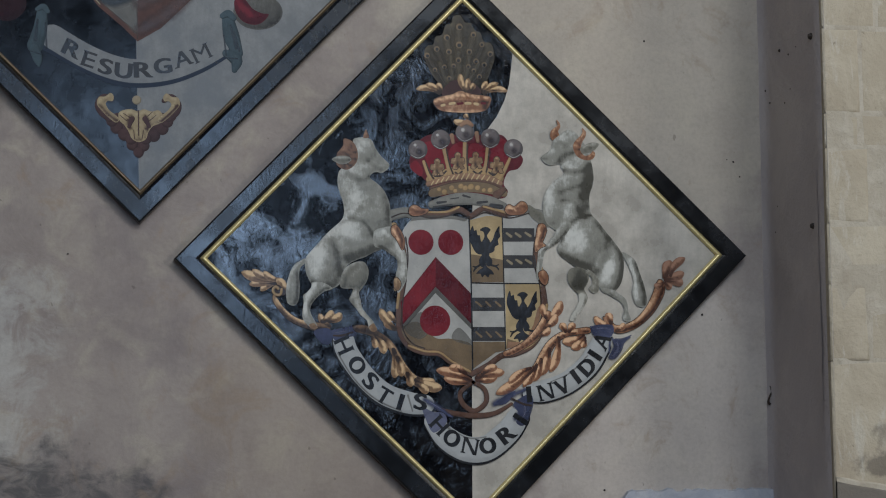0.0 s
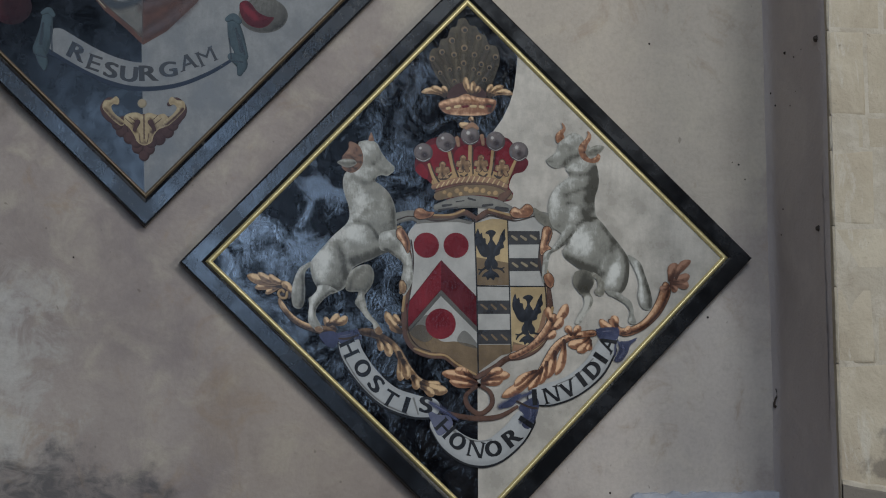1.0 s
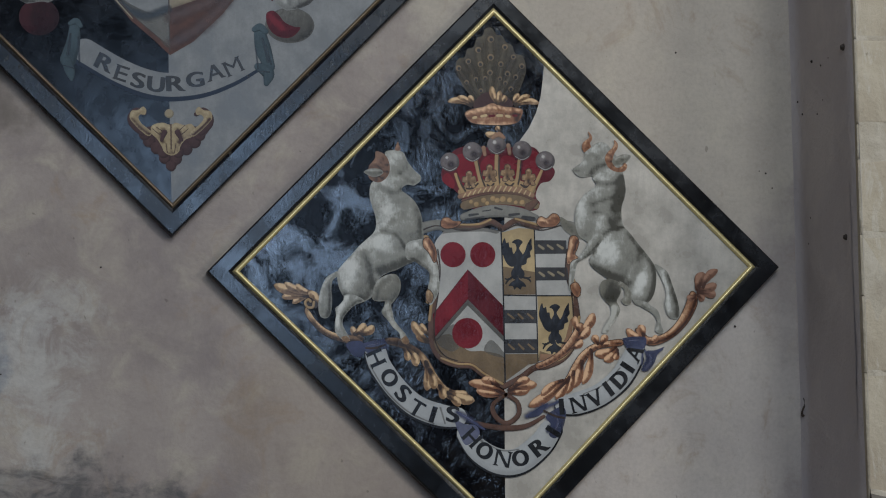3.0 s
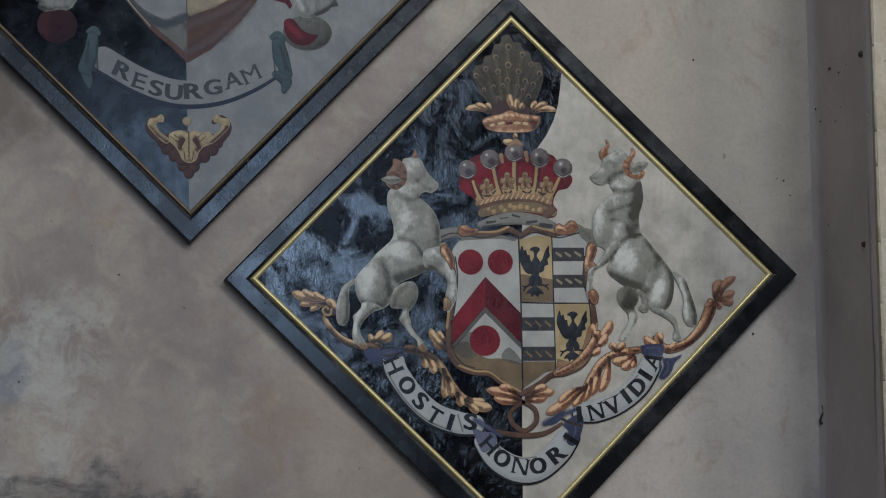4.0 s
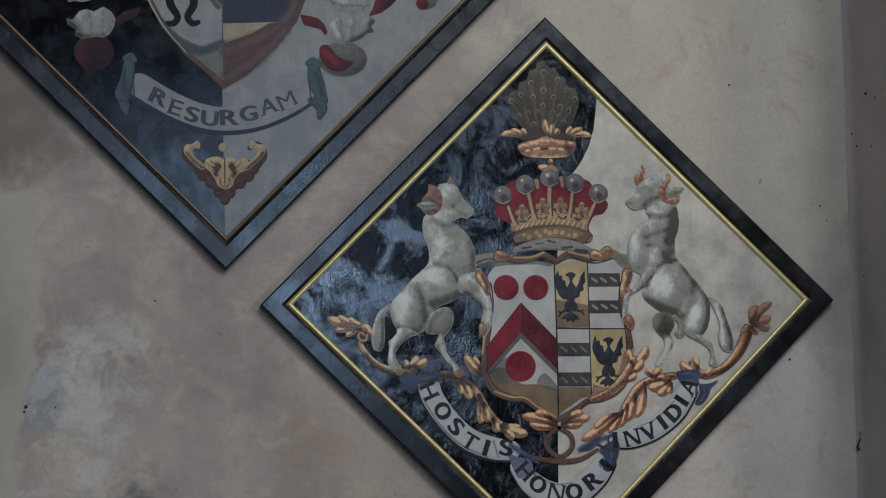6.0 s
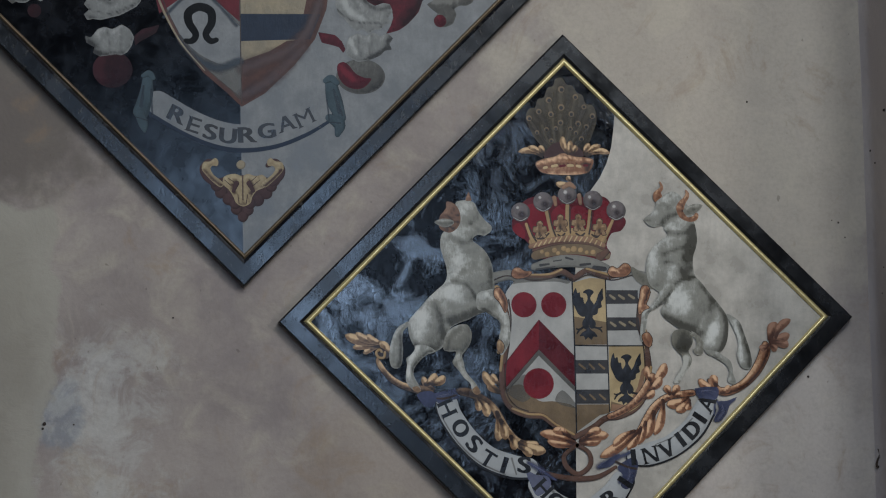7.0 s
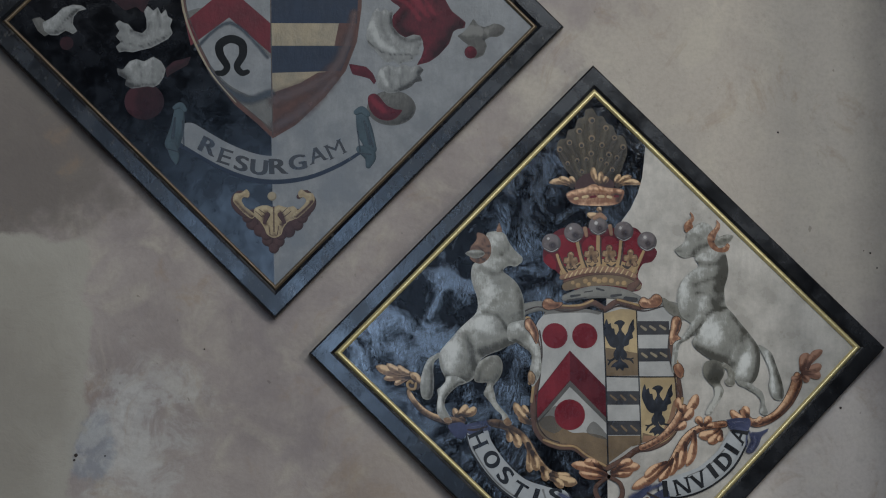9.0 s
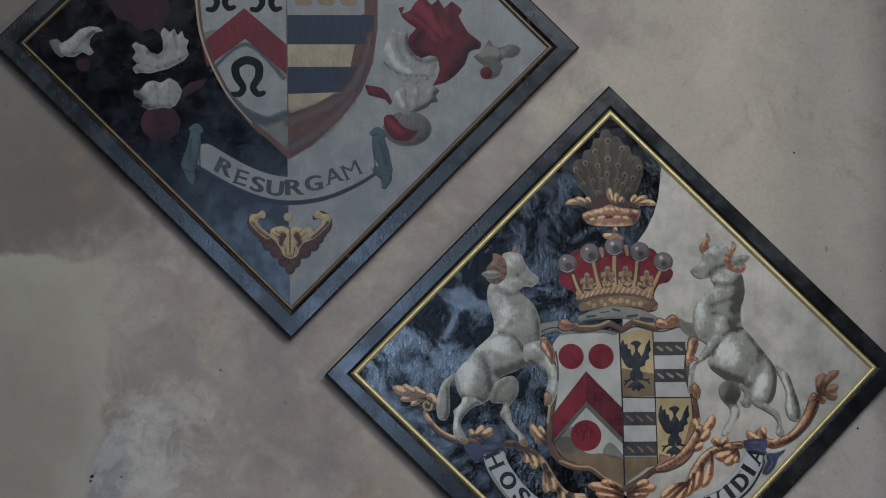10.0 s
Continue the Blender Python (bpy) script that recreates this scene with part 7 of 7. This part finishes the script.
p.form("shell_curl", SHELL_GOLD, [(-0.108, -0.588), (-0.091, -0.576), (-0.080, -0.587), (-0.084, -0.603), (-0.099, -0.603), (-0.106, -0.614), (-0.095, -0.634), (-0.076, -0.649), (-0.061, -0.664), (-0.072, -0.676), (-0.095, -0.661), (-0.118, -0.638), (-0.135, -0.615), (-0.129, -0.591)],
       accents=[(0.010, -0.4, [(-0.125, -0.618), (-0.102, -0.645), (-0.072, -0.668)])], parent=shell)
p.form("shell_curl", SHELL_GOLD, [(0.134, -0.590), (0.139, -0.614), (0.122, -0.637), (0.099, -0.660), (0.076, -0.676), (0.065, -0.664), (0.080, -0.649), (0.099, -0.633), (0.111, -0.614), (0.103, -0.602), (0.088, -0.602), (0.084, -0.587), (0.095, -0.575), (0.112, -0.586)],
       accents=[(0.010, -0.4, [(0.130, -0.617), (0.107, -0.645), (0.076, -0.668)])], parent=shell)
p.discs("shell_bead", DULL_GOLD, *[(-0.004, -0.599, 0.0154)], parent=shell)
p.strokes("shell_rib", PLUM, [(-0.059, -0.651, 0.0019), (-0.037, -0.670, 0.0029)], [(-0.048, -0.644, 0.0019), (-0.026, -0.659, 0.0029)], [(0.060, -0.650, 0.0019), (0.038, -0.669, 0.0029)], [(0.049, -0.638, 0.0019), (0.027, -0.658, 0.0029)], [(-0.014, -0.700, 0.0019), (-0.010, -0.731, 0.0029)], [(0.019, -0.700, 0.0019), (0.014, -0.730, 0.0029)], parent=shell)
p.strokes("shell_eye", PLUM, [(-0.029, -0.689, 0.0116), (-0.018, -0.662, 0.0174)], [(0.038, -0.688, 0.0116), (0.023, -0.662, 0.0174)], [(0.002, -0.635, 0.0039), (0.003, -0.719, 0.0039)], parent=shell)


# ---- limewashed ashlar on the pier's front, course by course ----
BLOCK_MESHES = {}


def ashlar(x0, x1, z0, z1, material, sink=0.0):
    """One dressed block with softened edges and a faintly uneven face."""
    gap, bm = 0.0009, bmesh.new()
    nx, nz = 4, 3
    grid = [[bm.verts.new((x0 + gap + (x1 - x0 - 2 * gap) * i / nx, PIER_Y + sink + 0.003 * noise.noise(Vector((x0 + i * 0.3, z0 * 3 + j * 0.37, 5)))
            + (0.0022 if i in (0, nx) or j in (0, nz) else 0), z0 + gap + (z1 - z0 - 2 * gap) * j / nz)) for i in range(nx + 1)] for j in range(nz + 1)]
    for row in grid[1:-1]:
        row[1].co.x, row[-2].co.x = x0 + gap + 0.012, x1 - gap - 0.012
    for i in range(1, nx):
        grid[1][i].co.z, grid[-2][i].co.z = z0 + gap + 0.012, z1 - gap - 0.012
    for r, q in zip(grid, grid[1:]):
        for i in range(nx):
            bm.faces.new((r[i], r[i + 1], q[i + 1], q[i])).smooth = True
    face_front(bm)
    rim = [*grid[0], *[r[-1] for r in grid[1:]], *grid[-1][-2::-1], *[r[0] for r in grid[-2:0:-1]]]
    back = [bm.verts.new((v.co.x, PIER_Y + 0.03, v.co.z)) for v in rim]
    for i in range(len(rim)):
        bm.faces.new((rim[i], back[i], back[(i + 1) % len(rim)], rim[(i + 1) % len(rim)]))
    return part("stone_block", bm, material, pier)


COURSES = [(1.428, 1.868, 2.648), (1.868, 2.114, 2.335), (2.114, 2.310, 2.729), (2.310, 2.553, 2.347), (2.553, 2.666, 2.325), (2.666, 2.944, 2.328), (2.944, 3.207, 2.387),
           (3.207, 3.450, 2.527), (3.450, 3.723, 2.355), (3.723, 3.985, 2.487), (3.985, 4.279, 2.385), (4.279, 4.582, 2.527), (4.582, 4.885, 2.365), (4.885, 5.239, 2.466)]
rng = random.Random(4)
for z0, z1, joint in COURSES:
    x = CORNER + 0.004
    while x < 4.15:
        nxt = joint if x < joint - 0.02 else x + rng.uniform(0.3, 0.52)
        nxt = 4.2 if nxt > 4.0 else nxt
        rosy = z0 == 2.310 and x == joint
        ashlar(x, nxt, z0, z1, ROSY_STONE if rosy else STONE, 0.012 if rosy else rng.uniform(-0.001, 0.0015))
        x = nxt
bm = bmesh.new()
box(bm, CORNER + 0.012, 4.2, PIER_Y + 0.0010, PIER_Y + 0.03, 1.4, 5.2)
part("mortar_bed", bm, MORTAR, pier, "pale lime mortar between the blocks")
# the ledge at the foot of the limewash and the grey plinth under it
def sloping_course(z0, z1, front, seed):
    """A rough strip along the pier whose top falls away from the corner."""
    bm, cells = bmesh.new(), 50
    rows = []
    for k in range(cells + 1):
        x = CORNER + 0.010 + 2.0 * k / cells
        drop = -0.17 * min(0.25, max(0.0, x - CORNER - 0.012))
        wave = 0.005 * noise.noise(Vector((x * 16, seed, 2))) + 0.003 * noise.noise(Vector((x * 50, seed, 5)))
        face = PIER_Y - front + 0.003 * noise.noise(Vector((x * 20, seed, 8)))
        rows.append([bm.verts.new(q) for q in ((x, PIER_Y + 0.03, z1 + drop + wave + 0.004), (x, face + 0.004, z1 + drop + wave), (x, face, z1 + drop + wave - 0.006), (x, face, z0))])
    for a, c in zip(rows, rows[1:]):
        for k in range(3):
            bm.faces.new((a[k], a[k + 1], c[k + 1], c[k])).smooth = k == 1
    bm.faces.new(rows[0][::-1])
    return bm


part("stone_ledge", sloping_course(1.36, 1.502, 0.008, 3.0), MORTAR, pier, "chipped pale ledge")
part("plinth_face", sloping_course(0.0, 1.486, 0.013, 7.0), BARE_STONE, pier, "grey plinth under the ledge")

# ---- plaster repairs on the north wall ----
def ragged_slab(name, label, material, left, right, low, high, proud, seed, steps=90, rough=0.02, taper=0.0):
    """A thin coat of plaster with a torn edge. left, right, low, high: functions of the way along the edge, or numbers."""
    rag = lambda t, k: rough * (noise.noise(Vector((t * 7, seed, k))) + 0.5 * noise.noise(Vector((t * 23, seed, k + 9))))
    edge = []
    for i in range(steps):
        t = i / steps
        edge.append((left + (right - 0.06 - left) * t, high + rag(t * 2, 1) - taper * max(0.0, 1 - t * 8) ** 2))
    for i in range(steps):
        t = i / steps
        z = high + (low - high) * t
        edge.append((right + rag(t * 2, 2) * 0.8, z))
    edge += [(left, low)]
    bm = bmesh.new()
    front = [bm.verts.new((x, -proud, z)) for x, z in edge]
    back = [bm.verts.new((x + (0.006 if x > right - 0.1 else 0), 0.006, z + (0.006 if z > high - 0.1 else 0))) for x, z in edge]
    for tri in tessellate_polygon([[Vector((x, z, 0)) for x, z in edge]]):
        bm.faces.new([front[i] for i in tri])
    face_front(bm)
    for i in range(len(edge)):
        j = (i + 1) % len(edge)
        bm.faces.new((front[i], back[i], back[j], front[j]))
    return tagged(link_mesh(name, bm, material), label, "plaster", kind="structure")


ragged_slab("lower_render", "blue-white limewash coat with a torn top edge", LOWER, 1.625, CORNER - 0.004, 0.3, 1.452, 0.022, 8.0, 90, 0.010, 0.2)


# ---- small iron and holes ----
def nail(x, y, z, r, way, label):
    """A square-headed iron nail driven into the plaster. way: the direction that it points out of the wall."""
    bm = bmesh.new()
    bmesh.ops.create_cone(bm, cap_ends=True, segments=7, radius1=r, radius2=r * 0.55, depth=r * 0.9, matrix=Matrix.Translation((0, 0, r * 0.45)))
    bmesh.ops.create_cone(bm, cap_ends=True, segments=6, radius1=r * 0.4, radius2=r * 0.4, depth=r * 2, matrix=Matrix.Translation((0, 0, -r)))
    for v in bm.verts:
        v.co.x += 0.25 * r * noise.noise(v.co * 400 + Vector((x, z, 0)) * 50)
    ob = link_mesh("nail", bm, IRON)
    ob.matrix_world = Matrix.Translation((x, y, z)) @ Vector(way).to_track_quat("Z", "Y").to_matrix().to_4x4()
    return tagged(ob, label, "nail", group="nails and plugs in the plaster")


SIDE, OUT = (-1, 0, 0), (0, -1, 0)
nail(CORNER, -0.534, 2.934, 0.013, SIDE, "dark wooden plug in the grey pier side")
nail(CORNER, -0.499, 2.314, 0.011, SIDE, "rusty iron nail in the grey pier side")
for y, z, r in ((-0.196, 2.952, 0.006), (-0.292, 2.92, 0.004), (-0.033, 2.84, 0.006), (-0.242, 2.762, 0.004), (-0.107, 2.334, 0.004), (-0.075, 2.79, 0.004), (-0.375, 2.93, 0.0035), (-0.305, 2.80, 0.0035), (-0.135, 2.42, 0.004)):
    nail(CORNER, y, z, r, SIDE, "small rusty nail head in the grey pier side")
# the close pair near x = -0.63 stands for a dark smudged hole
for x, z, r in ((1.771, 3.015, 0.0055), (2.083, 2.592, 0.005), (1.959, 2.057, 0.006), (2.06, 2.60, 0.003), (-0.207, 2.26, 0.004), (1.602, 1.457, 0.006), (2.105, 2.54, 0.004), (-0.627, 1.908, 0.009), (-0.632, 1.892, 0.006), (-0.531, 1.905, 0.004)):
    nail(x, -0.001, z, r * 0.7, OUT, "small rusty nail head in the stained plaster")
# a bent iron hook in the inner corner
bm = bmesh.new()
pts = [(0, 0.008, 0.035), (0, -0.008, 0.03), (0.002, -0.012, 0.012), (-0.006, -0.014, -0.004), (-0.010, -0.012, -0.022), (-0.004, -0.010, -0.03)]
line, rings = spline(pts, 4), []
for i, q in enumerate(line):
    d = (Vector(line[min(i + 1, len(line) - 1)]) - Vector(line[max(i - 1, 0)])).to_track_quat("Z", "Y").to_matrix()
    r = 0.0026 + 0.003 * (i / len(line)) ** 2
    rings.append([bm.verts.new(Vector(q) + d @ Vector((r * math.cos(a * math.pi / 3), r * math.sin(a * math.pi / 3), 0))) for a in range(6)])
for r, q in zip(rings, rings[1:]):
    for a in range(6):
        bm.faces.new((r[a], r[(a + 1) % 6], q[(a + 1) % 6], q[a]))
bm.faces.new(rings[0]), bm.faces.new(rings[-1])
bmesh.ops.recalc_face_normals(bm, faces=bm.faces)
hook = tagged(link_mesh("iron_hook", bm, IRON), "bent rusty iron hook in the plaster corner", "hook")
hook.location = (2.193, -0.008, 1.775)
